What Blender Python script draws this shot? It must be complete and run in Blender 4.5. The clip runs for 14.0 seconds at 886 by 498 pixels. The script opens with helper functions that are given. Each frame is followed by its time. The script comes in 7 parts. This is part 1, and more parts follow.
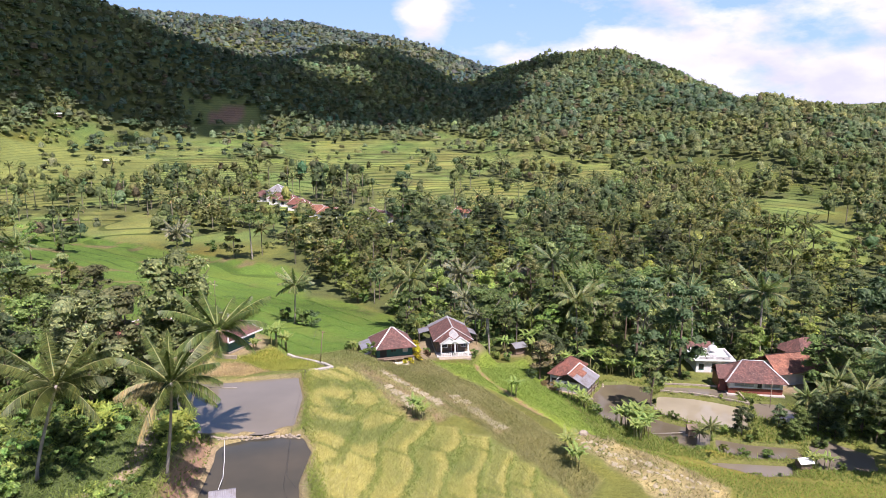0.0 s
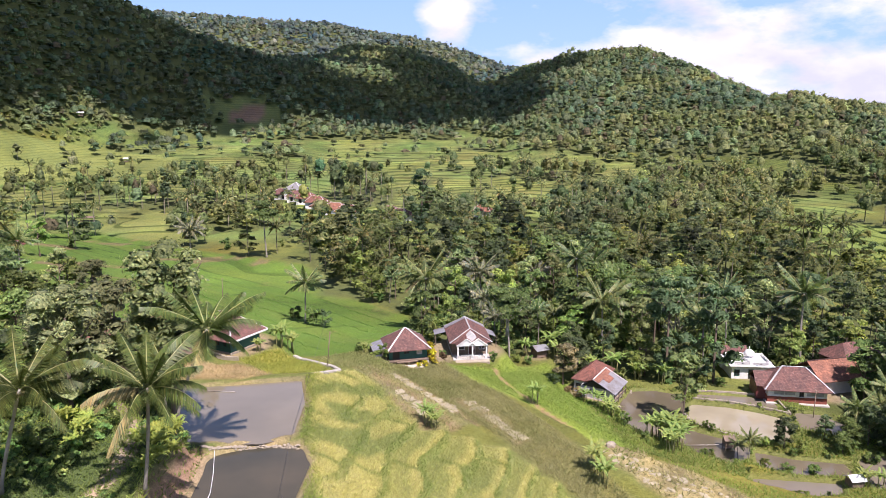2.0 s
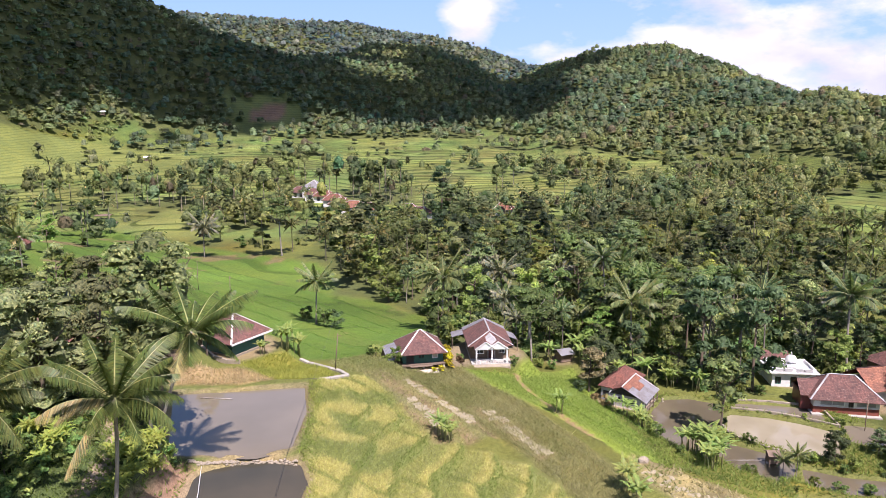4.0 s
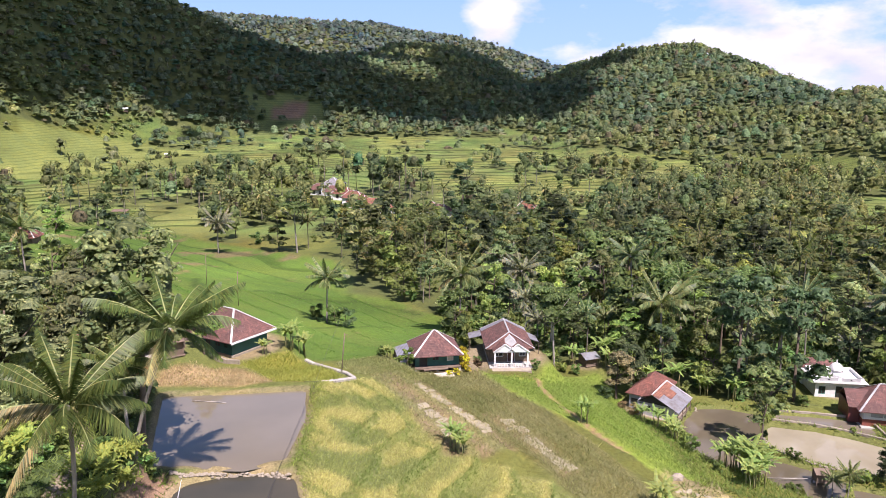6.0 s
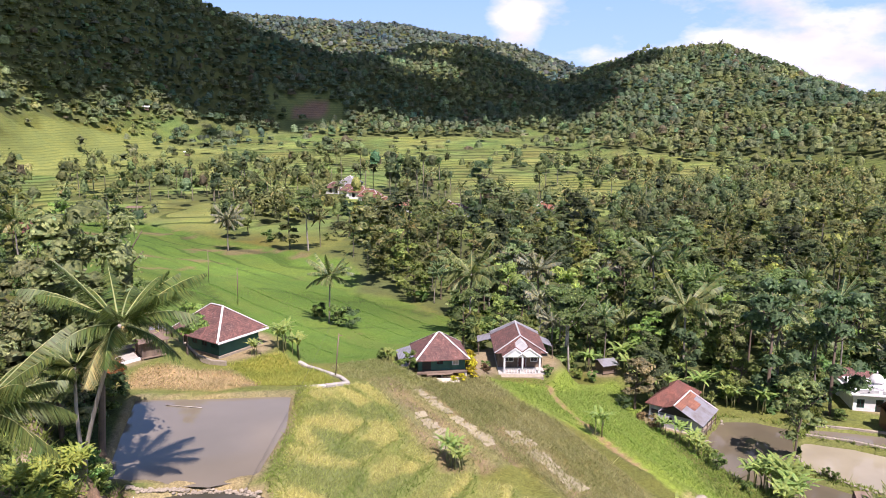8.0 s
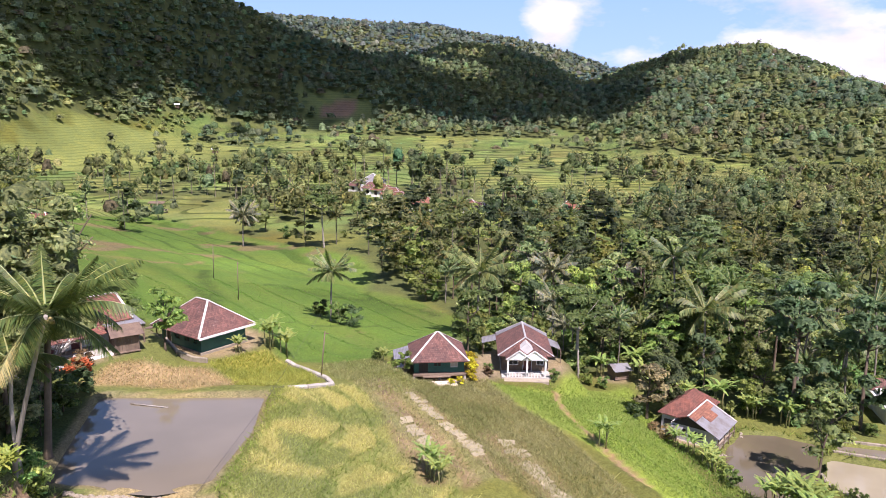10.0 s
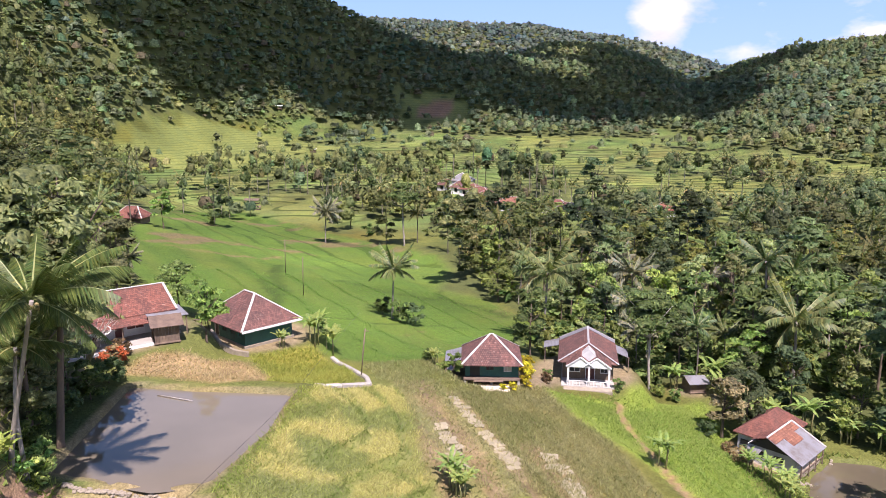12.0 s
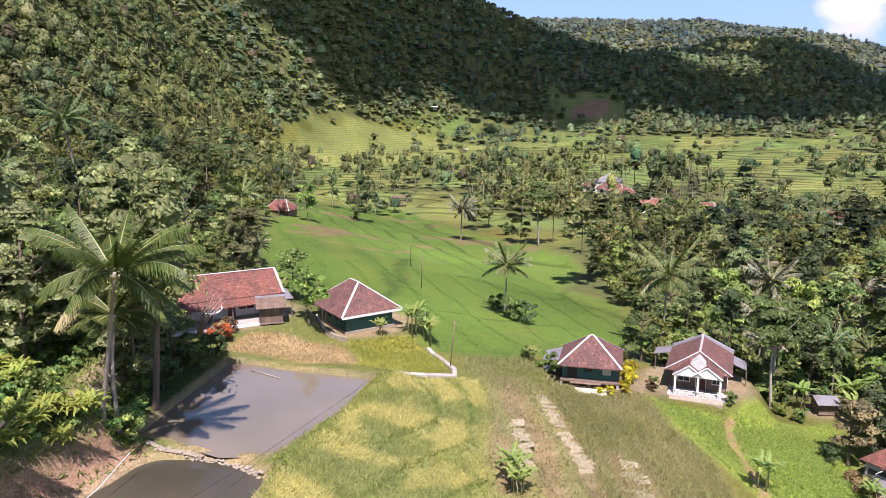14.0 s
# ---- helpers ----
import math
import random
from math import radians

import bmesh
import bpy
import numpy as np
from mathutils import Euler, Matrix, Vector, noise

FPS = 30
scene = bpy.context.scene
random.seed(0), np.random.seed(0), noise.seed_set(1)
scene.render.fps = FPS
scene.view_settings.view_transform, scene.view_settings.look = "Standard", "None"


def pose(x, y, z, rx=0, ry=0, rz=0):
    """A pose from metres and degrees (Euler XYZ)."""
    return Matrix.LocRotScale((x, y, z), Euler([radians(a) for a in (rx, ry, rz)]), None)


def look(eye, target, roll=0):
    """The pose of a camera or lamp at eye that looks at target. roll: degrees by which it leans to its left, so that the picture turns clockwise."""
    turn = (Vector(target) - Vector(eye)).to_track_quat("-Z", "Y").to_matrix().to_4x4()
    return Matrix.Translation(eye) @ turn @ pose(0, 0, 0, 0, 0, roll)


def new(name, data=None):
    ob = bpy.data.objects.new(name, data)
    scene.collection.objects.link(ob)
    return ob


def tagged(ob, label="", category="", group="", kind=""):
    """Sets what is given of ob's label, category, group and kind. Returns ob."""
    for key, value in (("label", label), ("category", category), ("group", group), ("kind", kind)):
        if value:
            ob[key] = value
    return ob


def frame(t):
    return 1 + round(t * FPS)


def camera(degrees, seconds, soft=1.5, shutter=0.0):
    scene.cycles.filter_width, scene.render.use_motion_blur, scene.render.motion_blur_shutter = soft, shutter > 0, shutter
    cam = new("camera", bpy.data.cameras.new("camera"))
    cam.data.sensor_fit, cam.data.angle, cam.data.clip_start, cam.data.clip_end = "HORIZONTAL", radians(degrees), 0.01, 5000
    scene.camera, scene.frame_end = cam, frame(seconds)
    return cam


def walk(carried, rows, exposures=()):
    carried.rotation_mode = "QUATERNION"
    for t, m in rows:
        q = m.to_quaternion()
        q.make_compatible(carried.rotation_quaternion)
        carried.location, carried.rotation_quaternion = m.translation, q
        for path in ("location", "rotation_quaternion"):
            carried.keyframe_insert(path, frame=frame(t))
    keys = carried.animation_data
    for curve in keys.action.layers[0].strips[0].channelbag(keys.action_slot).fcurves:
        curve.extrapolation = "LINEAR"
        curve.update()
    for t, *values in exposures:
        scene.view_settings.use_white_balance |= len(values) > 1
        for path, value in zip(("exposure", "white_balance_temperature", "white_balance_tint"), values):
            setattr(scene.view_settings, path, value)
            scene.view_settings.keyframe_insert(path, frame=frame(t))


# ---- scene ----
cam = camera(63.3, 14.0, soft=0.45)
PATH = [
    (0, (0.634, -4.016, 36.262), (0.314, -2.081, 35.868), 0.0),
    (0.5, (0.603, -2.198, 35.668), (0.267, -0.266, 35.275), -0.0),
    (1, (0.508, -0.315, 35.073), (0.158, 1.614, 34.68), -0.1),
    (1.5, (0.37, 1.524, 34.423), (0.005, 3.451, 34.032), -0.1),
    (2, (0.178, 3.275, 33.888), (-0.201, 5.199, 33.498), -0.1),
    (2.5, (-0.006, 5.164, 33.356), (-0.4, 7.086, 32.966), -0.1),
    (3, (-0.141, 7.085, 32.865), (-0.551, 9.004, 32.475), -0.2),
    (5.5, (-1.279, 15.819, 30.1), (-1.762, 17.721, 29.714), -0.2),
    (6, (-1.43, 17.625, 29.506), (-1.929, 19.523, 29.121), -0.1),
    (6.5, (-1.583, 19.592, 28.888), (-2.097, 21.487, 28.506), -0.0),
    (7, (-1.519, 21.294, 28.34), (-2.048, 23.185, 27.96), 0.0),
    (7.5, (-1.412, 22.947, 27.845), (-1.956, 24.834, 27.466), 0.1),
    (8, (-1.071, 24.58, 27.343), (-1.63, 26.463, 26.965), 0.2),
    (10.5, (2.021, 32.241, 25.183), (1.33, 34.08, 24.809), 0.4),
    (11, (2.844, 33.901, 24.787), (2.091, 35.715, 24.413), 0.2),
    (11.5, (3.666, 35.431, 24.484), (2.851, 37.219, 24.112), 0.1),
    (12, (4.627, 36.81, 24.2), (3.729, 38.559, 23.828), 0.1),
    (12.5, (5.745, 37.973, 23.977), (4.755, 39.671, 23.606), 0.1),
    (13, (7.093, 38.924, 23.811), (6.01, 40.564, 23.441), 0.0),
    (13.5, (8.48, 39.729, 23.652), (7.308, 41.307, 23.282), -0.1),
    (14, (9.996, 40.379, 23.461), (8.738, 41.889, 23.093), -0.2),
]
walk(cam, [(t, look(eye, target, roll)) for t, eye, target, roll in PATH], [(0, 0.96, 6250, 30), (14, 1.02, 6250, 33)])

# ---- daylight: a high sun behind to the right, blue sky, bright clouds ----
SUN_UP, SUN_RIGHT = radians(59), radians(139)
SUN_DIR = Vector((math.sin(SUN_RIGHT) * math.cos(SUN_UP), math.cos(SUN_RIGHT) * math.cos(SUN_UP), math.sin(SUN_UP)))
world = bpy.data.worlds.new("sky")
scene.world = world
world.use_nodes = True
wn, wl = world.node_tree.nodes, world.node_tree.links
sky = wn.new("ShaderNodeTexSky")
sky.sky_type, sky.sun_disc = "NISHITA", False
sky.sun_elevation, sky.sun_rotation, sky.altitude, sky.air_density, sky.dust_density, sky.ozone_density = SUN_UP, SUN_RIGHT, 700, 1.0, 0.6, 1.5
wl.new(sky.outputs[0], wn["Background"].inputs["Color"])
wn["Background"].inputs["Strength"].default_value = 0.08
sun_data = bpy.data.lights.new("sun", "SUN")
sun_data.energy, sun_data.angle, sun_data.color = 4.5, radians(0.55), (1.0, 0.95, 0.86)
sun = new("sun", sun_data)
sun.matrix_world = look(SUN_DIR * 500, (0, 0, 0))


# ---- materials ----
def material(name):
    m = bpy.data.materials.new(name)
    m.use_nodes = True
    n, l = m.node_tree.nodes, m.node_tree.links
    return m, n, l, n["Principled BSDF"]


def socket(n, l, kind, **values):
    node = n.new(kind)
    for k, v in values.items():
        if k in node.inputs:
            if hasattr(v, "is_output"):
                l.new(v, node.inputs[k])
            else:
                node.inputs[k].default_value = v
    return node


def noise_at(n, l, scale, detail=3.0, rough=0.55, coords="Object"):
    tc = n.new("ShaderNodeTexCoord")
    return socket(n, l, "ShaderNodeTexNoise", Vector=tc.outputs[coords], Scale=scale, Detail=detail, Roughness=rough)


def mixed(n, l, fac, a, b, how="MIX"):
    node = n.new("ShaderNodeMix")
    node.data_type, node.blend_type = "RGBA", how
    for s, v in ((node.inputs[0], fac), (node.inputs[6], a), (node.inputs[7], b)):
        if hasattr(v, "is_output"):
            l.new(v, s)
        else:
            s.default_value = v if isinstance(v, float) else (*v, 1)
    return node.outputs[2]


def ranged(n, l, value, lo, hi, to_lo, to_hi):
    node = socket(n, l, "ShaderNodeMapRange", Value=value)
    for k, v in zip(("From Min", "From Max", "To Min", "To Max"), (lo, hi, to_lo, to_hi)):
        node.inputs[k].default_value = v
    return node.outputs[0]


def bumped(n, l, shader, height, strength, distance=0.05):
    b = socket(n, l, "ShaderNodeBump", Height=height, Strength=strength, Distance=distance)
    l.new(b.outputs[0], shader.inputs["Normal"])


def plain(name, a, b, scale=2.0, rough=0.8, bump=0.3, metal=0.0, fine=14.0, spread=0.12):
    """A worn surface: two colours in large stains, fine grain over them, a little apart from thing to thing."""
    m, n, l, s = material(name)
    big = ranged(n, l, noise_at(n, l, scale, 5).outputs[0], 0.35, 0.65, 0.0, 1.0)
    col = mixed(n, l, big, a, b)
    grain = noise_at(n, l, fine, 3)
    col = mixed(n, l, ranged(n, l, grain.outputs[0], 0.3, 0.7, 0.0, 0.35), col, [0.55 * v for v in a])
    info = n.new("ShaderNodeObjectInfo")
    hsv = socket(n, l, "ShaderNodeHueSaturation", Color=col, Value=ranged(n, l, info.outputs["Random"], 0, 1, 1 - spread, 1 + spread))
    l.new(hsv.outputs[0], s.inputs["Base Color"])
    s.inputs["Roughness"].default_value, s.inputs["Metallic"].default_value = rough, metal
    bumped(n, l, s, grain.outputs[0], bump)
    return m


def leafy(name, gloss=0.6, through_light=0.35, vary=0.25, grain=0.0, bump=0.0):
    """Leaves: the colour is each leaf's own, and light shines through; grain: cells to the metre of a noise that varies
    tone and bump.
    """
    m, n, l, s = material(name)
    tint = n.new("ShaderNodeAttribute")
    tint.attribute_name = "tint"
    info = n.new("ShaderNodeObjectInfo")
    hsv = socket(n, l, "ShaderNodeHueSaturation", Color=tint.outputs["Color"], Value=ranged(n, l, info.outputs["Random"], 0, 1, 1 - vary, 1 + vary),
                 Hue=ranged(n, l, info.outputs["Random"], 0, 1, 0.492, 0.522))
    own = hsv.outputs[0]
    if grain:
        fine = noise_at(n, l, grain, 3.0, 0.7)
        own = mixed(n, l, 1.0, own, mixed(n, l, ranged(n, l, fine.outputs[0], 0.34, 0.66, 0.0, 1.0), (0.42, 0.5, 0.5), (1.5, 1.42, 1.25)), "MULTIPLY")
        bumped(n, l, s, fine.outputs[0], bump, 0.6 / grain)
    l.new(own, s.inputs["Base Color"])
    s.inputs["Roughness"].default_value = gloss
    s.inputs["Specular IOR Level"].default_value = 0.12
    tr = n.new("ShaderNodeBsdfTranslucent")
    warm = mixed(n, l, 0.6, own, (0.82, 0.95, 0.4), "MULTIPLY")
    bright = socket(n, l, "ShaderNodeHueSaturation", Color=warm, Value=2.0)
    l.new(bright.outputs[0], tr.inputs[0])
    mix = n.new("ShaderNodeMixShader")
    mix.inputs[0].default_value = through_light
    l.new(s.outputs[0], mix.inputs[1])
    l.new(tr.outputs[0], mix.inputs[2])
    l.new(mix.outputs[0], n["Material Output"].inputs[0])
    return m


def roof_tiles(name, a, b, c, tile=0.28):
    """Fired clay tiles in courses, stained dark, with pale lichen specks."""
    m, n, l, s = material(name)
    tc = n.new("ShaderNodeTexCoord")
    stain = noise_at(n, l, 0.55, 5)
    col = mixed(n, l, ranged(n, l, stain.outputs[0], 0.38, 0.62, 0, 1), a, b)
    brick = socket(n, l, "ShaderNodeTexBrick", Vector=tc.outputs["UV"], Scale=1.0 / tile, Color1=(0.45, 0.45, 0.45, 1), Color2=(1.25, 1.2, 1.15, 1), Mortar=(0.3, 0.28, 0.26, 1))
    brick.inputs["Mortar Size"].default_value, brick.inputs["Brick Width"].default_value, brick.inputs["Row Height"].default_value = 0.06, 0.8, 1.0
    brick.inputs["Bias"].default_value = 0.2
    col = mixed(n, l, 0.85, col, brick.outputs[0], "MULTIPLY")
    speck = noise_at(n, l, 2.6, 4, 0.7)
    col = mixed(n, l, ranged(n, l, speck.outputs[0], 0.60, 0.70, 0, 0.75), col, c)
    l.new(col, s.inputs["Base Color"])
    s.inputs["Roughness"].default_value = 0.85
    bumped(n, l, s, brick.outputs[1], -0.6, 0.06)
    return m


def iron_sheet(name, a, b):
    m, n, l, s = material(name)
    tc = n.new("ShaderNodeTexCoord")
    wave = socket(n, l, "ShaderNodeTexWave", Vector=tc.outputs["UV"], Scale=1.6)
    rust = ranged(n, l, noise_at(n, l, 0.7, 5, 0.65).outputs[0], 0.45, 0.7, 0, 1)
    l.new(mixed(n, l, rust, a, b), s.inputs["Base Color"])
    s.inputs["Roughness"].default_value, s.inputs["Metallic"].default_value = 0.55, 0.25
    bumped(n, l, s, wave.outputs[1], 0.5, 0.05)
    return m


def water(name, mud, clear):
    m, n, l, s = material(name)
    col = mixed(n, l, ranged(n, l, noise_at(n, l, 0.12, 3).outputs[0], 0.35, 0.65, 0, 1), mud, clear)
    l.new(col, s.inputs["Base Color"])
    s.inputs["Roughness"].default_value = 0.06
    s.inputs["IOR"].default_value = 1.33
    bumped(n, l, s, noise_at(n, l, 2.2, 2).outputs[0], 0.05, 0.03)
    return m


def ground_material():
    m, n, l, s = material("ground")
    g = n.new("ShaderNodeAttribute")
    g.attribute_name = "gcol"
    fine, mid, big = noise_at(n, l, 1.7, 4, 0.7), noise_at(n, l, 0.22, 4), noise_at(n, l, 0.02, 3)
    col = mixed(n, l, ranged(n, l, fine.outputs[0], 0.3, 0.7, 0.0, 0.55), g.outputs["Color"], (0.35, 0.33, 0.25), "MULTIPLY")
    tiny = noise_at(n, l, 7.0, 3, 0.7)
    col = mixed(n, l, 1.0, col, mixed(n, l, ranged(n, l, tiny.outputs[0], 0.33, 0.67, 0.0, 1.0), (0.6, 0.62, 0.6), (1.35, 1.32, 1.25)), "MULTIPLY")
    col = mixed(n, l, ranged(n, l, mid.outputs[0], 0.4, 0.66, 0.0, 0.25), col, (1.6, 1.35, 0.75), "MULTIPLY")
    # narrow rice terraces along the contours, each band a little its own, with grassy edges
    rise, tier = n.new("ShaderNodeAttribute"), n.new("ShaderNodeAttribute")
    rise.attribute_name, tier.attribute_name = "rise", "tier"
    cells = []
    for how in ("FRACT", "FLOOR"):
        node = n.new("ShaderNodeMath")
        node.operation = how
        l.new(rise.outputs["Fac"], node.inputs[0])
        cells.append(node.outputs[0])
    own = socket(n, l, "ShaderNodeTexNoise", Scale=0.03, Detail=1.0)
    own.noise_dimensions = "4D"
    tc4 = n.new("ShaderNodeTexCoord")
    l.new(tc4.outputs["Object"], own.inputs["Vector"])
    w4 = n.new("ShaderNodeMath")
    w4.operation = "MULTIPLY"
    l.new(cells[1], w4.inputs[0])
    w4.inputs[1].default_value = 3.7
    l.new(w4.outputs[0], own.inputs["W"])
    band = mixed(n, l, ranged(n, l, own.outputs[0], 0.35, 0.65, 0.0, 1.0), (1.06, 1.08, 0.95), (0.78, 0.9, 0.85))
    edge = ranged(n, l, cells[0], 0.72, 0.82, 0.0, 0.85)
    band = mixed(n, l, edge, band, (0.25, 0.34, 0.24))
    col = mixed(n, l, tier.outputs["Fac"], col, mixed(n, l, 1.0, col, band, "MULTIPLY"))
    hsv = socket(n, l, "ShaderNodeHueSaturation", Color=col, Value=ranged(n, l, big.outputs[0], 0.3, 0.7, 0.8, 1.25))
    l.new(hsv.outputs[0], s.inputs["Base Color"])
    s.inputs["Roughness"].default_value, s.inputs["Specular IOR Level"].default_value = 0.95, 0.15
    bumped(n, l, s, fine.outputs[0], 0.6, 0.25)
    return m


GROUND = ground_material()
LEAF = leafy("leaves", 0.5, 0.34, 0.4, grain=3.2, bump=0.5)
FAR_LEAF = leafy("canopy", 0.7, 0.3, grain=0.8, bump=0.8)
FROND = leafy("fronds", 0.4, 0.22, 0.14)
RICE = leafy("rice", 0.6, 0.45, 0.0)
BARK = plain("bark", (0.16, 0.12, 0.08), (0.09, 0.07, 0.05), 1.2, 0.9, 0.6)
PALE_BARK = plain("pale_bark", (0.42, 0.38, 0.32), (0.25, 0.22, 0.18), 1.5, 0.9, 0.5)
PALM_BARK = plain("palm_bark", (0.33, 0.3, 0.25), (0.2, 0.17, 0.14), 0.8, 0.9, 0.8, fine=5.0)
TILE_BROWN = roof_tiles("brown_tiles", (0.17, 0.08, 0.065), (0.11, 0.058, 0.05), (0.34, 0.24, 0.2))
TILE_RED = roof_tiles("red_tiles", (0.21, 0.08, 0.055), (0.14, 0.06, 0.045), (0.4, 0.24, 0.18))
TILE_ORANGE = roof_tiles("orange_tiles", (0.29, 0.125, 0.075), (0.2, 0.09, 0.06), (0.45, 0.25, 0.18))
IRON = iron_sheet("iron_sheet", (0.25, 0.25, 0.265), (0.17, 0.145, 0.13))
WHITE = plain("white_paint", (0.8, 0.8, 0.78), (0.66, 0.65, 0.62), 0.8, 0.6, 0.1)
CAP = plain("lime_washed_cap", (0.62, 0.59, 0.55), (0.46, 0.43, 0.4), 1.2, 0.8, 0.3)
CREAM = plain("cream_render", (0.66, 0.58, 0.46), (0.5, 0.44, 0.36), 0.7, 0.85, 0.25)
TEAL = plain("green_boards", (0.02, 0.10, 0.08), (0.03, 0.14, 0.11), 0.9, 0.6, 0.2)
GREY_WALL = plain("weathered_wall", (0.5, 0.5, 0.48), (0.33, 0.33, 0.32), 0.7, 0.85, 0.3)
RED_WALL = plain("red_brick_wall", (0.28, 0.08, 0.05), (0.2, 0.06, 0.045), 1.2, 0.85, 0.4)
DARK = plain("dark_opening", (0.02, 0.02, 0.022), (0.03, 0.028, 0.026), 1.0, 0.5, 0.1)
WOOD = plain("old_boards", (0.22, 0.16, 0.11), (0.14, 0.10, 0.075), 1.4, 0.85, 0.4)
MAROON = plain("maroon_paint", (0.16, 0.04, 0.035), (0.11, 0.03, 0.03), 1.0, 0.5, 0.1)
CONCRETE = plain("concrete", (0.44, 0.41, 0.36), (0.32, 0.3, 0.26), 0.9, 0.9, 0.3)
STONE = plain("stone", (0.36, 0.31, 0.23), (0.25, 0.21, 0.155), 1.6, 0.9, 0.6)
THATCH = plain("dark_thatch", (0.2, 0.14, 0.1), (0.12, 0.085, 0.065), 1.5, 0.95, 0.8)
CLOUDY, cn, cl, cs = material("cloud")
cs.inputs["Base Color"].default_value, cs.inputs["Roughness"].default_value = (0.85, 0.85, 0.87, 1), 1.0
thin, see = cn.new("ShaderNodeMixShader"), cn.new("ShaderNodeBsdfTransparent")
thin.inputs[0].default_value = 0.22
cl.new(cs.outputs[0], thin.inputs[1]), cl.new(see.outputs[0], thin.inputs[2]), cl.new(thin.outputs[0], cn["Material Output"].inputs[0])
MUDDY = water("muddy_water", (0.17, 0.145, 0.105), (0.145, 0.125, 0.09))
PALE_WATER = water("silty_water", (0.29, 0.26, 0.18), (0.23, 0.2, 0.135))
BROWN_WATER = water("brown_water", (0.1, 0.085, 0.055), (0.14, 0.115, 0.075))
DARK_WATER = water("dark_water", (0.05, 0.048, 0.034), (0.075, 0.065, 0.044))
# ---- the lie of the land: metres, x to the east, y ahead ----


def vnoise(x, y, seed=0):
    """Smooth value noise, -1 to 1, one cell a unit."""
    x, y = np.asarray(x, float), np.asarray(y, float)
    xi, yi = np.floor(x), np.floor(y)
    u, v = x - xi, y - yi
    u, v = u * u * (3 - 2 * u), v * v * (3 - 2 * v)

    def h(a, b):
        s = np.sin(a * 127.1 + b * 311.7 + seed * 74.7) * 43758.5453
        return (s - np.floor(s)) * 2 - 1

    return (h(xi, yi) * (1 - u) + h(xi + 1, yi) * u) * (1 - v) + (h(xi, yi + 1) * (1 - u) + h(xi + 1, yi + 1) * u) * v


def fbm(x, y, seed=0, n=3):
    return sum(vnoise(x * 2 ** k, y * 2 ** k, seed + k) / 2 ** k for k in range(n))


def ramp(a, w=4.0):
    """max(0, a), rounded over w."""
    return 0.5 * (a + np.sqrt(a * a + w * w)) - 0.5 * w * np.exp(-np.abs(a) / w)


def smax(a, b, w=3.0):
    return 0.5 * (a + b + np.sqrt((a - b) ** 2 + w * w)) - 0.25 * w


def sstep(a, lo, hi):
    t = np.clip((a - lo) / (hi - lo), 0, 1)
    return t * t * (3 - 2 * t)


# Ridges, seen from the origin: bearing to the left in degrees, distance of the foot, distance of the crest, height of the crest.
RIDGES = {
    "left": ((10, 660, 800, 10), (17, 640, 790, 35), (22, 630, 790, 70), (27, 630, 800, 92), (31, 620, 820, 114), (36, 590, 820, 144),
             (45, 470, 760, 196), (56, 300, 640, 200), (70, 165, 520, 190), (95, 120, 450, 180), (140, 140, 480, 150), (180, 200, 600, 110)),
    "middle": ((0, 640, 900, 6), (5, 640, 960, 22), (10.5, 640, 1000, 84), (14, 640, 1000, 104), (18, 640, 1000, 107), (21.6, 640, 1000, 88), (27, 640, 1000, 60), (34, 700, 1050, 40)),
    "far": ((-4, 1050, 1700, 60), (6, 1050, 1700, 112), (8.7, 1050, 1700, 140), (11.4, 1050, 1700, 165), (15.8, 1050, 1700, 186), (19.8, 1050, 1700, 210),
            (25, 1050, 1700, 214), (29, 1050, 1700, 222), (50, 1050, 1700, 230)),
    "right": ((-180, 150, 700, 40), (-60, 160, 560, 25), (-35, 180, 600, 10), (-22, 260, 680, 14), (-18, 300, 720, 28), (-15, 320, 760, 38), (-12.7, 340, 800, 36),
              (-7, 430, 900, 72), (-4, 470, 950, 94), (1.5, 480, 1000, 89), (5, 520, 1100, 84), (10, 700, 1150, 40)),
    "distant": ((-60, 2600, 4100, 110), (-30, 2600, 4100, 70), (-24, 2600, 4100, 50), (-19, 2600, 4100, 30), (-14, 2600, 4100, 10), (60, 2600, 4100, 120)),
}


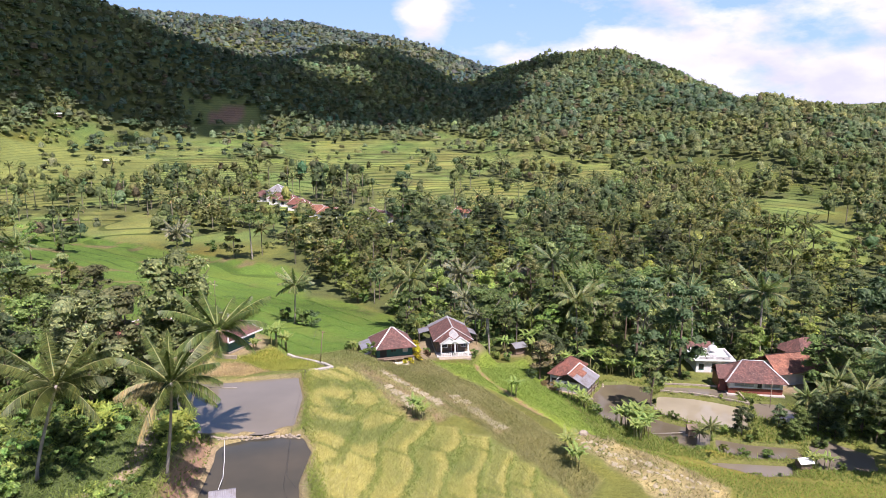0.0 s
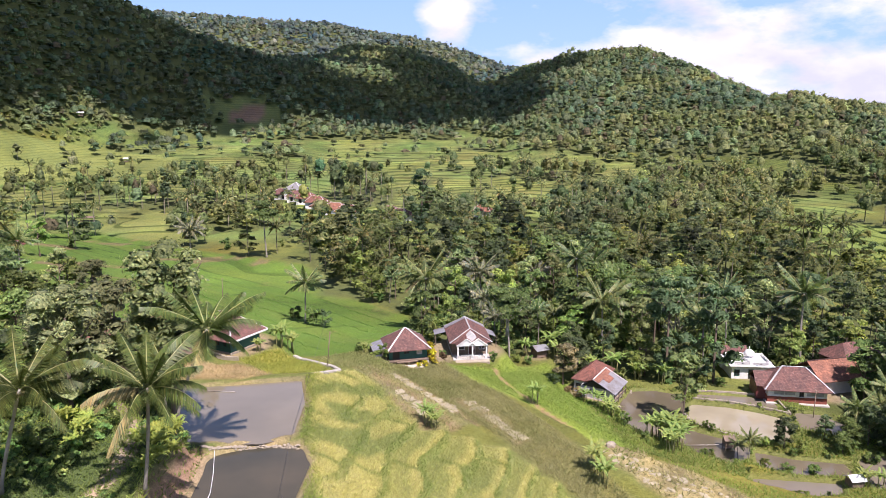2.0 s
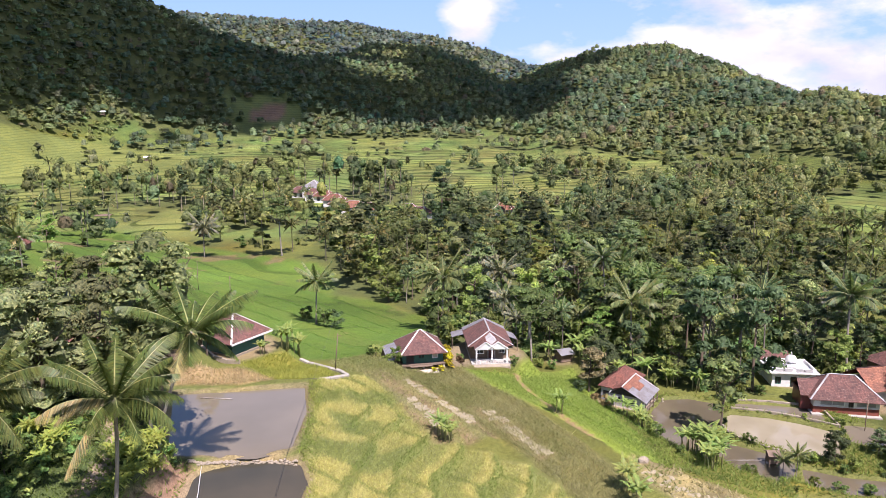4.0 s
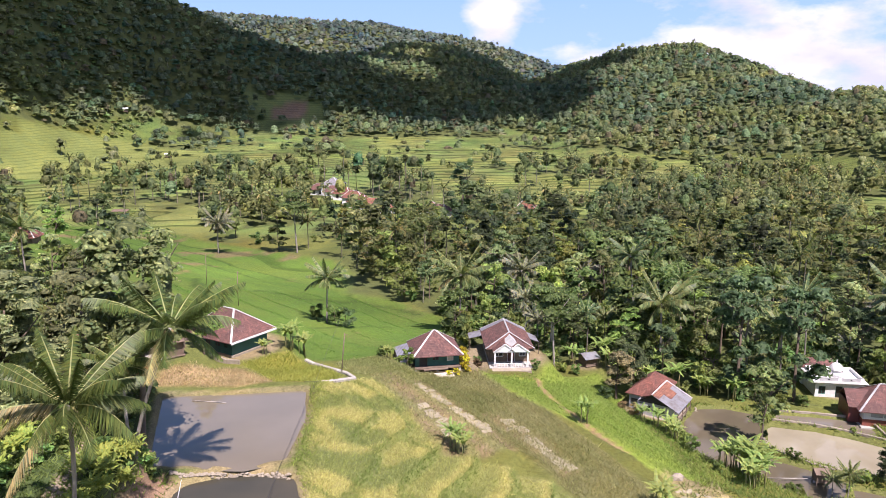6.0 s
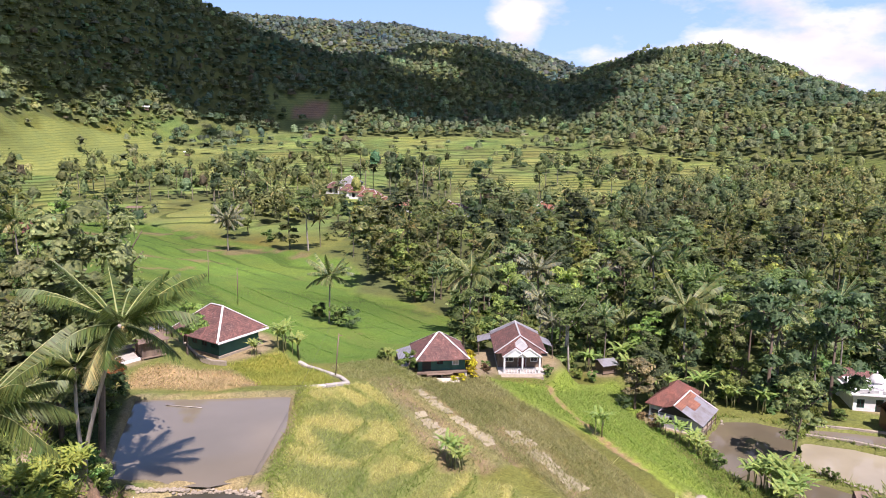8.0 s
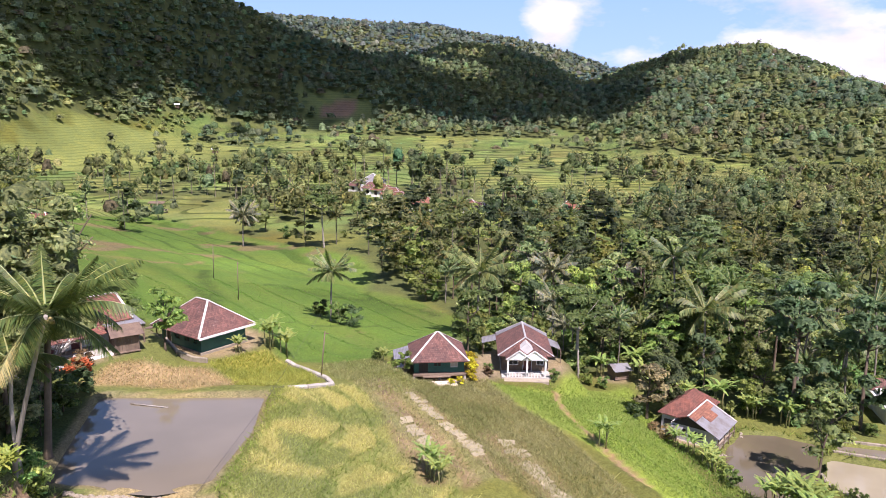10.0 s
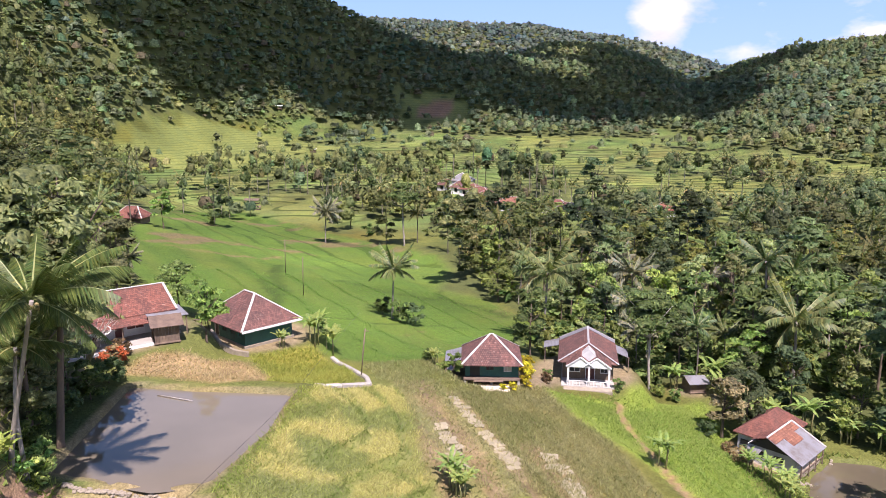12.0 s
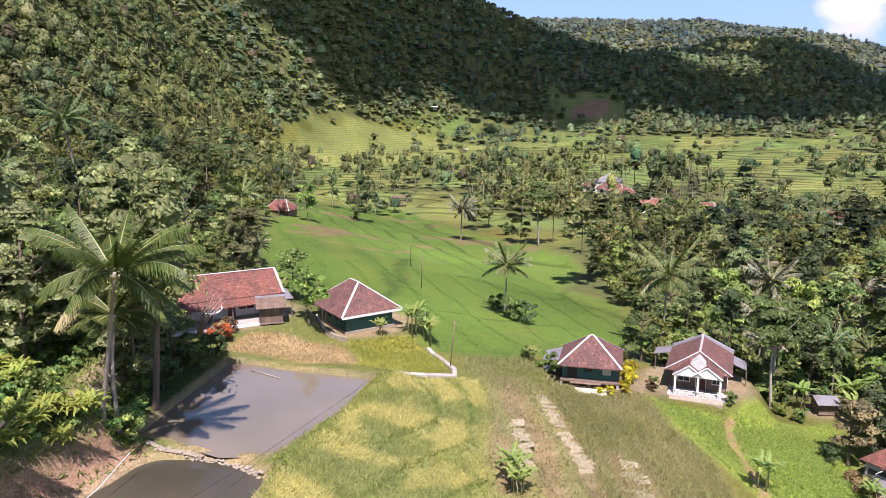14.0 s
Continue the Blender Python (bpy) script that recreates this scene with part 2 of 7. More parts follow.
def wild(x, y):
    """The height without terraces, ponds or yards."""
    x, y = np.asarray(x, float), np.asarray(y, float)
    az, r = np.degrees(np.arctan2(-x, y)), np.hypot(x, y)
    v = -0.4 * x + 0.917 * y
    near = 0.6 - 0.19 * ramp(y - 82) - 0.2 * ramp(x + 31) + 0.12 * ramp(-40 - x) - 0.0006 * ramp(y - 120, 8) * ramp(-60 - x, 8) * 0.3
    floor = -13.5 + 0.06 * ramp(np.minimum(v, 760) - 330, 30) + 0.08 * ramp(np.minimum(v, 760) - 560, 30) + 1.2 * fbm(x / 60, y / 60, 5) * sstep(r, 140, 260)
    z = smax(near, floor, 2.0)
    for name, knots in RIDGES.items():
        k = sorted(knots)
        a = [q[0] for q in k]
        foot, crest, top = (np.interp(az, a, [q[n] for q in k]) for n in (1, 2, 3))
        edge = np.where((az < a[0]) | (az > a[-1]), 0.0, 1.0) if name in ("middle", "far", "distant") else 1.0
        t = np.clip((r - foot) / (crest - foot), 0, 1)
        lump = fbm(x / 130, y / 130, 11) * 12 * t * (1 - 0.75 * sstep(t, 0.6, 1.0))
        up = z + (top - z) * (0.35 * t + 0.65 * t * t * (3 - 2 * t)) + lump - 0.16 * np.maximum(r - crest, 0)
        z = np.where((r > foot) & (edge > 0), smax(z, up, 2.0) * 1.0, z)
    return z


# Ponds: level of the water, corners in order.
POND_A = (0.6, ((-33.2, 82.2), (-30.2, 75.5), (-28.4, 68.0), (-31.0, 66.0), (-38.6, 64.2), (-42.5, 70.5), (-46.5, 77.2), (-41.2, 79.0)))
POND_B = (0.2, ((-26.6, 66.0), (-24.6, 63.0), (-23.6, 56.5), (-21.0, 50.0), (-17.5, 44.0), (-20.0, 38.0), (-26.5, 40.0), (-30.0, 47.0), (-31.8, 52.0), (-32.7, 55.5), (-33.6, 59.0), (-34.6, 61.8), (-34.4, 63.0), (-32.0, 65.0), (-29.5, 65.9)))
POND_C = (-13.6, ((18.3, 118.2), (24.0, 118.0), (28.0, 116.9), (32.2, 114.8), (30.6, 107.0), (26.0, 106.9), (18.8, 110.4), (17.6, 112.9)))
POND_D = (-13.3, ((20.0, 122.0), (24.7, 122.3), (31.2, 122.2), (31.6, 117.4), (27.8, 118.7), (20.0, 120.0)))
POND_E = (-13.8, ((7.2, 116.9), (9.4, 122.4), (13.1, 123.4), (17.6, 122.4), (16.9, 116.0), (16.4, 112.0), (16.6, 109.0), (19.0, 107.6), (22.0, 106.4), (24.6, 104.6), (23.4, 101.0), (20.4, 98.0), (17.0, 99.4), (15.0, 102.6), (11.6, 103.2), (8.6, 104.4), (7.3, 108.4)))
POND_F = (-13.85, ((25.2, 103.2), (29.3, 102.0), (36.4, 101.9), (36.0, 98.6), (28.9, 97.6), (24.4, 98.9)))
POND_H = (-13.9, ((23.0, 95.6), (33.9, 96.2), (33.1, 93.5), (28.0, 91.9), (22.6, 92.6)))
POND_G = (-13.7, ((34.0, 118.1), (37.8, 118.0), (40.4, 114.5), (38.6, 110.6), (33.6, 112.3)))
POND_K = (-13.9, ((38.6, 103.4), (41.4, 105.4), (46.4, 101.5), (45.4, 96.6), (37.6, 95.9)))
PONDS = {"pond_a": POND_A, "pond_b": POND_B, "pond_c": POND_C, "pond_d": POND_D, "pond_e": POND_E, "pond_f": POND_F, "pond_g": POND_G, "pond_h": POND_H, "pond_k": POND_K}


def outside(x, y, poly):
    """The distance to a polygon, negative inside."""
    x, y = np.asarray(x, float), np.asarray(y, float)
    d, inside = np.full(x.shape, 1e9), np.zeros(x.shape, bool)
    for (ax, ay), (bx, by) in zip(poly, poly[1:] + poly[:1]):
        ex, ey = bx - ax, by - ay
        t = np.clip(((x - ax) * ex + (y - ay) * ey) / (ex * ex + ey * ey), 0, 1)
        d = np.minimum(d, np.hypot(x - ax - t * ex, y - ay - t * ey))
        inside ^= ((ay > y) != (by > y)) & (x < ax + ex * (y - ay) / (ey if ey else 1e-9))
    return np.where(inside, -d, d)


# The high bank west of the ponds.
BLUFF = ((-35.6, 61.6), (-34.4, 59.0), (-33.6, 55.0), (-32.7, 52.0), (-30.9, 47.0), (-28.0, 38.0), (-55.0, 20.0), (-90.0, 45.0), (-75.0, 66.0), (-55.0, 72.5), (-48.5, 71.0), (-44.5, 66.0), (-40.5, 62.8))

# Level yards under the houses: x, y, radius, height.
YARDS = ((-27.6, 112.3, 4.6, -6.65), (-19.5, 123.6, 6.4, -8.55), (-51.0, 97.5, 7.0, -1.0), (-57.5, 84.5, 8.0, 1.7), (2.9, 119.8, 4.3, -13.1), (35.5, 125.0, 4.5, -13.2), (41.0, 127.0, 4.5, -13.0), (29.9, 133.6, 4.0, -13.4), (-7.0, 132.5, 3.0, -12.0))


def terraced(z, step, sharp):
    k = np.floor(z / step)
    return (k + sstep(z / step - k, 1 - sharp, 1.0)) * step


def land(x, y):
    """The height of the ground."""
    x, y = np.asarray(x, float), np.asarray(y, float)
    z, r = wild(x, y), np.hypot(x, y)
    wob = z + 0.25 * fbm(x / 9, y / 9, 3)
    spur = sstep(x, -31, -27) * (1 - sstep(x, 10, 16)) * (1 - sstep(y, 108, 114)) * sstep(y, 20, 30)
    z = z + (terraced(wob, 0.75, 0.2) - z) * spur
    v = -0.4 * x + 0.917 * y
    steps = sstep(v, 300, 340) * (1 - sstep(v, 640, 700))
    z = z + (terraced(z + 0.12 * fbm(x / 30, y / 30, 6), 0.6, 0.3) - z) * steps
    green = outside(x, y, FIELD_GREEN)
    z = np.where(green < 0, z + (terraced(z + 0.4 * fbm(x / 22, y / 22, 6), 1.5, 0.25) - z) * 0.3 * sstep(-green, 0, 3), z)
    high = 4.0 + 0.5 * fbm(x / 8, y / 8, 52) + 0.10 * ramp(-44 - x)
    z = z + (np.maximum(z, high) - z) * sstep(-outside(x, y, BLUFF), -0.3, 1.9)
    for cx, cy, rad, h in YARDS:
        k = 1 - sstep(np.hypot(x - cx, y - cy), rad, rad + 3)
        z = z + (h - z) * k
    cliff = sstep(-outside(x, y, BLUFF), -0.9, 0.2)
    for level, poly in PONDS.values():
        d = outside(x, y, poly)
        z = np.where(d < 6, z + (np.maximum(z, level + 0.35) - z) * (1 - sstep(d, 1.5, 6)), z)
        z = np.where(d < 1.5, z + (level + 0.35 - z) * (1 - sstep(d, 0.6, 1.5)) * (1 - cliff), z)
    for level, poly in PONDS.values():
        d = outside(x, y, poly)
        z = np.where(d < 0.45, level + 0.35 - 1.3 * (1 - sstep(d, -0.8, 0.45)), z)
    return z


FIELD_GREEN = ((-46.0, 104.0), (-42.5, 99.5), (-37.0, 106.0), (-33.0, 122.0), (-31.0, 140.0), (-39.0, 156.0), (-54.0, 167.0), (-65.0, 168.0), (-72.0, 189.0), (-84.0, 205.0),
               (-148.0, 230.0), (-195.0, 248.0), (-190.0, 215.0), (-131.0, 146.0), (-90.0, 112.0), (-66.0, 101.0))


# ---- mesh kit ----
def mesh_of(name, verts, faces, mat, tint=None, smooth=None):
    """A mesh from arrays: faces all of one corner count."""
    verts, faces = np.asarray(verts, np.float32).reshape(-1, 3), np.asarray(faces, np.int32)
    me = bpy.data.meshes.new(name)
    n, k = faces.shape
    me.vertices.add(len(verts))
    me.vertices.foreach_set("co", verts.ravel())
    me.loops.add(n * k)
    me.loops.foreach_set("vertex_index", faces.ravel())
    me.polygons.add(n)
    me.polygons.foreach_set("loop_start", np.arange(0, n * k, k, dtype=np.int32))
    me.polygons.foreach_set("use_smooth", np.full(n, tint is not None if smooth is None else smooth))
    me.update(calc_edges=True)
    if tint is not None:
        a = me.attributes.new("tint", "FLOAT_COLOR", "FACE")
        a.data.foreach_set("color", np.c_[tint, np.ones(len(tint))].astype(np.float32).ravel())
    me.materials.append(mat)
    return me


def part(name, bm, mat, parent, label=""):
    me = bpy.data.meshes.new(name)
    bm.to_mesh(me)
    bm.free()
    me.materials.append(mat)
    ob = new(name, me)
    ob.parent = parent
    return tagged(ob, label)


def piece(name, me, parent, label=""):
    ob = new(name, me)
    ob.parent = parent
    return tagged(ob, label)


def thing(name, m, label, category, group="", kind=""):
    ob = new(name)
    ob.matrix_world = m
    return tagged(ob, label, category, group, kind)


def box(sx, sy, sz, x=0, y=0, z=0, bevel=0.0, bm=None, rz=0.0, rx=0.0, ry=0.0):
    """A box standing on z, centred in x and y, its edges broken."""
    bm = bm or bmesh.new()
    made = bmesh.ops.create_cube(bm, size=1)["verts"]
    if bevel:
        edges = {e for v in made for e in v.link_edges}
        bmesh.ops.scale(bm, vec=(sx, sy, sz), verts=made)
        made = list({v for f in bmesh.ops.bevel(bm, geom=list(edges), offset=bevel, segments=1, affect="EDGES")["faces"] for v in f.verts} | {v for v in made if v.is_valid})
    else:
        bmesh.ops.scale(bm, vec=(sx, sy, sz), verts=made)
    bmesh.ops.transform(bm, matrix=pose(x, y, z + sz / 2, rx, ry, rz), verts=made)
    return bm


def tube(points, radii, sides=7, bm=None):
    """A tapered tube along points."""
    bm = bm or bmesh.new()
    rings = []
    for i, (p, r) in enumerate(zip(points, radii)):
        a, b = Vector(points[max(i - 1, 0)]), Vector(points[min(i + 1, len(points) - 1)])
        q = (b - a).to_track_quat("Z", "Y")
        rings.append([bm.verts.new(Vector(p) + q @ Vector((r * math.cos(t), r * math.sin(t), 0))) for t in (2 * math.pi * k / sides for k in range(sides))])
    for lo, hi in zip(rings, rings[1:]):
        for k in range(sides):
            bm.faces.new((lo[k], lo[(k + 1) % sides], hi[(k + 1) % sides], hi[k])).smooth = True
    bm.faces.new(rings[-1])
    bm.faces.new(rings[0][::-1])
    return bm


def slab(corners, thick, bm=None, uv=True):
    """A plate with those corners as its top, thick downwards; the uv runs in metres along the first edge and up the slope."""
    bm = bm or bmesh.new()
    layer = bm.loops.layers.uv.verify()
    top = [bm.verts.new(c) for c in corners]
    low = [bm.verts.new(Vector(c) - Vector((0, 0, thick))) for c in corners]
    faces = [bm.faces.new(top), bm.faces.new(low[::-1])]
    for i in range(len(top)):
        j = (i + 1) % len(top)
        faces.append(bm.faces.new((top[j], top[i], low[i], low[j])))
    o, u = Vector(corners[0]), (Vector(corners[1]) - Vector(corners[0])).normalized()
    nrm = faces[0].normal if faces[0].normal.length else Vector((0, 0, 1))
    faces[0].normal_update()
    w = faces[0].normal.cross(u)
    for f in faces:
        for lp in f.loops:
            d = lp.vert.co - o
            lp[layer].uv = (d.dot(u), d.dot(w))
    return bm


# ---- plants, as arrays ----
RNG = np.random.default_rng(7)


def leaves(centres, normals, size, long=1.6, rng=RNG, folded=False):
    """A pointed leaf at each centre, facing along its normal; folded along its rib if wanted."""
    n = len(centres)
    nrm = normals / (np.linalg.norm(normals, axis=1, keepdims=True) + 1e-9)
    along = np.cross(nrm, rng.normal(size=(n, 3)))
    along /= np.linalg.norm(along, axis=1, keepdims=True) + 1e-9
    side = np.cross(nrm, along)
    s = (size * rng.uniform(0.7, 1.3, n))[:, None]
    if folded:
        v = np.stack([centres - along * s * long * 0.5, centres + side * s * 0.42 - nrm * s * 0.12, centres + along * s * long * 0.6 - nrm * s * 0.22, centres - side * s * 0.42 - nrm * s * 0.12], 1)
        k = 4 * np.arange(n)[:, None]
        return v.reshape(-1, 3), np.concatenate([k + (0, 1, 2), k + (0, 2, 3)], 1).reshape(-1, 3)
    v = np.stack([centres - along * s * long * 0.5 - side * s * 0.42, centres - along * s * long * 0.35 + side * s * 0.42 - nrm * s * 0.1, centres + along * s * long * 0.6 - nrm * s * 0.2], 1)
    return v.reshape(-1, 3), np.arange(3 * n).reshape(n, 3)


def tints(n, base, spread, rng=RNG, hue=0.13):
    k = rng.uniform(1 - spread, 1 + spread, (n, 1))
    warm = rng.normal(0, hue, (n, 1))
    return np.clip(np.array(base) * k * (1 + warm * np.array((0.9, 0.35, 0.0))), 0.004, 0.8)


def lumps(rng, centres, radii, flat=0.8, rings=((0.75, 5), (0.12, 7), (-0.5, 6))):
    """The dense inside of crowns: a jagged dome at each centre, as one array; radii by width and height."""
    n = len(centres)
    rows = [np.tile((0.0, 0.0, 1.0), (n, 1, 1))]
    for z, k in rings:
        a = rng.uniform(0, 6.28, (n, 1)) + np.arange(k) * 2 * math.pi / k + rng.normal(0, 0.15, (n, k))
        q = math.sqrt(1 - z * z)
        rows.append(np.stack([np.cos(a) * q, np.sin(a) * q, np.full((n, k), z)], -1))
    d = np.concatenate(rows, 1)
    d = d * rng.uniform(0.72, 1.22, d.shape[:2])[..., None]
    v = centres[:, None] + d * radii[:, None]
    tri, start, k0 = [(0, 1 + i, 1 + (i + 1) % rings[0][1]) for i in range(rings[0][1])], 1, rings[0][1]
    for z, k in rings[1:]:
        nxt, i, j = start + k0, 0, 0
        while i < k0 or j < k:
            if j >= k or (i < k0 and (i + 1) / k0 <= (j + 1) / k):
                tri.append((start + i % k0, nxt + j % k, start + (i + 1) % k0))
                i += 1
            else:
                tri.append((start + i % k0, nxt + j % k, nxt + (j + 1) % k))
                j += 1
        start, k0 = nxt, k
    tri = np.array(tri)
    f = tri[None] + (np.arange(n) * d.shape[1])[:, None, None]
    return v.reshape(-1, 3), f.reshape(-1, 3), len(tri)


def crown(rng, height, width, lobes, per_lobe, size, base, flat=0.6, low=0.35, folded=False):
    """A crown of leaf clumps: lobes of leaves round a middle, with gaps between."""
    vs, ns, ts, cs, rs, bs = [], [], [], [], [], []
    for k in range(lobes):
        a, q = rng.uniform(0, 2 * math.pi), math.sqrt(rng.uniform(0.02, 1))
        h = rng.uniform(low, 1.0)
        taper = math.sqrt(max(0.15, 1 - ((h - 0.55) / 0.6) ** 2))
        c = np.array((math.cos(a) * q * width * 0.42 * taper, math.sin(a) * q * width * 0.42 * taper, h * height))
        rad = width * rng.uniform(0.13, 0.24)
        d = rng.normal(size=(per_lobe, 3))
        d /= np.linalg.norm(d, axis=1, keepdims=True)
        d[:, 2] = np.abs(d[:, 2]) * 1.0 - 0.25
        p = c + d * rad * np.array((1, 1, flat)) * rng.uniform(0.55, 1.1, (per_lobe, 1))
        vs.append(p)
        ns.append(d + rng.normal(0, 0.45, (per_lobe, 3)) + np.array((0, 0, 0.5)))
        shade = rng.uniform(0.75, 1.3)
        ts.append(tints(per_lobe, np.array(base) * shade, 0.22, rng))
        # cores take 0.8 of the lobe's colour: inner crown shade painted in
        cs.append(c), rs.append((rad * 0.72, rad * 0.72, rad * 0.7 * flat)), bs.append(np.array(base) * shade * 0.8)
    v, f = leaves(np.concatenate(vs), np.concatenate(ns), size, rng=rng, folded=folded)
    t = np.concatenate(ts)
    t = np.repeat(t, 2, 0) if folded else t
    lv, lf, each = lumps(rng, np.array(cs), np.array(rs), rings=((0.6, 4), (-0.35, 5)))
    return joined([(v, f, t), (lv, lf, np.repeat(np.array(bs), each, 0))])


def frond(rng, length, droop, rise, leaflets, width, base):
    """A palm leaf along +x: a bent rib with leaflets hanging to both sides."""
    t = np.linspace(0.12, 1, leaflets)
    x, z = length * (t - 0.18 * droop * t ** 2), rise * length * t - droop * length * 0.75 * t ** 2.2
    mid = np.stack([x, np.zeros_like(x), z], 1)
    tan = np.gradient(mid, axis=0)
    tan /= np.linalg.norm(tan, axis=1, keepdims=True)
    span = length * 0.165 * np.sin(np.pi * np.clip(t * 0.84 + 0.16, 0, 1)) ** 0.6 + 0.08
    vs, ts = [], []
    for s in (-1, 1):
        hang = np.abs(0.7 + 0.5 * t + rng.normal(0, 0.12, leaflets))
        tip = mid + tan * (span * rng.uniform(0.55, 0.85, leaflets))[:, None] + np.stack([0 * t, s * span * rng.uniform(0.8, 1.0, leaflets), -span * hang], 1)
        a, b = mid - tan * width * 0.6, mid + tan * width * 0.6
        vs.append((np.stack([a, b, tip], 1) if s > 0 else np.stack([b, a, tip], 1)).reshape(-1, 3))
        ts.append(tints(leaflets, base, 0.42, rng, 0.2))
    m = mid[:: max(1, leaflets // 6)]
    r = np.linspace(0.06, 0.015, len(m))[:, None]
    up, out = r * np.array((0, 0, 1.0)), r * np.array((0, 1.0, 0))
    for p, q in ((out, up), (up, -out)):
        vs += [np.stack([(m + p)[:-1], (m + q)[:-1], (m + q)[1:]], 1).reshape(-1, 3), np.stack([(m + p)[:-1], (m + q)[1:], (m + p)[1:]], 1).reshape(-1, 3)]
    ts.append(tints(4 * (len(m) - 1), (0.3, 0.3, 0.13), 0.1, rng))
    v = np.concatenate(vs)
    return v, np.arange(len(v)).reshape(-1, 3), np.concatenate(ts)


def turned(v, rz, tilt=0.0):
    c, s = math.cos(tilt), math.sin(tilt)
    v = v @ np.array(((c, 0, -s), (0, 1, 0), (s, 0, c))).T
    c, s = math.cos(rz), math.sin(rz)
    return v @ np.array(((c, -s, 0), (s, c, 0), (0, 0, 1))).T


def joined(parts_):
    vs, fs, ts, k = [], [], [], 0
    for v, f, t in parts_:
        vs.append(v), fs.append(f + k), ts.append(t)
        k += len(v)
    return np.concatenate(vs), np.concatenate(fs), np.concatenate(ts)


def palm_head(rng, fronds, length, leaflets, base, width=0.22, dead=0.05):
    """All the leaves of a palm: young ones upright, old ones hanging."""
    out = []
    for k in range(fronds):
        age = k / (fronds - 1)
        rise = 1.25 - 1.35 * age + rng.normal(0, 0.12)
        col = base if rng.uniform() > dead * age * 2 else (0.26, 0.21, 0.10)
        v, f, t = frond(rng, length * rng.uniform(0.85, 1.1) * (0.75 + 0.25 * math.sin(math.pi * age)), 0.32 + 0.36 * age + rng.normal(0, 0.06), rise, leaflets, width, col)
        out.append((turned(v, k * 2.399 + rng.normal(0, 0.15)), f, t))
    return joined(out)


def banana_leaf(rng, length, width, droop, base, cells=8):
    t = np.linspace(0, 1, cells + 1)
    x, z = length * (0.8 * t + 0.1 * droop * t ** 2), length * (1.25 * t - droop * 1.3 * t ** 2)
    w = width * 0.5 * np.sin(np.pi * np.clip(t * 0.9 + 0.08, 0, 1)) ** 0.6
    w[-1] = 0.03
    mid = np.stack([x, 0 * t, z], 1)
    vs, ts = [], []
    for s in (-1, 1):
        edge = mid + np.stack([0 * t, s * w, -0.28 * w + rng.normal(0, 0.03, cells + 1)], 1)
        keep = rng.uniform(0.86, 0.99, cells)
        nxt = mid[:-1] + (mid[1:] - mid[:-1]) * keep[:, None]
        nxe = edge[:-1] + (edge[1:] - edge[:-1]) * (keep[:, None] - 0.06)
        q = np.stack([mid[:-1], nxt, nxe, edge[:-1]], 1)
        vs.append((q if s < 0 else q[:, ::-1]).reshape(-1, 3))
        ts.append(tints(cells, base, 0.15, rng, 0.15))
    v, t = np.concatenate(vs), np.concatenate(ts)
    q = np.arange(len(v)).reshape(-1, 4)
    return v, np.concatenate([q[:, (0, 1, 2)], q[:, (0, 2, 3)]]), np.concatenate([t, t])


# ---- fields and clearings: corners in order ----
STUBBLE = ((-31.0, 95.5), (-29.1, 93.6), (-23.6, 87.2), (-19.6, 81.4), (-17.9, 78.9), (-14.5, 80.0), (-11.5, 84.9), (-14.7, 88.4), (-20.2, 93.9), (-26.2, 100.2), (-29.5, 101.0))
STUBBLE_LOW = ((-16.2, 93.8), (-13.4, 94.2), (-10.4, 91.0), (-7.6, 87.2), (-5.0, 84.0), (-6.6, 82.4), (-9.4, 85.4), (-12.4, 89.4))
BANK = ((-26.4, 103.7), (-21.2, 113.4), (-10.2, 103.6), (-0.9, 89.2), (6.2, 76.4), (4.1, 70.2), (-0.5, 75.3), (-5.9, 79.6), (-11.0, 84.6), (-14.5, 88.6), (-20.0, 94.1), (-26.0, 100.4))
RICE_GREEN = ((-21.0, 113.4), (-17.0, 115.2), (-13.4, 117.0), (-12.0, 123.5), (-5.2, 129.2), (-1.5, 122.0), (-1.5, 114.7), (3.3, 104.3), (6.6, 92.3), (3.8, 91.7), (-2.0, 98.9), (-10.3, 104.7))
STRAW = ((3.8, 92.8), (6.8, 91.2), (15.4, 87.6), (22.2, 82.5), (21.4, 78.5), (14.0, 74.9), (9.2, 80.1), (5.1, 83.5))
BROWN = ((-49.2, 77.6), (-50.1, 82.0), (-45.3, 89.9), (-40.0, 87.6), (-37.5, 83.5), (-40.3, 80.6), (-46.0, 79.4))
RICE_YELLOW = ((-46.0, 91.5), (-42.8, 98.2), (-37.0, 97.2), (-33.6, 92.0), (-33.4, 86.5), (-34.5, 84.0), (-38.0, 85.0), (-40.5, 88.2))
RIPE = ((-27.0, 70.0), (-30.0, 78.0), (-32.4, 84.5), (-31.9, 91.4), (-30.0, 94.2), (-24.0, 87.4), (-20.0, 81.2), (-17.9, 78.6), (-13.0, 79.6), (-7.0, 79.0), (-0.5, 74.5), (4.0, 69.0), (2.0, 55.0), (-8.0, 45.0), (-16.5, 50.0), (-22.8, 60.0), (-25.6, 66.0))
PLOT = ((-22.2, 111.2), (-24.9, 118.6), (-23.0, 120.6), (-21.4, 116.6), (-21.2, 113.6))
PATHWAY = ((-52.0, 76.0), (-47.5, 67.2), (-43.2, 62.5), (-40.3, 60.0), (-38.2, 55.3), (-37.0, 50.4), (-37.7, 47.3), (-38.7, 44.3), (-41.0, 36.0))
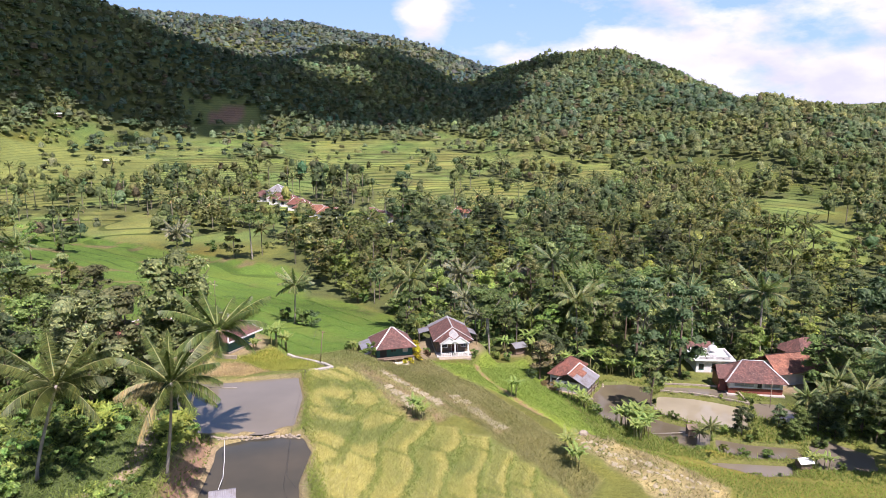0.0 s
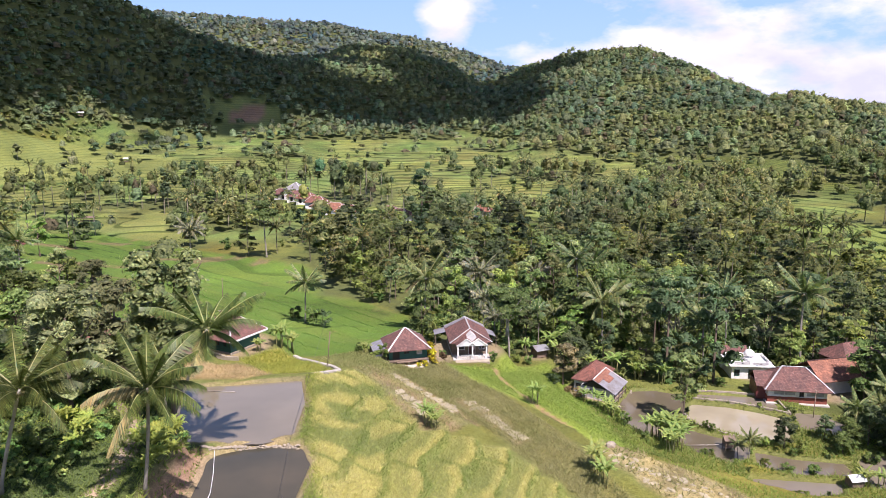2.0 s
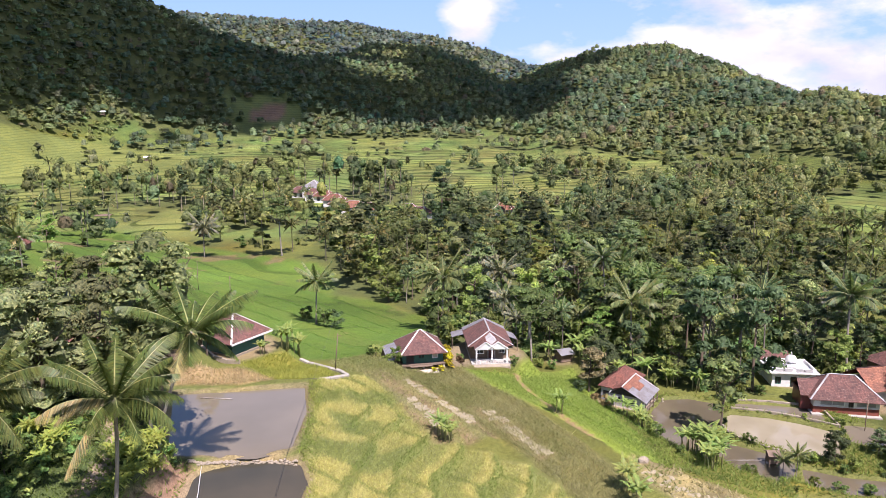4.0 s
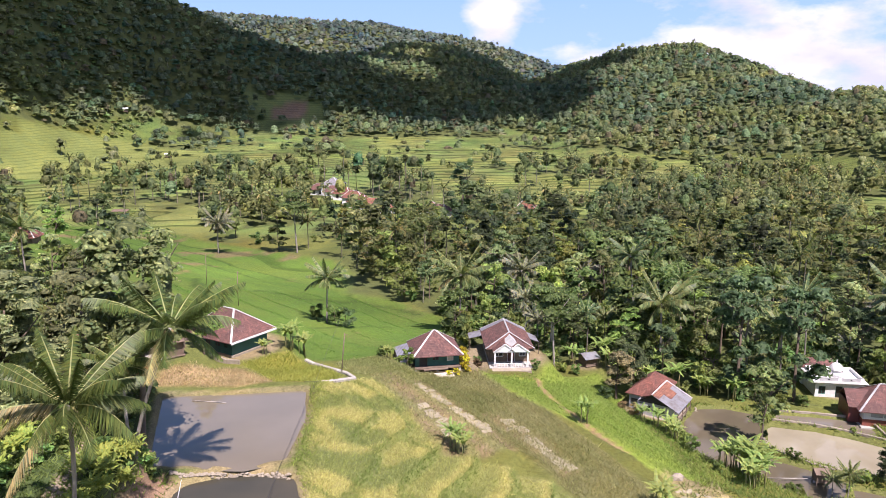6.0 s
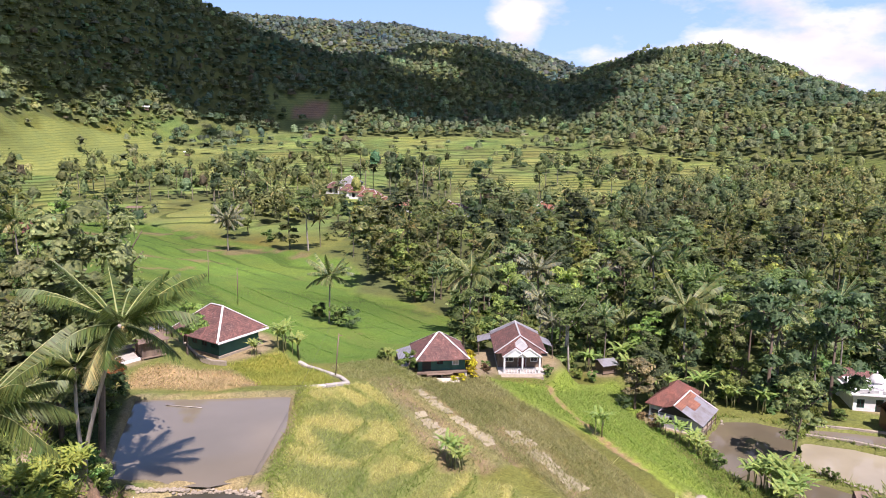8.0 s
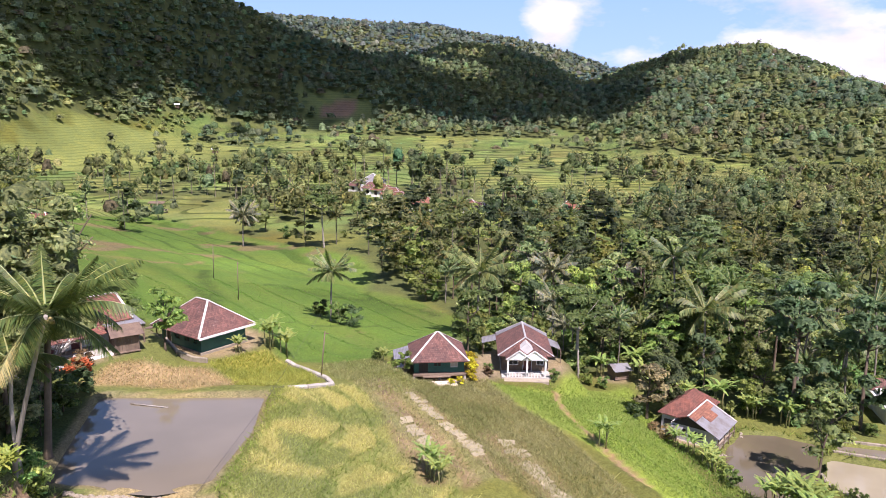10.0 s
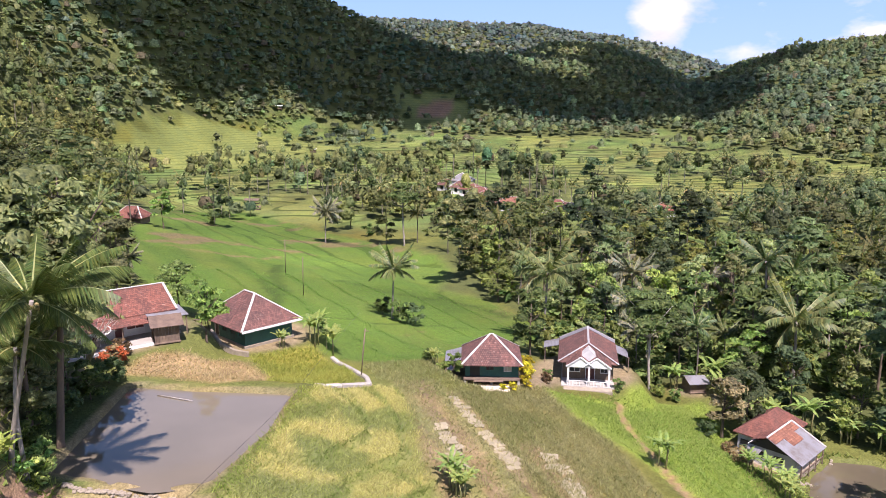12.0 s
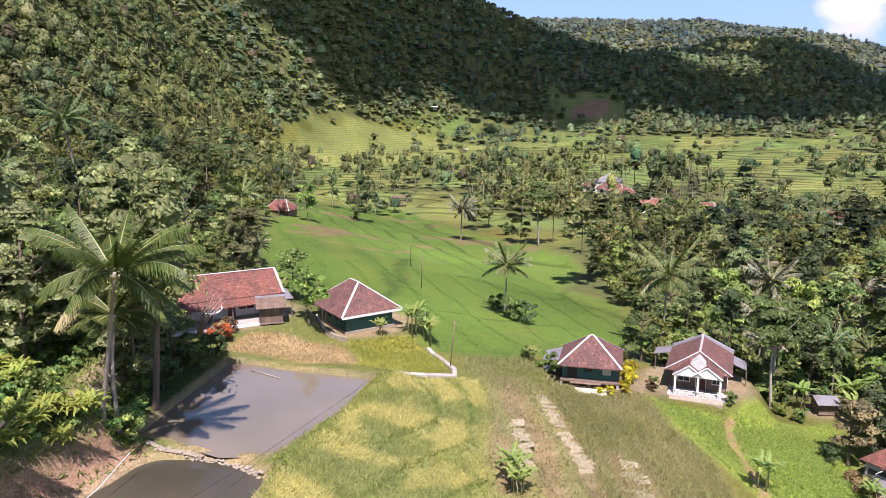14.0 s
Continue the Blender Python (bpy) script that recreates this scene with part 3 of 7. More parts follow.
TERRACE_RIGHT = ((74.0, 303.0), (98.0, 330.0), (112.0, 294.0), (98.0, 240.0), (72.0, 243.0))
TERRACE_EDGE = ((76.0, 207.0), (98.0, 220.0), (104.0, 188.0), (80.0, 168.0))
GLADE = ((-44.0, 300.0), (-18.0, 302.0), (-16.0, 260.0), (-36.0, 262.0))
GLADE_HILL = ((-345.0, 308.0), (-366.0, 348.0), (-378.0, 395.0), (-370.0, 441.0), (-350.0, 478.0), (-282.0, 470.0), (-249.0, 394.0), (-290.0, 362.0), (-328.0, 318.0))
CLEARING = ((-338.0, 610.0), (-274.0, 636.0), (-242.0, 590.0), (-298.0, 540.0))
GLADE_EAST = ((70.0, 330.0), (84.0, 352.0), (110.0, 348.0), (120.0, 326.0), (98.0, 334.0))
FALLOW = ((-309.0, 599.0), (-285.0, 617.0), (-278.0, 599.0), (-302.0, 582.0))
BUNDS = (((-77.6, 151.5), (-70.0, 152.0), (-64.0, 154.0), (-58.7, 157.0)), ((-63.0, 168.0), (-58.7, 159.2), (-52.0, 160.5), (-44.0, 157.0)), ((-46.0, 128.0), (-44.6, 122.0)), ((-72.0, 128.0), (-84.0, 140.0), (-93.0, 152.0)),
         ((-112.0, 140.0), (-104.0, 146.0), (-99.0, 155.0), (-103.0, 164.0)), ((-128.0, 160.0), (-118.0, 164.0), (-112.0, 174.0)), ((-62.0, 112.0), (-68.0, 122.0), (-80.0, 131.0)), ((-90.0, 170.0), (-100.0, 178.0), (-118.0, 182.0)), ((-58.0, 118.0), (-50.0, 126.0), (-44.0, 138.0)))
FURROW = ((-13.2, 117.6), (-12.6, 114.8), (-11.0, 111.4), (-7.2, 105.2), (-4.1, 100.3), (-1.0, 96.0))


def near_line(x, y, line):
    d = np.full(np.shape(x), 1e9)
    for (ax, ay), (bx, by) in zip(line, line[1:]):
        ex, ey = bx - ax, by - ay
        t = np.clip(((x - ax) * ex + (y - ay) * ey) / (ex * ex + ey * ey), 0, 1)
        d = np.minimum(d, np.hypot(x - ax - t * ex, y - ay - t * ey))
    return d


FARM = {
    "ripe": (RIPE, (0.33, 0.315, 0.115)), "bank": (BANK, (0.16, 0.155, 0.06)), "stubble": (STUBBLE, (0.25, 0.195, 0.115)), "stubble_low": (STUBBLE_LOW, (0.27, 0.2, 0.12)), "rice_green": (RICE_GREEN, (0.21, 0.29, 0.05)),
    "straw": (STRAW, (0.25, 0.215, 0.11)), "brown": (BROWN, (0.38, 0.28, 0.15)), "rice_yellow": (RICE_YELLOW, (0.33, 0.30, 0.06)), "plot": (PLOT, (0.26, 0.21, 0.14)),
    "green": (FIELD_GREEN, (0.1, 0.175, 0.033)), "terrace_right": (TERRACE_RIGHT, (0.2, 0.25, 0.07)), "terrace_edge": (TERRACE_EDGE, (0.2, 0.24, 0.075)),
    "glade": (GLADE, (0.16, 0.215, 0.065)), "clearing": (CLEARING, (0.15, 0.185, 0.07)), "fallow": (FALLOW, (0.24, 0.16, 0.12)), "glade_hill": (GLADE_HILL, (0.185, 0.215, 0.07)), "glade_east": (GLADE_EAST, (0.17, 0.22, 0.07)),
}


def woods(x, y):
    """How thickly trees stand, 0 to 1, on open land."""
    x, y = np.asarray(x, float), np.asarray(y, float)
    r, az, v = np.hypot(x, y), np.degrees(np.arctan2(-x, y)), -0.4 * x + 0.917 * y
    foot = np.maximum(np.interp(az, [10, 22, 36, 45, 56, 70, 95, 180], [615, 610, 640, 510, 310, 165, 120, 150]), 110)
    foot = np.where(az < 10, np.interp(az, [-180, -60, -22, -15, -7, 2, 10], [150, 150, 330, 460, 520, 560, 660]), foot)
    clump = fbm(x / 55, y / 38, 21)
    open_land = np.where(clump > 0.36 + 0.2 * sstep(v, 380, 500) + 0.3 * sstep(az, 8, 20), 0.97, 0.012 + 0.45 * (fbm(x / 11, y / 11, 8) > 0.66 + 0.15 * sstep(az, 25, 32)))
    w = np.where(r > foot, np.where(fbm(x / 45, y / 45, 31) > -0.7, 1.0, 0.6), open_land)
    valley = (v < 345 + 25 * vnoise(x / 40, y / 40, 4)) & (r < 420)
    w = np.where(valley, np.where(fbm(x / 30, y / 30, 44) > -0.3 - 0.2 * (v < 230), 0.95, 0.08), w)
    thin = valley & (az > 19) & (az < 46) & (outside(x, y, FIELD_GREEN) > 7)
    w = np.where(thin, np.where(fbm(x / 20, y / 20, 46) > 0.1, 0.75, 0.1), w)
    slope = (az > 46) & (r > foot * 0.85)
    w = np.where(slope, np.where(fbm(x / 25, y / 25, 33) > -0.75, 1.0, 0.5), w)
    spur_wood = (az > 31) & (az < 46) & (r > 505) & (r <= foot) & (fbm(x / 24, y / 24, 9) > 0.3)
    w = np.where(spur_wood, 0.85, w)
    belt = (np.abs(v - 352 - 10 * vnoise(x / 50, 0 * y, 3)) < 18) & (az > 15) & (az < 42)
    w = np.where(belt, 0.95, w)
    w = np.where((x > -92) & (x < 20) & (y > 121) & (y < 245) & (az < 21.5), np.maximum(w, 0.95), w)
    for name, (poly, _) in FARM.items():
        w = np.where(outside(x, y, poly) + (18 * fbm(x / 24, y / 24, 50) + 8 if name == "clearing" else 0.0) < 2.0, 0.06 if name in ("clearing", "glade_hill") else 0.0, w)
    lawn = ((-139.0, 149.0), (-249.0, 261.0), (-251.0, 286.0), (-205.0, 300.0), (-178.0, 296.0), (-154.0, 245.0), (-130.0, 222.0), (-140.0, 172.0))
    w = np.where(outside(x, y, lawn) < 0, np.where(fbm(x / 18, y / 18, 15) > 0.62, 0.4, 0.012), w)
    w = np.where((x > -42) & (y < 122) & (x < 48) & (y > 20), 0.0, w)
    w = np.where((x > -75) & (x < -36) & (y > 76) & (y < 135), 0.0, w)
    w = np.where((y < 128) & (y > 20) & (x > -22) & (x < 46), 0.0, w)
    for cx, cy, rad, h in YARDS:
        w = np.where(np.hypot(x - cx, y - cy) < rad + 2.5, 0.0, w)
    hamlet = ((-142.0, 344.0), (-74.0, 304.0), (-60.0, 272.0), (-78.0, 246.0), (-112.0, 272.0), (-144.0, 318.0))
    w = np.where(outside(x, y, hamlet) < 0, 0.1, w)
    w = np.where((x > -52) & (x < -25) & (y > 20) & (y < 121), 0.0, w)
    for cx, cy in ((-137.0, 161.4), (-121.0, 206.0), (-99.3, 214.5), (-66.0, 292.0), (-105.2, 119.6)):
        w = np.where(np.hypot(x - cx, y - cy) < 6, 0.0, w)
    w = np.where(np.hypot(x, y) < 30, 0, w)
    return w


def paddy(x, y):
    """Strips of rice along the contours: the strip's number and how far one is across it."""
    f = (wild(x, y) + 0.25 * fbm(x / 9, y / 9, 3)) / 0.75
    return np.floor(f), f - np.floor(f)


# Patches of rice still green: centre, half length, half width, bearing of the length.
UNRIPE = ((-26.6, 85.6, 5.2, 2.3, 55), (-29.6, 80.2, 3.6, 1.6, 65), (-25.2, 77.6, 3.4, 2.0, 40), (-24.2, 71.4, 4.0, 2.2, 60), (-20.0, 73.6, 3.6, 1.5, 60))


def ripe_green(x, y):
    """How green the rice still is: in the middle of some plots, and on the steps lower down the spur."""
    x, y = np.asarray(x, float), np.asarray(y, float)
    wob, g = 0.25 * fbm(x / 2.2, y / 2.2, 71), np.zeros(x.shape)
    for cx, cy, a, b, turn in UNRIPE:
        c, s = math.cos(math.radians(turn)), math.sin(math.radians(turn))
        d = np.hypot(((x - cx) * c + (y - cy) * s) / a, ((y - cy) * c - (x - cx) * s) / b) + wob
        g = np.maximum(g, 1 - sstep(d, 0.6, 1.15))
    j, f = paddy(x, y)
    low = sstep(x + 0.35 * (y - 60), -20, -10) * sstep(f + 0.4 * wob, 0.1, 0.35) * (0.6 + 0.4 * vnoise(j * 3.3, y / 9 + j, 8))
    return np.maximum(g, low)


def bund(x, y):
    """The grassy lips between the paddies."""
    j, f = paddy(x, y)
    u = (0.35 * x + 0.94 * y) / 11 + 0.37 * j
    u = u - np.floor(u)
    return np.maximum(sstep(f, 0.76, 0.84) * sstep(x + 0.3 * (y - 60), -26, -19), 1 - sstep(np.minimum(u, 1 - u), 0.012, 0.035))


def ground_colours(x, y, z):
    r, v, az = np.hypot(x, y), -0.4 * x + 0.917 * y, np.degrees(np.arctan2(-x, y))
    n1, n2 = fbm(x / 14, y / 14, 61), fbm(x / 45, y / 45, 62)
    col = np.array((0.12, 0.14, 0.04)) * (1 + 0.25 * n1[..., None]) + np.array((0.05, 0.03, 0.0)) * n2[..., None]
    tier = np.stack([0.175 + 0.025 * n2, 0.205 + 0.02 * n1, 0.07 + 0 * n1], -1)
    band = vnoise(z * 1.1, n2 * 2, 9)[..., None]
    tier = tier * (1 + 0.25 * band)
    flank = np.interp(az, [-40, -22, -7, 10, 36, 45, 56, 70], [200, 330, 480, 640, 600, 450, 300, 170])
    k = (sstep(v, 240, 300) * (1 - sstep(v, 640, 720)) * (1 - sstep(r - flank, -20, 40)))[..., None]
    col = col + (tier - col) * k
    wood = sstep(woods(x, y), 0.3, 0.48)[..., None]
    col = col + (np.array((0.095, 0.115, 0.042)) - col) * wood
    for name, (poly, c) in FARM.items():
        edge = 0.8 if r.size and name not in ("green",) else 1.5
        d = outside(x, y, poly) + (0.5 * n1 if name not in ("clearing", "glade_hill") else 9 * fbm(x / 20, y / 20, 50))
        k = (1 - sstep(d, -0.4, edge))[..., None]
        c = np.array(c)
        if name == "ripe":
            c = c + (np.array((0.16, 0.19, 0.07)) - c) * ripe_green(x, y)[..., None]
        if name == "green":
            c = c * (1 + 0.12 * n1[..., None])
            bare = sstep(fbm(x / 9, y / 16, 81), 0.55, 0.8) * sstep(v, 150, 185)
            c = c + (np.array((0.13, 0.185, 0.04)) - c) * (sstep(vnoise(z * 1.25, n2, 5), 0.0, 0.6) * 0.7)[..., None]
            c = c + (np.array((0.21, 0.155, 0.095)) - c) * bare[..., None] * 0.8
            for i, line in enumerate(BUNDS):
                lip = (1 - sstep(near_line(x, y, line) + 0.5 * n1, 0.35, 1.0))[..., None]
                c = c + (np.array((0.23, 0.17, 0.09) if i in (2, 4, 5) else (0.05, 0.085, 0.02)) - c) * lip * 0.75
        if name in ("stubble", "straw", "brown"):
            c = c * (1 + 0.35 * fbm(x / 1.8, y / 4, 91)[..., None])
        if name == "stubble":
            across = 0.72 * x + 0.69 * y + 0.9 * n1
            c = c + (np.array((0.2, 0.21, 0.085)) - c) * (sstep(np.abs(across / 3.6 - np.round(across / 3.6)), 0.2, 0.34) * 0.85)[..., None]
        col = col + (c - col) * k
    cut = (1 - sstep(near_line(x, y, FURROW) + 0.2 * n1, 0.15, 0.5))[..., None]
    col = col + (np.array((0.27, 0.19, 0.11)) - col) * cut
    walk_way = (1 - sstep(near_line(x, y, PATHWAY) + 0.4 * n1, 0.35, 0.85))[..., None]
    col = col + (np.array((0.36, 0.29, 0.22)) - col) * walk_way
    slope = np.abs(outside(x, y, BLUFF) - 0.0)
    raw = ((1 - sstep(slope + 0.6 * n1, 0.6, 1.7)) * (y < 64) * (x > -36.5))[..., None]
    col = col + (np.array((0.3, 0.195, 0.14)) - col) * raw
    lip = (bund(x, y) * (outside(x, y, RIPE) < 1))[..., None]
    col = col + (np.array((0.15, 0.19, 0.05)) - col) * lip * 0.6
    for level, poly in PONDS.values():
        d = outside(x, y, poly)
        shore = (1 - sstep(np.abs(d - 0.2) + 0.3 * n1, 0.3, 0.9))[..., None]
        col = col + (np.array((0.3, 0.245, 0.155) if level > 0 else (0.15, 0.17, 0.06)) - col) * shore * 0.75
    for cx, cy, rad, h in YARDS:
        k = (1 - sstep(np.hypot(x - cx, y - cy) + n1, rad - 1.5, rad + 0.5))[..., None]
        col = col + (np.array((0.30, 0.24, 0.17)) - col) * k * 0.8
    return np.clip(col, 0.01, 0.8)


def build_ground():
    r = np.concatenate([np.linspace(0.02, 38, 14), np.arange(39, 150, 0.62), 150 * 1.0115 ** np.arange(0, 60), np.arange(300, 620, 2.6), 620 * 1.0125 ** np.arange(0, 162)])
    az = np.radians(np.concatenate([np.arange(-180, -34, 6.0), np.arange(-34, 78, 0.43), np.arange(78, 180, 6.0)]))
    A, R = np.meshgrid(az, r)
    X, Y = -np.sin(A) * R, np.cos(A) * R
    Z = land(X, Y)
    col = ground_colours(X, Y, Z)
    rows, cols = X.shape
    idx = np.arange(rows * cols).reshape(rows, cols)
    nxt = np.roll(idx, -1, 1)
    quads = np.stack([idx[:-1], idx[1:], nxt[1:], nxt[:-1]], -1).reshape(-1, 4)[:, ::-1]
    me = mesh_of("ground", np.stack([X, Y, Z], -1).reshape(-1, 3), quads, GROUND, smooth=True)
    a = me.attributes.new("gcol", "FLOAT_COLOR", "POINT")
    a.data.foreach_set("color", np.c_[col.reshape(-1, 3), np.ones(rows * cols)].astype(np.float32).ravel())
    far, low = sstep(-0.4 * X + 0.917 * Y, 250, 300), wild(X, Y)
    field = outside(X, Y, FIELD_GREEN) < 0
    rise = np.where(field, (low + 0.4 * fbm(X / 22, Y / 22, 6)) / 1.5, (low + 0.12 * fbm(X / 30, Y / 30, 6)) / 0.6)
    for poly in (GLADE_HILL, CLEARING):
        rise = np.where(outside(X, Y, poly) < 2, (low + 0.9 * fbm(X / 35, Y / 35, 6)) / 1.5, rise)
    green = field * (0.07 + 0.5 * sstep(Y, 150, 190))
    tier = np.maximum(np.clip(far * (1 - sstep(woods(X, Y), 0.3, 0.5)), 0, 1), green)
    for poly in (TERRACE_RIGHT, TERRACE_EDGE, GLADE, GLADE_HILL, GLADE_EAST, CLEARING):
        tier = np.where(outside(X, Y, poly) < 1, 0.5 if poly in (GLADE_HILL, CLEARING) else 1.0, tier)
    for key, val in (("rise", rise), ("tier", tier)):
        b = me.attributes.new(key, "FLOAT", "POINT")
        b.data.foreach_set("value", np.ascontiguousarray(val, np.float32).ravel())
    return tagged(new("ground", me), "green valley ground with rice terraces, banks and wooded hills", "ground", kind="structure")


build_ground()

# ---- water of the fish ponds ----
for pond, (level, poly) in PONDS.items():
    bm = bmesh.new()
    c = Vector((sum(p[0] for p in poly) / len(poly), sum(p[1] for p in poly) / len(poly), 0))
    rim = []
    for k, p in enumerate(poly):
        q = Vector((*p, 0))
        a, b = Vector((*poly[k - 1], 0)), Vector((*poly[(k + 1) % len(poly)], 0))
        e1, e2 = (q - a).normalized(), (b - q).normalized()
        turn = e1.x * e2.y - e1.y * e2.x
        area = sum(poly[i][0] * poly[(i + 1) % len(poly)][1] - poly[(i + 1) % len(poly)][0] * poly[i][1] for i in range(len(poly)))
        s = 1 if area > 0 else -1
        out = Vector((e1.y + e2.y, -e1.x - e2.x, 0)).normalized() * s * 0.6
        rim.append(bm.verts.new((q.x + out.x, q.y + out.y, level)))
    face = bm.faces.new(rim)
    face.normal_update()
    if face.normal.z < 0:
        face.normal_flip()
    me = bpy.data.meshes.new("water")
    bm.to_mesh(me)
    bm.free()
    me.materials.append({"pond_b": DARK_WATER, "pond_e": BROWN_WATER, "pond_f": BROWN_WATER, "pond_c": PALE_WATER}.get(pond, MUDDY))
    tagged(new("water", me), "still murky brown water of a fish pond", "pond water", "fish ponds", "structure")


# ---- woods ----
def scattered(rng, test, az0, az1, r0, r1, cell):
    """Places on a shaken grid in a sector, where test lets a tree stand."""
    n = int(r1 / cell) + 1
    gx, gy = np.meshgrid(np.arange(-n, n + 1), np.arange(-n, n + 1))
    x, y = (gx.ravel() + rng.uniform(-0.45, 0.45, gx.size)) * cell, (gy.ravel() + rng.uniform(-0.45, 0.45, gx.size)) * cell
    r, az = np.hypot(x, y), np.degrees(np.arctan2(-x, y))
    k = (r > r0) & (r <= r1) & (az > az0) & (az < az1)
    x, y = x[k], y[k]
    k = rng.uniform(size=x.size) < test(x, y)
    return x[k], y[k]


def seen_height(x, y):
    """The height that a thing needs there to stand out behind the land before it; woods behind a crest are thinned."""
    az, r = np.radians(np.arange(-40, 92, 0.75)), np.arange(60, 2000, 12.0)
    A, R = np.meshgrid(az, r)
    up = (land(-np.sin(A) * R, np.cos(A) * R) - 26) / R
    top = np.maximum.accumulate(up, 0)
    i = np.clip(((np.hypot(x, y) - 60) / 12 - 1).astype(int), 0, len(r) - 1)
    j = np.clip(((np.arctan2(-x, y) - az[0]) / math.radians(0.75)).astype(int), 0, len(az) - 1)
    return top[i, j] * np.hypot(x, y) + 26 - 6


def far_wood(name, label, az0, az1, r0, r1, cell, leaves_each, size, width, tall, seed, base_colour=(0.115, 0.145, 0.06), palms=0.0, where=woods):
    """Woods too far to count: every tree a lumpy crown of leaf clumps on a slope."""
    rng = np.random.default_rng(seed)
    x, y = scattered(rng, where, az0, az1, r0, r1, cell)
    near = seen_height(x, y)
    k = (land(x, y) + tall * 1.4 > near) | (rng.uniform(size=x.size) < 0.22)
    x, y = x[k], y[k]
    z, n, m = land(x, y), len(x), leaves_each
    w, h = width * rng.uniform(0.6, 1.35, n), tall * rng.uniform(0.6, 1.45, n)
    row = -0.4 * x + 0.917 * y
    h, w = h * np.where((np.abs(row - 352) < 24) & (x < -30), 1.6, 1.0), w * np.where((np.abs(row - 352) < 24) & (x < -30), 0.85, 1.0)
    tallest = rng.uniform(size=n) < 0.03
    h = np.where(tallest, h * 1.35, h)
    d = rng.normal(size=(n, m, 3))
    d /= np.linalg.norm(d, axis=2, keepdims=True)
    d[..., 2] = np.abs(d[..., 2]) * 1.25 - 0.35
    lump = 1 + 0.3 * np.sin(d[..., 0] * 4 + rng.uniform(0, 6, (n, 1))) * np.cos(d[..., 1] * 4 + rng.uniform(0, 6, (n, 1)))
    deep = np.minimum(h * 0.46, w * 0.72)
    c = np.stack([x, y, z + h - deep], 1)[:, None]
    scale = np.stack([w * 0.5, w * 0.5, deep], 1)[:, None]
    p = (c + d * scale * (lump * rng.uniform(0.75, 1.1, (n, m)))[..., None]).reshape(-1, 3)
    nrm = (d + rng.normal(0, 0.2, d.shape) + (0, 0, 0.25)).reshape(-1, 3)
    v, f = leaves(p, nrm, size * np.repeat(w / width, m), 1.3, rng)
    hue = fbm(x / 60, y / 60, 77)
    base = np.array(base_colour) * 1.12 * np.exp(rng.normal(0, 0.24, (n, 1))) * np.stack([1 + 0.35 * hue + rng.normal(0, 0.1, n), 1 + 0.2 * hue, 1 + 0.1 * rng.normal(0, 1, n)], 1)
    dry = rng.uniform(size=n) < 0.03
    base[dry] = np.array((0.15, 0.13, 0.085))
    t = np.repeat(base, m, 0) * rng.uniform(0.88, 1.12, (n * m, 1))
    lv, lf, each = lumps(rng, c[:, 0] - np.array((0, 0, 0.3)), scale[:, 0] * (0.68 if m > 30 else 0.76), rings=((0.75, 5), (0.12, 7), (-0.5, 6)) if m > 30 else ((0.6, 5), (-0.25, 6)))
    # domes at 0.9 of the crown's colour, its inner shade put into the tint
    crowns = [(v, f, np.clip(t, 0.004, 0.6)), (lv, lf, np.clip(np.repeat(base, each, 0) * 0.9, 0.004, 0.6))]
    for i in np.flatnonzero((rng.uniform(size=n) < palms * 2) & (h > 1.1 * tall)):
        q = np.array([(x[i] + dx, y[i] + dy, z[i] + dz) for dz in (0, h[i] - deep[i]) for dx, dy in ((0.2, 0), (-0.12, 0.16), (-0.12, -0.16))])
        crowns.append((q, np.array([(0, 1, 4), (0, 4, 3), (1, 2, 5), (1, 5, 4), (2, 0, 3), (2, 3, 5)]), np.tile((0.32, 0.29, 0.24), (6, 1))))
    for i in np.flatnonzero(rng.uniform(size=n) < palms):
        a, s, high = rng.uniform(0, 6.28), rng.uniform(0.8, 1.25), rng.uniform(0.85, 1.3) * tall
        pv, pf, pt = FAR_PALM
        crowns.append((turned(pv * s, a) + np.array((x[i], y[i], z[i] + high)), pf, pt * rng.uniform(0.7, 1.4)))
        q = np.array([(x[i] + dx, y[i] + dy, z[i] + dz) for dz in (0, high) for dx, dy in ((0.2, 0), (-0.12, 0.16), (-0.12, -0.16))])
        crowns.append((q, np.array([(0, 1, 4), (0, 4, 3), (1, 2, 5), (1, 5, 4), (2, 0, 3), (2, 3, 5)]), np.tile((0.36, 0.33, 0.28), (6, 1))))
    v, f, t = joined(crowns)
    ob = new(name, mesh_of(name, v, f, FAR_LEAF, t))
    return tagged(ob, label, "woodland", kind="stuff")


def shrubs(x, y):
    r, az = np.hypot(x, y), np.degrees(np.arctan2(-x, y))
    foot = np.interp(az, [36, 45, 56, 70, 95], [640, 470, 290, 165, 120])
    return np.where((r > foot * 0.97) & (outside(x, y, GLADE_HILL) > 1), 0.9, 0.0)


FAR_PALM = palm_head(np.random.default_rng(521), 13, 4.4, 4, (0.14, 0.165, 0.075), 1.0)
far_wood("hill_forest", "dense green rainforest trees on the valley hillsides", -30, 78, 470, 1260, 6.3, 12, 1.3, 8.0, 8.5, 3, (0.128, 0.158, 0.08), 0.004)
# blue raised in this base colour to stand for the haze of distance
far_wood("mountain_forest", "distant mountain ridge forest, haze tinted into its leaf colour", -8, 42, 1260, 1800, 10.5, 8, 2.2, 13, 12, 4, (0.10, 0.125, 0.1))
far_wood("valley_trees", "mixed broadleaf trees between the far rice terraces", -32, 85, 270, 470, 5.2, 42, 0.74, 6.8, 10.0, 5, (0.152, 0.182, 0.078), 0.15)
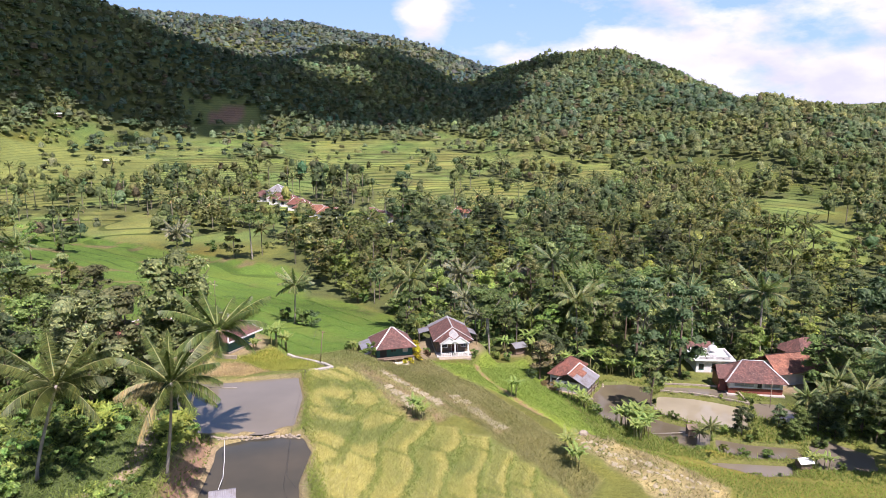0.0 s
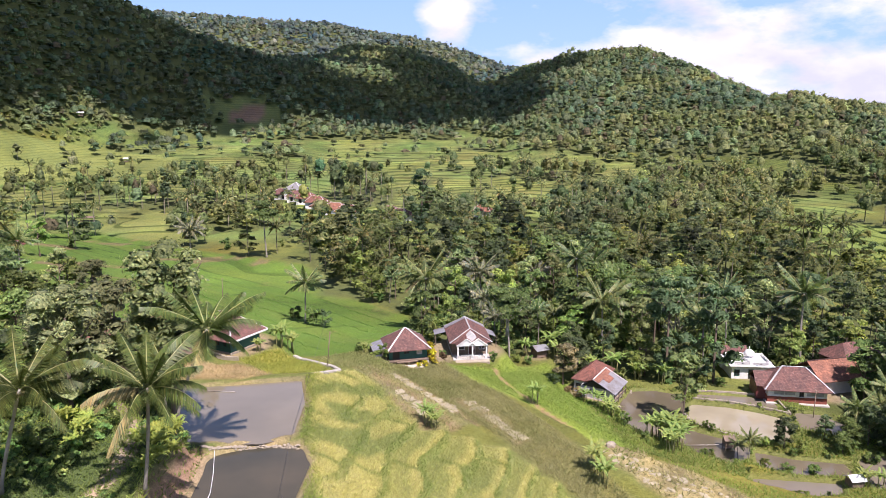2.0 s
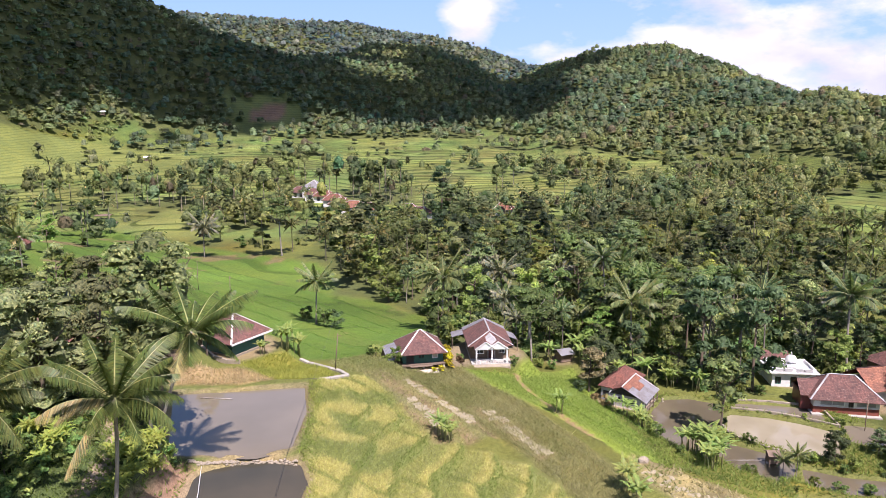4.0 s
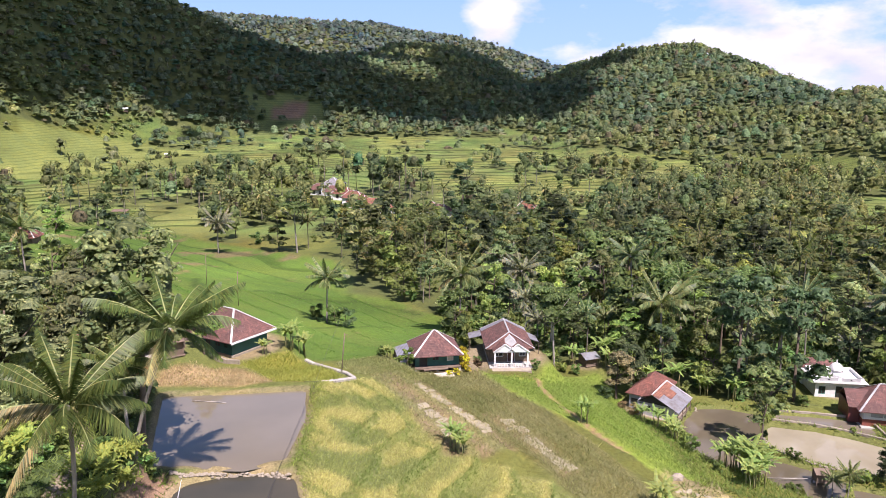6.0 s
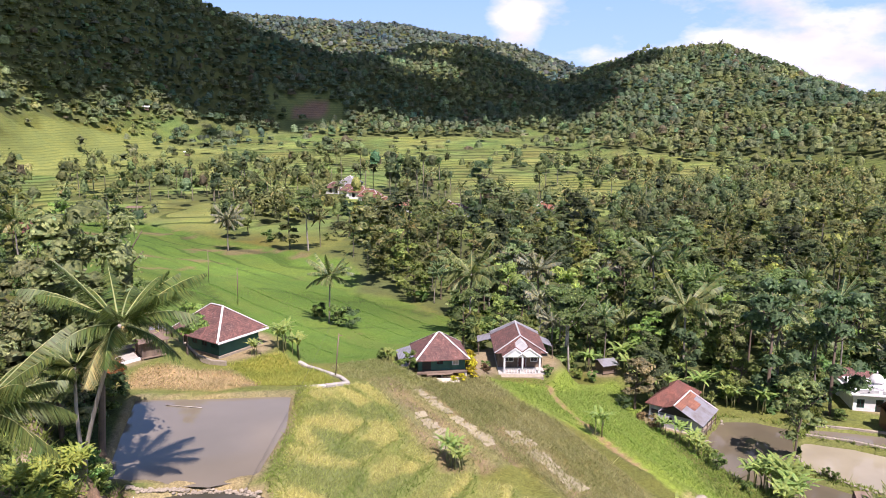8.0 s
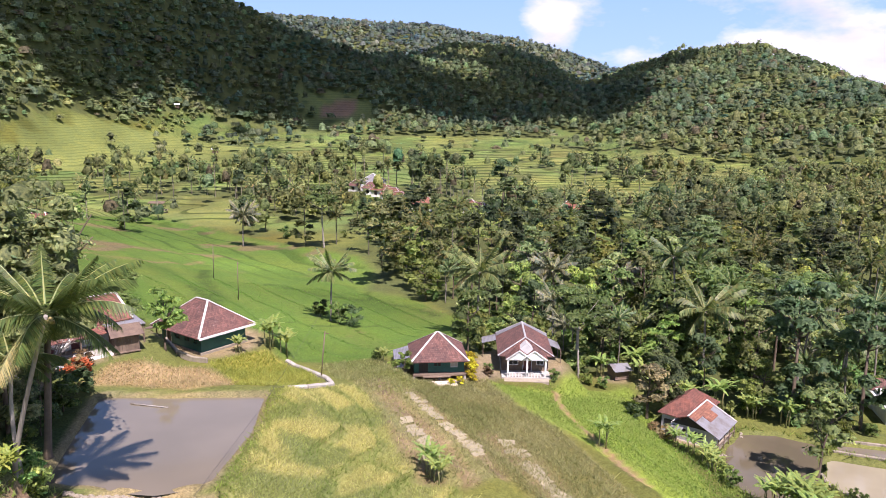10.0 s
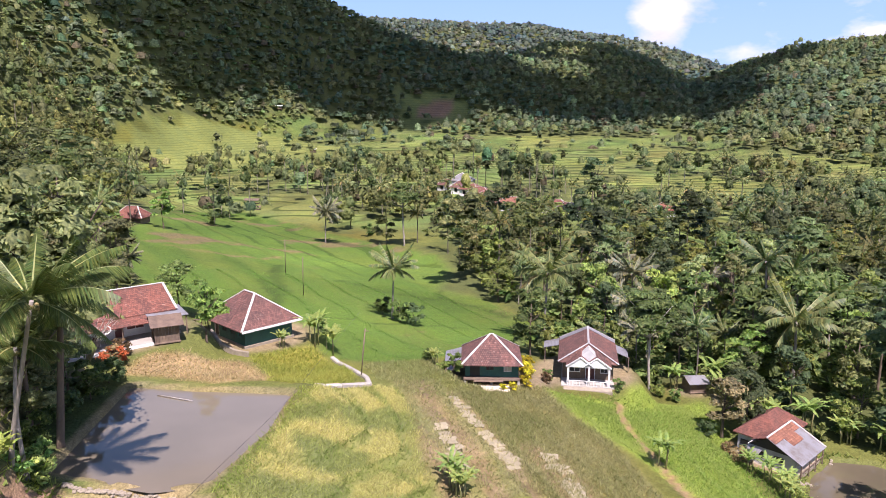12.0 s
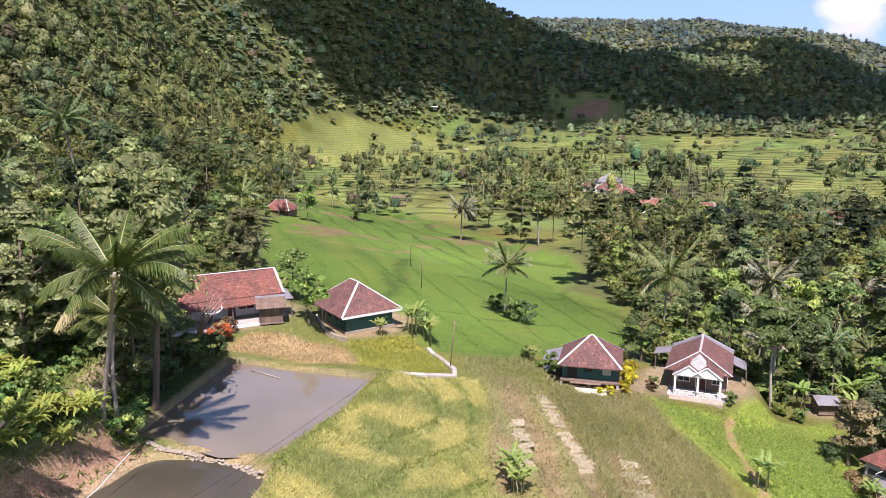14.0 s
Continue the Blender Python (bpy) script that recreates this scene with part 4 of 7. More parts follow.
far_wood("hillside_shrubs", "light-green shrubs and saplings covering the near hillside", 36, 82, 200, 700, 4.7, 12, 0.75, 5.0, 3.6, 6, (0.17, 0.195, 0.078), 0.02, shrubs)


def limb_mesh(rng, name, height, width, mat, r0=0.22, limbs=6, lean=0.04, fork=0.45):
    top = (rng.normal(0, lean) * height, rng.normal(0, lean) * height, height * 0.8)
    mid = (top[0] * 0.4 + rng.normal(0, 0.15), top[1] * 0.4 + rng.normal(0, 0.15), height * 0.42)
    bm = tube([(0, 0, -0.6), (0, 0, 0.4), mid, top], [r0 * 1.5, r0, r0 * 0.75, r0 * 0.3], 6)
    for k in range(limbs):
        a, h = k * 2.4 + rng.uniform(0, 1), rng.uniform(fork, 0.75)
        s = Vector(mid).lerp(Vector(top), (h - 0.42) / 0.38) if h > 0.42 else Vector((0, 0, 0)).lerp(Vector(mid), h / 0.42)
        e = s + Vector((math.cos(a) * width * 0.36, math.sin(a) * width * 0.36, height * rng.uniform(0.1, 0.25)))
        tube([s, s.lerp(e, 0.5) + Vector((0, 0, -0.05 * height * 0.3)), e], [r0 * 0.45, r0 * 0.3, r0 * 0.12], 4, bm)
    me = bpy.data.meshes.new(name)
    bm.to_mesh(me)
    bm.free()
    me.materials.append(mat)
    return me


def tree_pattern(seed, height, width, lobes, per_lobe, size, base, mat=None, flat=0.6, low=0.35, r0=0.2, fork=0.45, folded=False):
    rng = np.random.default_rng(seed)
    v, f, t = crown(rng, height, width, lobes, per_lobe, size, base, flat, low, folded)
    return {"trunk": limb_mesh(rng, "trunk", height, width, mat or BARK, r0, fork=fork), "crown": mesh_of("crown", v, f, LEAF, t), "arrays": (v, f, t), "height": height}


def palm_pattern(seed, height, fronds, length, leaflets, base, bend=0.8, width=0.22):
    rng = np.random.default_rng(seed)
    n = 9
    pts = [(bend * (k / n) ** 1.5, min(bend, 1.0) * 0.3 * math.sin(3 * k / n), height * k / n - 0.5 * (k == 0)) for k in range(n + 1)]
    trunk = bpy.data.meshes.new("trunk")
    bm = tube(pts, [0.22] + [0.15 - 0.04 * k / n for k in range(n)], 8)
    bm.to_mesh(trunk)
    bm.free()
    trunk.materials.append(PALM_BARK)
    v, f, t = palm_head(rng, fronds, length, leaflets, base, width)
    v = v + np.array(pts[-1])
    nuts = bmesh.new()
    for k in range(7):
        made = bmesh.ops.create_icosphere(nuts, subdivisions=1, radius=0.16)["verts"]
        a = k * 0.9
        bmesh.ops.translate(nuts, vec=Vector(pts[-1]) + Vector((0.3 * math.cos(a), 0.3 * math.sin(a), -0.3 - 0.12 * (k % 2))), verts=made)
    nm = bpy.data.meshes.new("coconuts")
    nuts.to_mesh(nm)
    nuts.free()
    nm.materials.append(NUT)
    return {"trunk": trunk, "fronds": mesh_of("fronds", v, f, FROND, t), "coconuts": nm, "arrays": (v, f, t), "height": height}


NUT = plain("coconut", (0.2, 0.2, 0.06), (0.22, 0.14, 0.05), 4.0, 0.6, 0.2)


def banana_pattern(seed, stems, tall, base):
    rng = np.random.default_rng(seed)
    bm, out = bmesh.new(), []
    for k in range(stems):
        a, q = k * 2.2, 0.0 if stems == 1 else rng.uniform(0.3, 0.9)
        x, y, h = q * math.cos(a), q * math.sin(a), tall * rng.uniform(0.45, 0.65)
        tube([(x, y, -0.3), (x, y, h * 0.5), (x + rng.normal(0, 0.08), y, h)], [0.12, 0.1, 0.06], 6, bm)
        for j in range(7):
            v, f, t = banana_leaf(rng, tall * rng.uniform(0.45, 0.62), tall * 0.115, rng.uniform(0.2, 0.7) + 0.06 * j, base)
            out.append((turned(v, j * 2.4 + rng.uniform(0, 0.6)) + np.array((x, y, h)), f, t))
    me = bpy.data.meshes.new("stem")
    bm.to_mesh(me)
    bm.free()
    me.materials.append(STEM)
    v, f, t = joined(out)
    return {"stem": me, "foliage": mesh_of("foliage", v, f, FROND, t), "arrays": (v, f, t), "height": tall}


STEM = plain("banana_stem", (0.22, 0.25, 0.09), (0.28, 0.22, 0.1), 2.0, 0.6, 0.2)


def plant(name, pattern, x, y, label, category, group="", scale=1.0, rz=0.0, z=None, lean=0.0):
    m = Matrix.LocRotScale((x, y, float(land(x, y)) if z is None else z), Euler((0, lean, rz)), (scale, scale, scale))
    ob = thing(name, m, label, category, group)
    for key in ("trunk", "stem", "crown", "fronds", "foliage", "coconuts"):
        if key in pattern:
            piece(key, pattern[key], ob)
    return ob


GREENS = ((0.125, 0.17, 0.06), (0.2, 0.245, 0.075), (0.075, 0.11, 0.055), (0.26, 0.3, 0.085), (0.15, 0.19, 0.085), (0.205, 0.225, 0.1))
BROADS = [tree_pattern(100 + k, h, w, lobes, int(per * 1.3), 0.37, g, flat=fl, low=lo) for k, (h, w, lobes, per, g, fl, lo) in enumerate((
    (11, 7.0, 24, 30, GREENS[0], 0.8, 0.15), (9, 6.0, 22, 30, GREENS[1], 0.8, 0.12), (13, 6.5, 26, 28, GREENS[2], 0.8, 0.15),
    (8, 5.5, 20, 30, GREENS[3], 0.75, 0.1), (14, 8.0, 20, 34, GREENS[4], 0.45, 0.55), (10, 5.5, 20, 30, GREENS[5], 0.75, 0.15)))]
PALMS = [palm_pattern(200 + k, h, n, ln, 20, g, b, 0.25) for k, (h, n, ln, g, b) in enumerate((
    (10, 22, 4.3, (0.10, 0.145, 0.05), 0.9), (12, 20, 4.0, (0.085, 0.125, 0.05), -1.2), (8, 24, 4.4, (0.14, 0.17, 0.06), 0.3)))]
GREY_PALM = palm_pattern(230, 7, 24, 4.2, 17, (0.14, 0.14, 0.09), 0.3, 0.3)
BANANAS = [banana_pattern(300, 3, 4.6, (0.20, 0.27, 0.07)), banana_pattern(301, 4, 4.0, (0.24, 0.29, 0.08))]

LOD_BROADS = [crown(np.random.default_rng(500 + k), h, w, lobes, int(per * 1.3), 0.47, g, fl, lo) for k, (h, w, lobes, per, g, fl, lo) in enumerate((
    (11, 7.0, 15, 17, GREENS[0], 0.8, 0.15), (9, 6.0, 13, 17, GREENS[1], 0.8, 0.12), (13, 6.5, 16, 16, GREENS[2], 0.8, 0.15),
    (8, 5.5, 12, 17, GREENS[3], 0.75, 0.1), (14, 8.0, 14, 18, GREENS[4], 0.45, 0.55), (10, 5.5, 12, 17, GREENS[5], 0.75, 0.15)))]
LOD_PALM = palm_head(np.random.default_rng(520), 16, 4.2, 7, (0.15, 0.18, 0.07), 0.6)


# the grove across the valley: near trees one by one, those farther off together
rng = np.random.default_rng(55)
gx, gy = scattered(rng, woods, -32, 85, 60, 270, 5.6)
order = np.argsort(np.hypot(gx + 5, gy - 60))
gx, gy = gx[order], gy[order]
gz = land(gx, gy)
pick = rng.uniform(size=len(gx))
rest = []
for k, (x, y, z) in enumerate(zip(gx.tolist(), gy.tolist(), gz.tolist())):
    s, a = 0.5 + 0.95 * rng.uniform() ** 1.6, rng.uniform(0, 6.28)
    what = "palm" if pick[k] < 0.17 else "grey" if pick[k] < 0.21 else "banana" if pick[k] < 0.27 and k < 290 else "broad"
    if k < 330:
        if what == "palm":
            plant("palm_tree", PALMS[k % 3], x, y, "tall coconut palm among the valley trees", "palm tree", "valley palms", s, a, z)
        elif what == "grey":
            plant("palm_tree", GREY_PALM, x, y, "greyish half-dry sugar palm with hanging fronds", "palm tree", "valley palms", s, a, z)
        elif what == "banana":
            plant("banana_plant", BANANAS[k % 2], x, y, "broad-leaved green banana clump under the trees", "banana plant", "banana plants", s * 1.2, a, z)
        else:
            plant("tree", BROADS[(k * 7) % 6], x, y, "leafy green broadleaf tree of the valley grove", "tree", "grove trees", s, a, z)
        continue
    palm = what in ("palm", "grey")
    v, f, t = LOD_PALM if palm else LOD_BROADS[(k * 7) % 6]
    high = 9.5 * s if palm else 0.0
    rest.append((turned(v * s, a) + np.array((x, y, z + high)), f, np.clip(t * min(1.12 * math.exp(rng.normal(0, 0.32)), 1.0 if palm else 1.9) * np.array((rng.uniform(0.85, 1.2), 1, 1)), 0.004, 0.7)))
    if palm or k % 4 == 0:
        h = high or 8.5 * s
        q = np.array([(x + dx, y + dy, z + dz) for dz in (0, h) for dx, dy in ((0.15, 0), (-0.1, 0.12), (-0.1, -0.12))])
        fs = np.array([(0, 1, 4), (0, 4, 3), (1, 2, 5), (1, 5, 4), (2, 0, 3), (2, 3, 5)])
        rest.append((q, fs, np.tile((0.34, 0.31, 0.26), (6, 1))))
v, f, t = joined(rest)
tagged(new("grove", mesh_of("grove", v, f, LEAF, t)), "dense mixed green trees and palms filling the valley bottom", "woodland", kind="stuff")


# ---- houses ----
def hip_roof(parent, w, d, eave, ridge, ridge_len, mat, caps, over=0.0, along_x=True, name="roof"):
    """A hipped roof over w by d, with pale caps on its ridge and hips."""
    a, b = w / 2 + over, d / 2 + over
    k = ridge_len / 2
    r1, r2 = ((-k, 0, ridge), (k, 0, ridge)) if along_x else ((0, -k, ridge), (0, k, ridge))
    c = [(-a, -b, eave), (a, -b, eave), (a, b, eave), (-a, b, eave)]
    if along_x:
        faces = ((c[0], c[1], r2, r1), (c[1], c[2], r2), (c[2], c[3], r1, r2), (c[3], c[0], r1))
        hips = ((c[0], r1), (c[1], r2), (c[2], r2), (c[3], r1))
    else:
        faces = ((c[0], c[1], r1), (c[1], c[2], r2, r1), (c[2], c[3], r2), (c[3], c[0], r1, r2))
        hips = ((c[0], r1), (c[1], r1), (c[2], r2), (c[3], r2))
    roof = None
    bm = bmesh.new()
    for fc in faces:
        slab(fc, 0.1, bm)
    roof = part(name, bm, mat, parent)
    if caps:
        for p, q in hips + ((r1, r2),):
            if (Vector(q) - Vector(p)).length > 0.3:
                beam("ridge_cap", p, q, 0.26, 0.06, caps, roof, 0.03)
    return roof


def beam(name, p, q, wide, high, mat, parent, lift=0.0, label=""):
    p, q = Vector(p) + Vector((0, 0, lift)), Vector(q) + Vector((0, 0, lift))
    bm = box((q - p).length, wide, high, z=-high / 2, bevel=min(wide, high) * 0.2)
    m = Matrix.Translation((p + q) / 2) @ (q - p).to_track_quat("X", "Z").to_matrix().to_4x4()
    bmesh.ops.transform(bm, matrix=m, verts=bm.verts)
    return part(name, bm, mat, parent, label)


def wall_box(parent, w, d, h, mat, z=0.0, x=0.0, y=0.0, t=0.15, openings=()):
    """Four walls; openings in the front wall as (x from, x to, z from, z to), cut right through."""
    for s in (-1, 1):
        part("wall", box(t, d, h, x + s * (w / 2 - t / 2), y, z), mat, parent)
    part("wall", box(w - 2 * t, t, h, x, y + d / 2 - t / 2, z), mat, parent)
    last, yy = -w / 2 + t, y - d / 2 + t / 2
    for x0, x1, z0, z1 in sorted(openings):
        part("front_wall", box(x0 - last, t, h, x + (x0 + last) / 2, yy, z), mat, parent)
        if z0 > 0:
            part("sill_wall", box(x1 - x0, t, z0, x + (x0 + x1) / 2, yy, z), mat, parent)
        part("lintel_wall", box(x1 - x0, t, h - z1, x + (x0 + x1) / 2, yy, z + z1), mat, parent)
        last = x1
    part("front_wall", box(w / 2 - t - last, t, h, x + (w / 2 - t + last) / 2, yy, z), mat, parent)


def fill(parent, kind, x0, x1, z0, z1, y, frame_mat, leaf_mat, t=0.08):
    """A framed door or window set into an opening of a front wall."""
    w, h = x1 - x0, z1 - z0
    bm = bmesh.new()
    for s in (-1, 1):
        box(t, 0.12, h, (x0 + x1) / 2 + s * (w / 2 - t / 2), y, z0, bm=bm)
    box(w - 2 * t, 0.12, t, (x0 + x1) / 2, y, z1 - t, bm=bm)
    if kind == "window":
        box(w - 2 * t, 0.12, t, (x0 + x1) / 2, y, z0, bm=bm)
        box(0.05, 0.08, h - 2 * t, (x0 + x1) / 2, y, z0 + t, bm=bm)
    ob = part(kind, bm, frame_mat, parent)
    part("pane" if kind == "window" else "door_leaf", box(w - 2 * t, 0.04, h - t, (x0 + x1) / 2, y + 0.05, z0), leaf_mat, ob)
    return ob


def posts(parent, spots, z0, h, mat, r=0.08, name="post"):
    for x, y in spots:
        part(name, box(2 * r, 2 * r, h, x, y, z0, 0.02), mat, parent)


def green_house():
    o = thing("house", pose(-27.6, 112.2, -6.65, rz=25), "green timber house on low stilts with brown tiled hip roof", "house")
    part("floor_deck", box(6.5, 6.4, 0.18, z=0.55), WOOD, o)
    posts(o, [(x, y) for x in (-3.1, 0, 3.1) for y in (-3.0, 0, 3.0)], -0.3, 0.85, CONCRETE, 0.14, "stilt")
    wall_box(o, 6.2, 5.6, 2.0, TEAL, 0.73, 0, 0.4, openings=((-2.6, -1.3, 0.0, 1.95), (-0.7, 0.3, 0.7, 1.8), (1.4, 2.3, 0.6, 1.8)))
    fill(o, "door", -2.6, -1.3, 0.73, 2.68, -2.33, TEAL, DARK)
    fill(o, "window", -0.7, 0.3, 1.43, 2.53, -2.33, TEAL, DARK)
    fill(o, "window", 1.4, 2.3, 1.33, 2.53, -2.33, WHITE, CREAM)
    hip_roof(o, 7.1, 7.2, 2.5, 5.15, 0.35, TILE_BROWN, CAP)
    part("bench", box(3.4, 0.5, 0.12, -0.4, -3.6, 0.6, 0.02), WOOD, o)
    posts(o, [(-2.0, -3.6), (1.2, -3.6)], -0.1, 0.7, WOOD, 0.06, "bench_leg")
    lean = part("side_roof", slab([(-5.5, -1.6, 1.95), (-3.5, -1.6, 2.5), (-3.5, 3.0, 2.5), (-5.5, 3.0, 1.95)], 0.05), IRON, o, "grey iron sheet lean-to roof")
    part("side_roof", slab([(-5.2, -3.2, 1.5), (-3.9, -3.2, 2.1), (-3.9, -1.5, 2.1), (-5.2, -1.5, 1.5)], 0.05), IRON, o, "grey iron sheet lean-to roof")
    posts(o, [(-5.4, -1.4), (-5.4, 2.8), (-5.1, -3.1)], -0.3, 1.85, WOOD, 0.07)
    part("side_wall", box(0.1, 4.0, 1.9, -5.3, 0.7, -0.1), WOOD, o)
    part("porch_step", box(4.8, 1.6, 0.25, -0.4, -4.4, -0.15, 0.05), CREAM, o, "pale cement apron")
    return o


def gable_house():
    o = thing("house", pose(-19.1, 123.7, -8.55, rz=17), "brown-tiled house with twin white porch gables", "house")
    part("plinth", box(6.4, 11.2, 0.5, 0, 0, -0.3, 0.04), CONCRETE, o)
    # brown walls, picked dark so their colour also carries the deep porch's shade
    wall_box(o, 6.2, 8.6, 2.7, WOOD, 0.2, 0, 1.2, openings=((-2.3, -0.9, 0.8, 2.1), (-0.3, 0.9, 0.0, 2.1), (1.5, 2.5, 0.8, 2.1)))
    fill(o, "window", -2.3, -0.9, 1.0, 2.3, -3.03, WHITE, DARK)
    fill(o, "door", -0.3, 0.9, 0.2, 2.3, -3.03, WHITE, MAROON)
    fill(o, "window", 1.5, 2.5, 1.0, 2.3, -3.03, WHITE, DARK)
    main = hip_roof(o, 7.4, 10.0, 2.6, 4.75, 7.2, TILE_BROWN, GREY_WALL, along_x=False)
    main.location = (0, 0.9, 0)
    for s, big in ((-0.95, 1.0), (1.0, 1.0)):
        g = bmesh.new()
        w, h = 1.75, 1.25
        slab([(s - w, -5.5, 2.55), (s, -5.5, 2.55 + h), (s, -2.6, 2.55 + h + 0.3), (s - w, -3.6, 2.55)][::-1], 0.08, g)
        slab([(s, -5.5, 2.55 + h), (s + w, -5.5, 2.55), (s + w, -3.6, 2.55), (s, -2.6, 2.55 + h + 0.3)][::-1], 0.08, g)
        roof = part("porch_roof", g, TILE_BROWN, o)
        beam("bargeboard", (s - w, -5.55, 2.52), (s, -5.55, 2.52 + h), 0.06, 0.16, WHITE, roof)
        beam("bargeboard", (s, -5.55, 2.52 + h), (s + w, -5.55, 2.52), 0.06, 0.16, WHITE, roof)
        tri = bmesh.new()
        q = [tri.verts.new(p) for p in ((s - w + 0.2, -5.45, 2.5), (s + w - 0.2, -5.45, 2.5), (s, -5.45, 2.45 + h), (s - w + 0.2, -5.35, 2.5), (s + w - 0.2, -5.35, 2.5), (s, -5.35, 2.45 + h))]
        for fc in ((0, 1, 2), (5, 4, 3), (0, 3, 4, 1), (1, 4, 5, 2), (2, 5, 3, 0)):
            tri.faces.new([q[i] for i in fc])
        part("gable", tri, WHITE, o, "white painted porch gable")
    peak = bmesh.new()
    q = [peak.verts.new(p) for p in ((-1.8, -5.0, 3.0), (1.8, -5.0, 3.0), (0, -4.6, 4.5), (-1.8, -3.6, 3.0), (1.8, -3.6, 3.0), (0, -2.7, 4.5))]
    for fc in ((0, 1, 2), (5, 4, 3), (0, 3, 4, 1), (1, 4, 5, 2), (2, 5, 3, 0)):
        peak.faces.new([q[i] for i in fc])
    part("upper_gable", peak, GREY_WALL, o, "pale upper gable between the porch peaks")
    posts(o, [(-2.4, -5.3), (0.1, -5.3), (2.5, -5.3)], 0.2, 2.35, WHITE, 0.12, "porch_column")
    part("porch_beam", box(5.2, 0.16, 0.2, 0.05, -5.3, 2.4), WHITE, o)
    for x in np.linspace(-2.2, 2.3, 12):
        part("baluster", box(0.06, 0.06, 0.55, float(x), -5.55, 0.2), WHITE, o)
    part("handrail", box(4.9, 0.1, 0.08, 0.05, -5.55, 0.75, 0.02), WHITE, o)
    part("terrace", box(5.8, 1.1, 0.6, 0, -6.1, -0.55, 0.04), STONE, o)
    part("side_roof", slab([(-5.7, 2.6, 2.1), (-3.6, 2.6, 2.6), (-3.6, 5.4, 2.6), (-5.7, 5.4, 2.1)], 0.05), IRON, o, "grey iron sheet side roof")
    part("side_roof", slab([(3.6, 0.9, 2.55), (5.2, 0.9, 1.9), (5.2, 4.2, 1.9), (3.6, 4.2, 2.55)], 0.05), IRON, o, "grey iron sheet side roof")
    for s in (-1, 1):
        strip_ = [(s * 3.65, 5.7, 2.68), (s * 3.65, 4.3, 2.68), (s * 0.15, 3.5, 4.72), (s * 0.15, 4.45, 4.72)]
        part("back_roof", slab(strip_ if s < 0 else strip_[::-1], 0.03), IRON, o, "grey iron sheet patch on the roof")
    posts(o, [(-5.5, 2.8), (-5.5, 5.2), (5.2, 0.7), (5.2, 4.2)], -0.3, 2.35, WOOD, 0.06)
    return o


def teal_house():
    o = thing("house", pose(-51.2, 97.4, -1.0, rz=-17), "dark green house with brown hip roof and white ridges", "house")
    part("plinth", box(7.8, 6.4, 0.5, z=-0.2, bevel=0.04), STONE, o)
    wall_box(o, 7.4, 6.0, 2.3, TEAL, 0.3, openings=((-2.9, -1.9, 0.0, 2.0), (-1.2, -0.2, 0.7, 1.8), (0.6, 1.6, 0.7, 1.8), (2.2, 3.0, 0.7, 1.8)))
    fill(o, "door", -2.9, -1.9, 0.3, 2.3, -2.93, WHITE, DARK)
    for a, b in ((-1.2, -0.2), (0.6, 1.6), (2.2, 3.0)):
        fill(o, "window", a, b, 1.0, 2.1, -2.93, TEAL, DARK)
    hip_roof(o, 9.2, 7.8, 2.2, 5.2, 2.2, TILE_BROWN, CAP)
    part("fascia", box(0.06, 7.7, 0.25, 4.62, 0, 2.02), WHITE, o, "white fascia board")
    part("side_roof", slab([(-6.2, -1.5, 1.7), (-4.5, -1.5, 2.3), (-4.5, 2.6, 2.3), (-6.2, 2.6, 1.7)], 0.05), IRON, o, "rusty iron sheet lean-to")
    posts(o, [(-6.0, -1.3), (-6.0, 2.4)], -0.3, 2.1, WOOD, 0.06)
    part("side_roof", slab([(-6.6, -3.8, 1.3), (-4.6, -3.8, 1.7), (-4.6, -1.8, 1.8), (-6.6, -1.8, 1.4)], 0.05), THATCH, o)
    posts(o, [(-6.4, -3.6), (-4.8, -3.6), (-6.4, -2.0)], -0.3, 1.7, WOOD, 0.06)
    return o


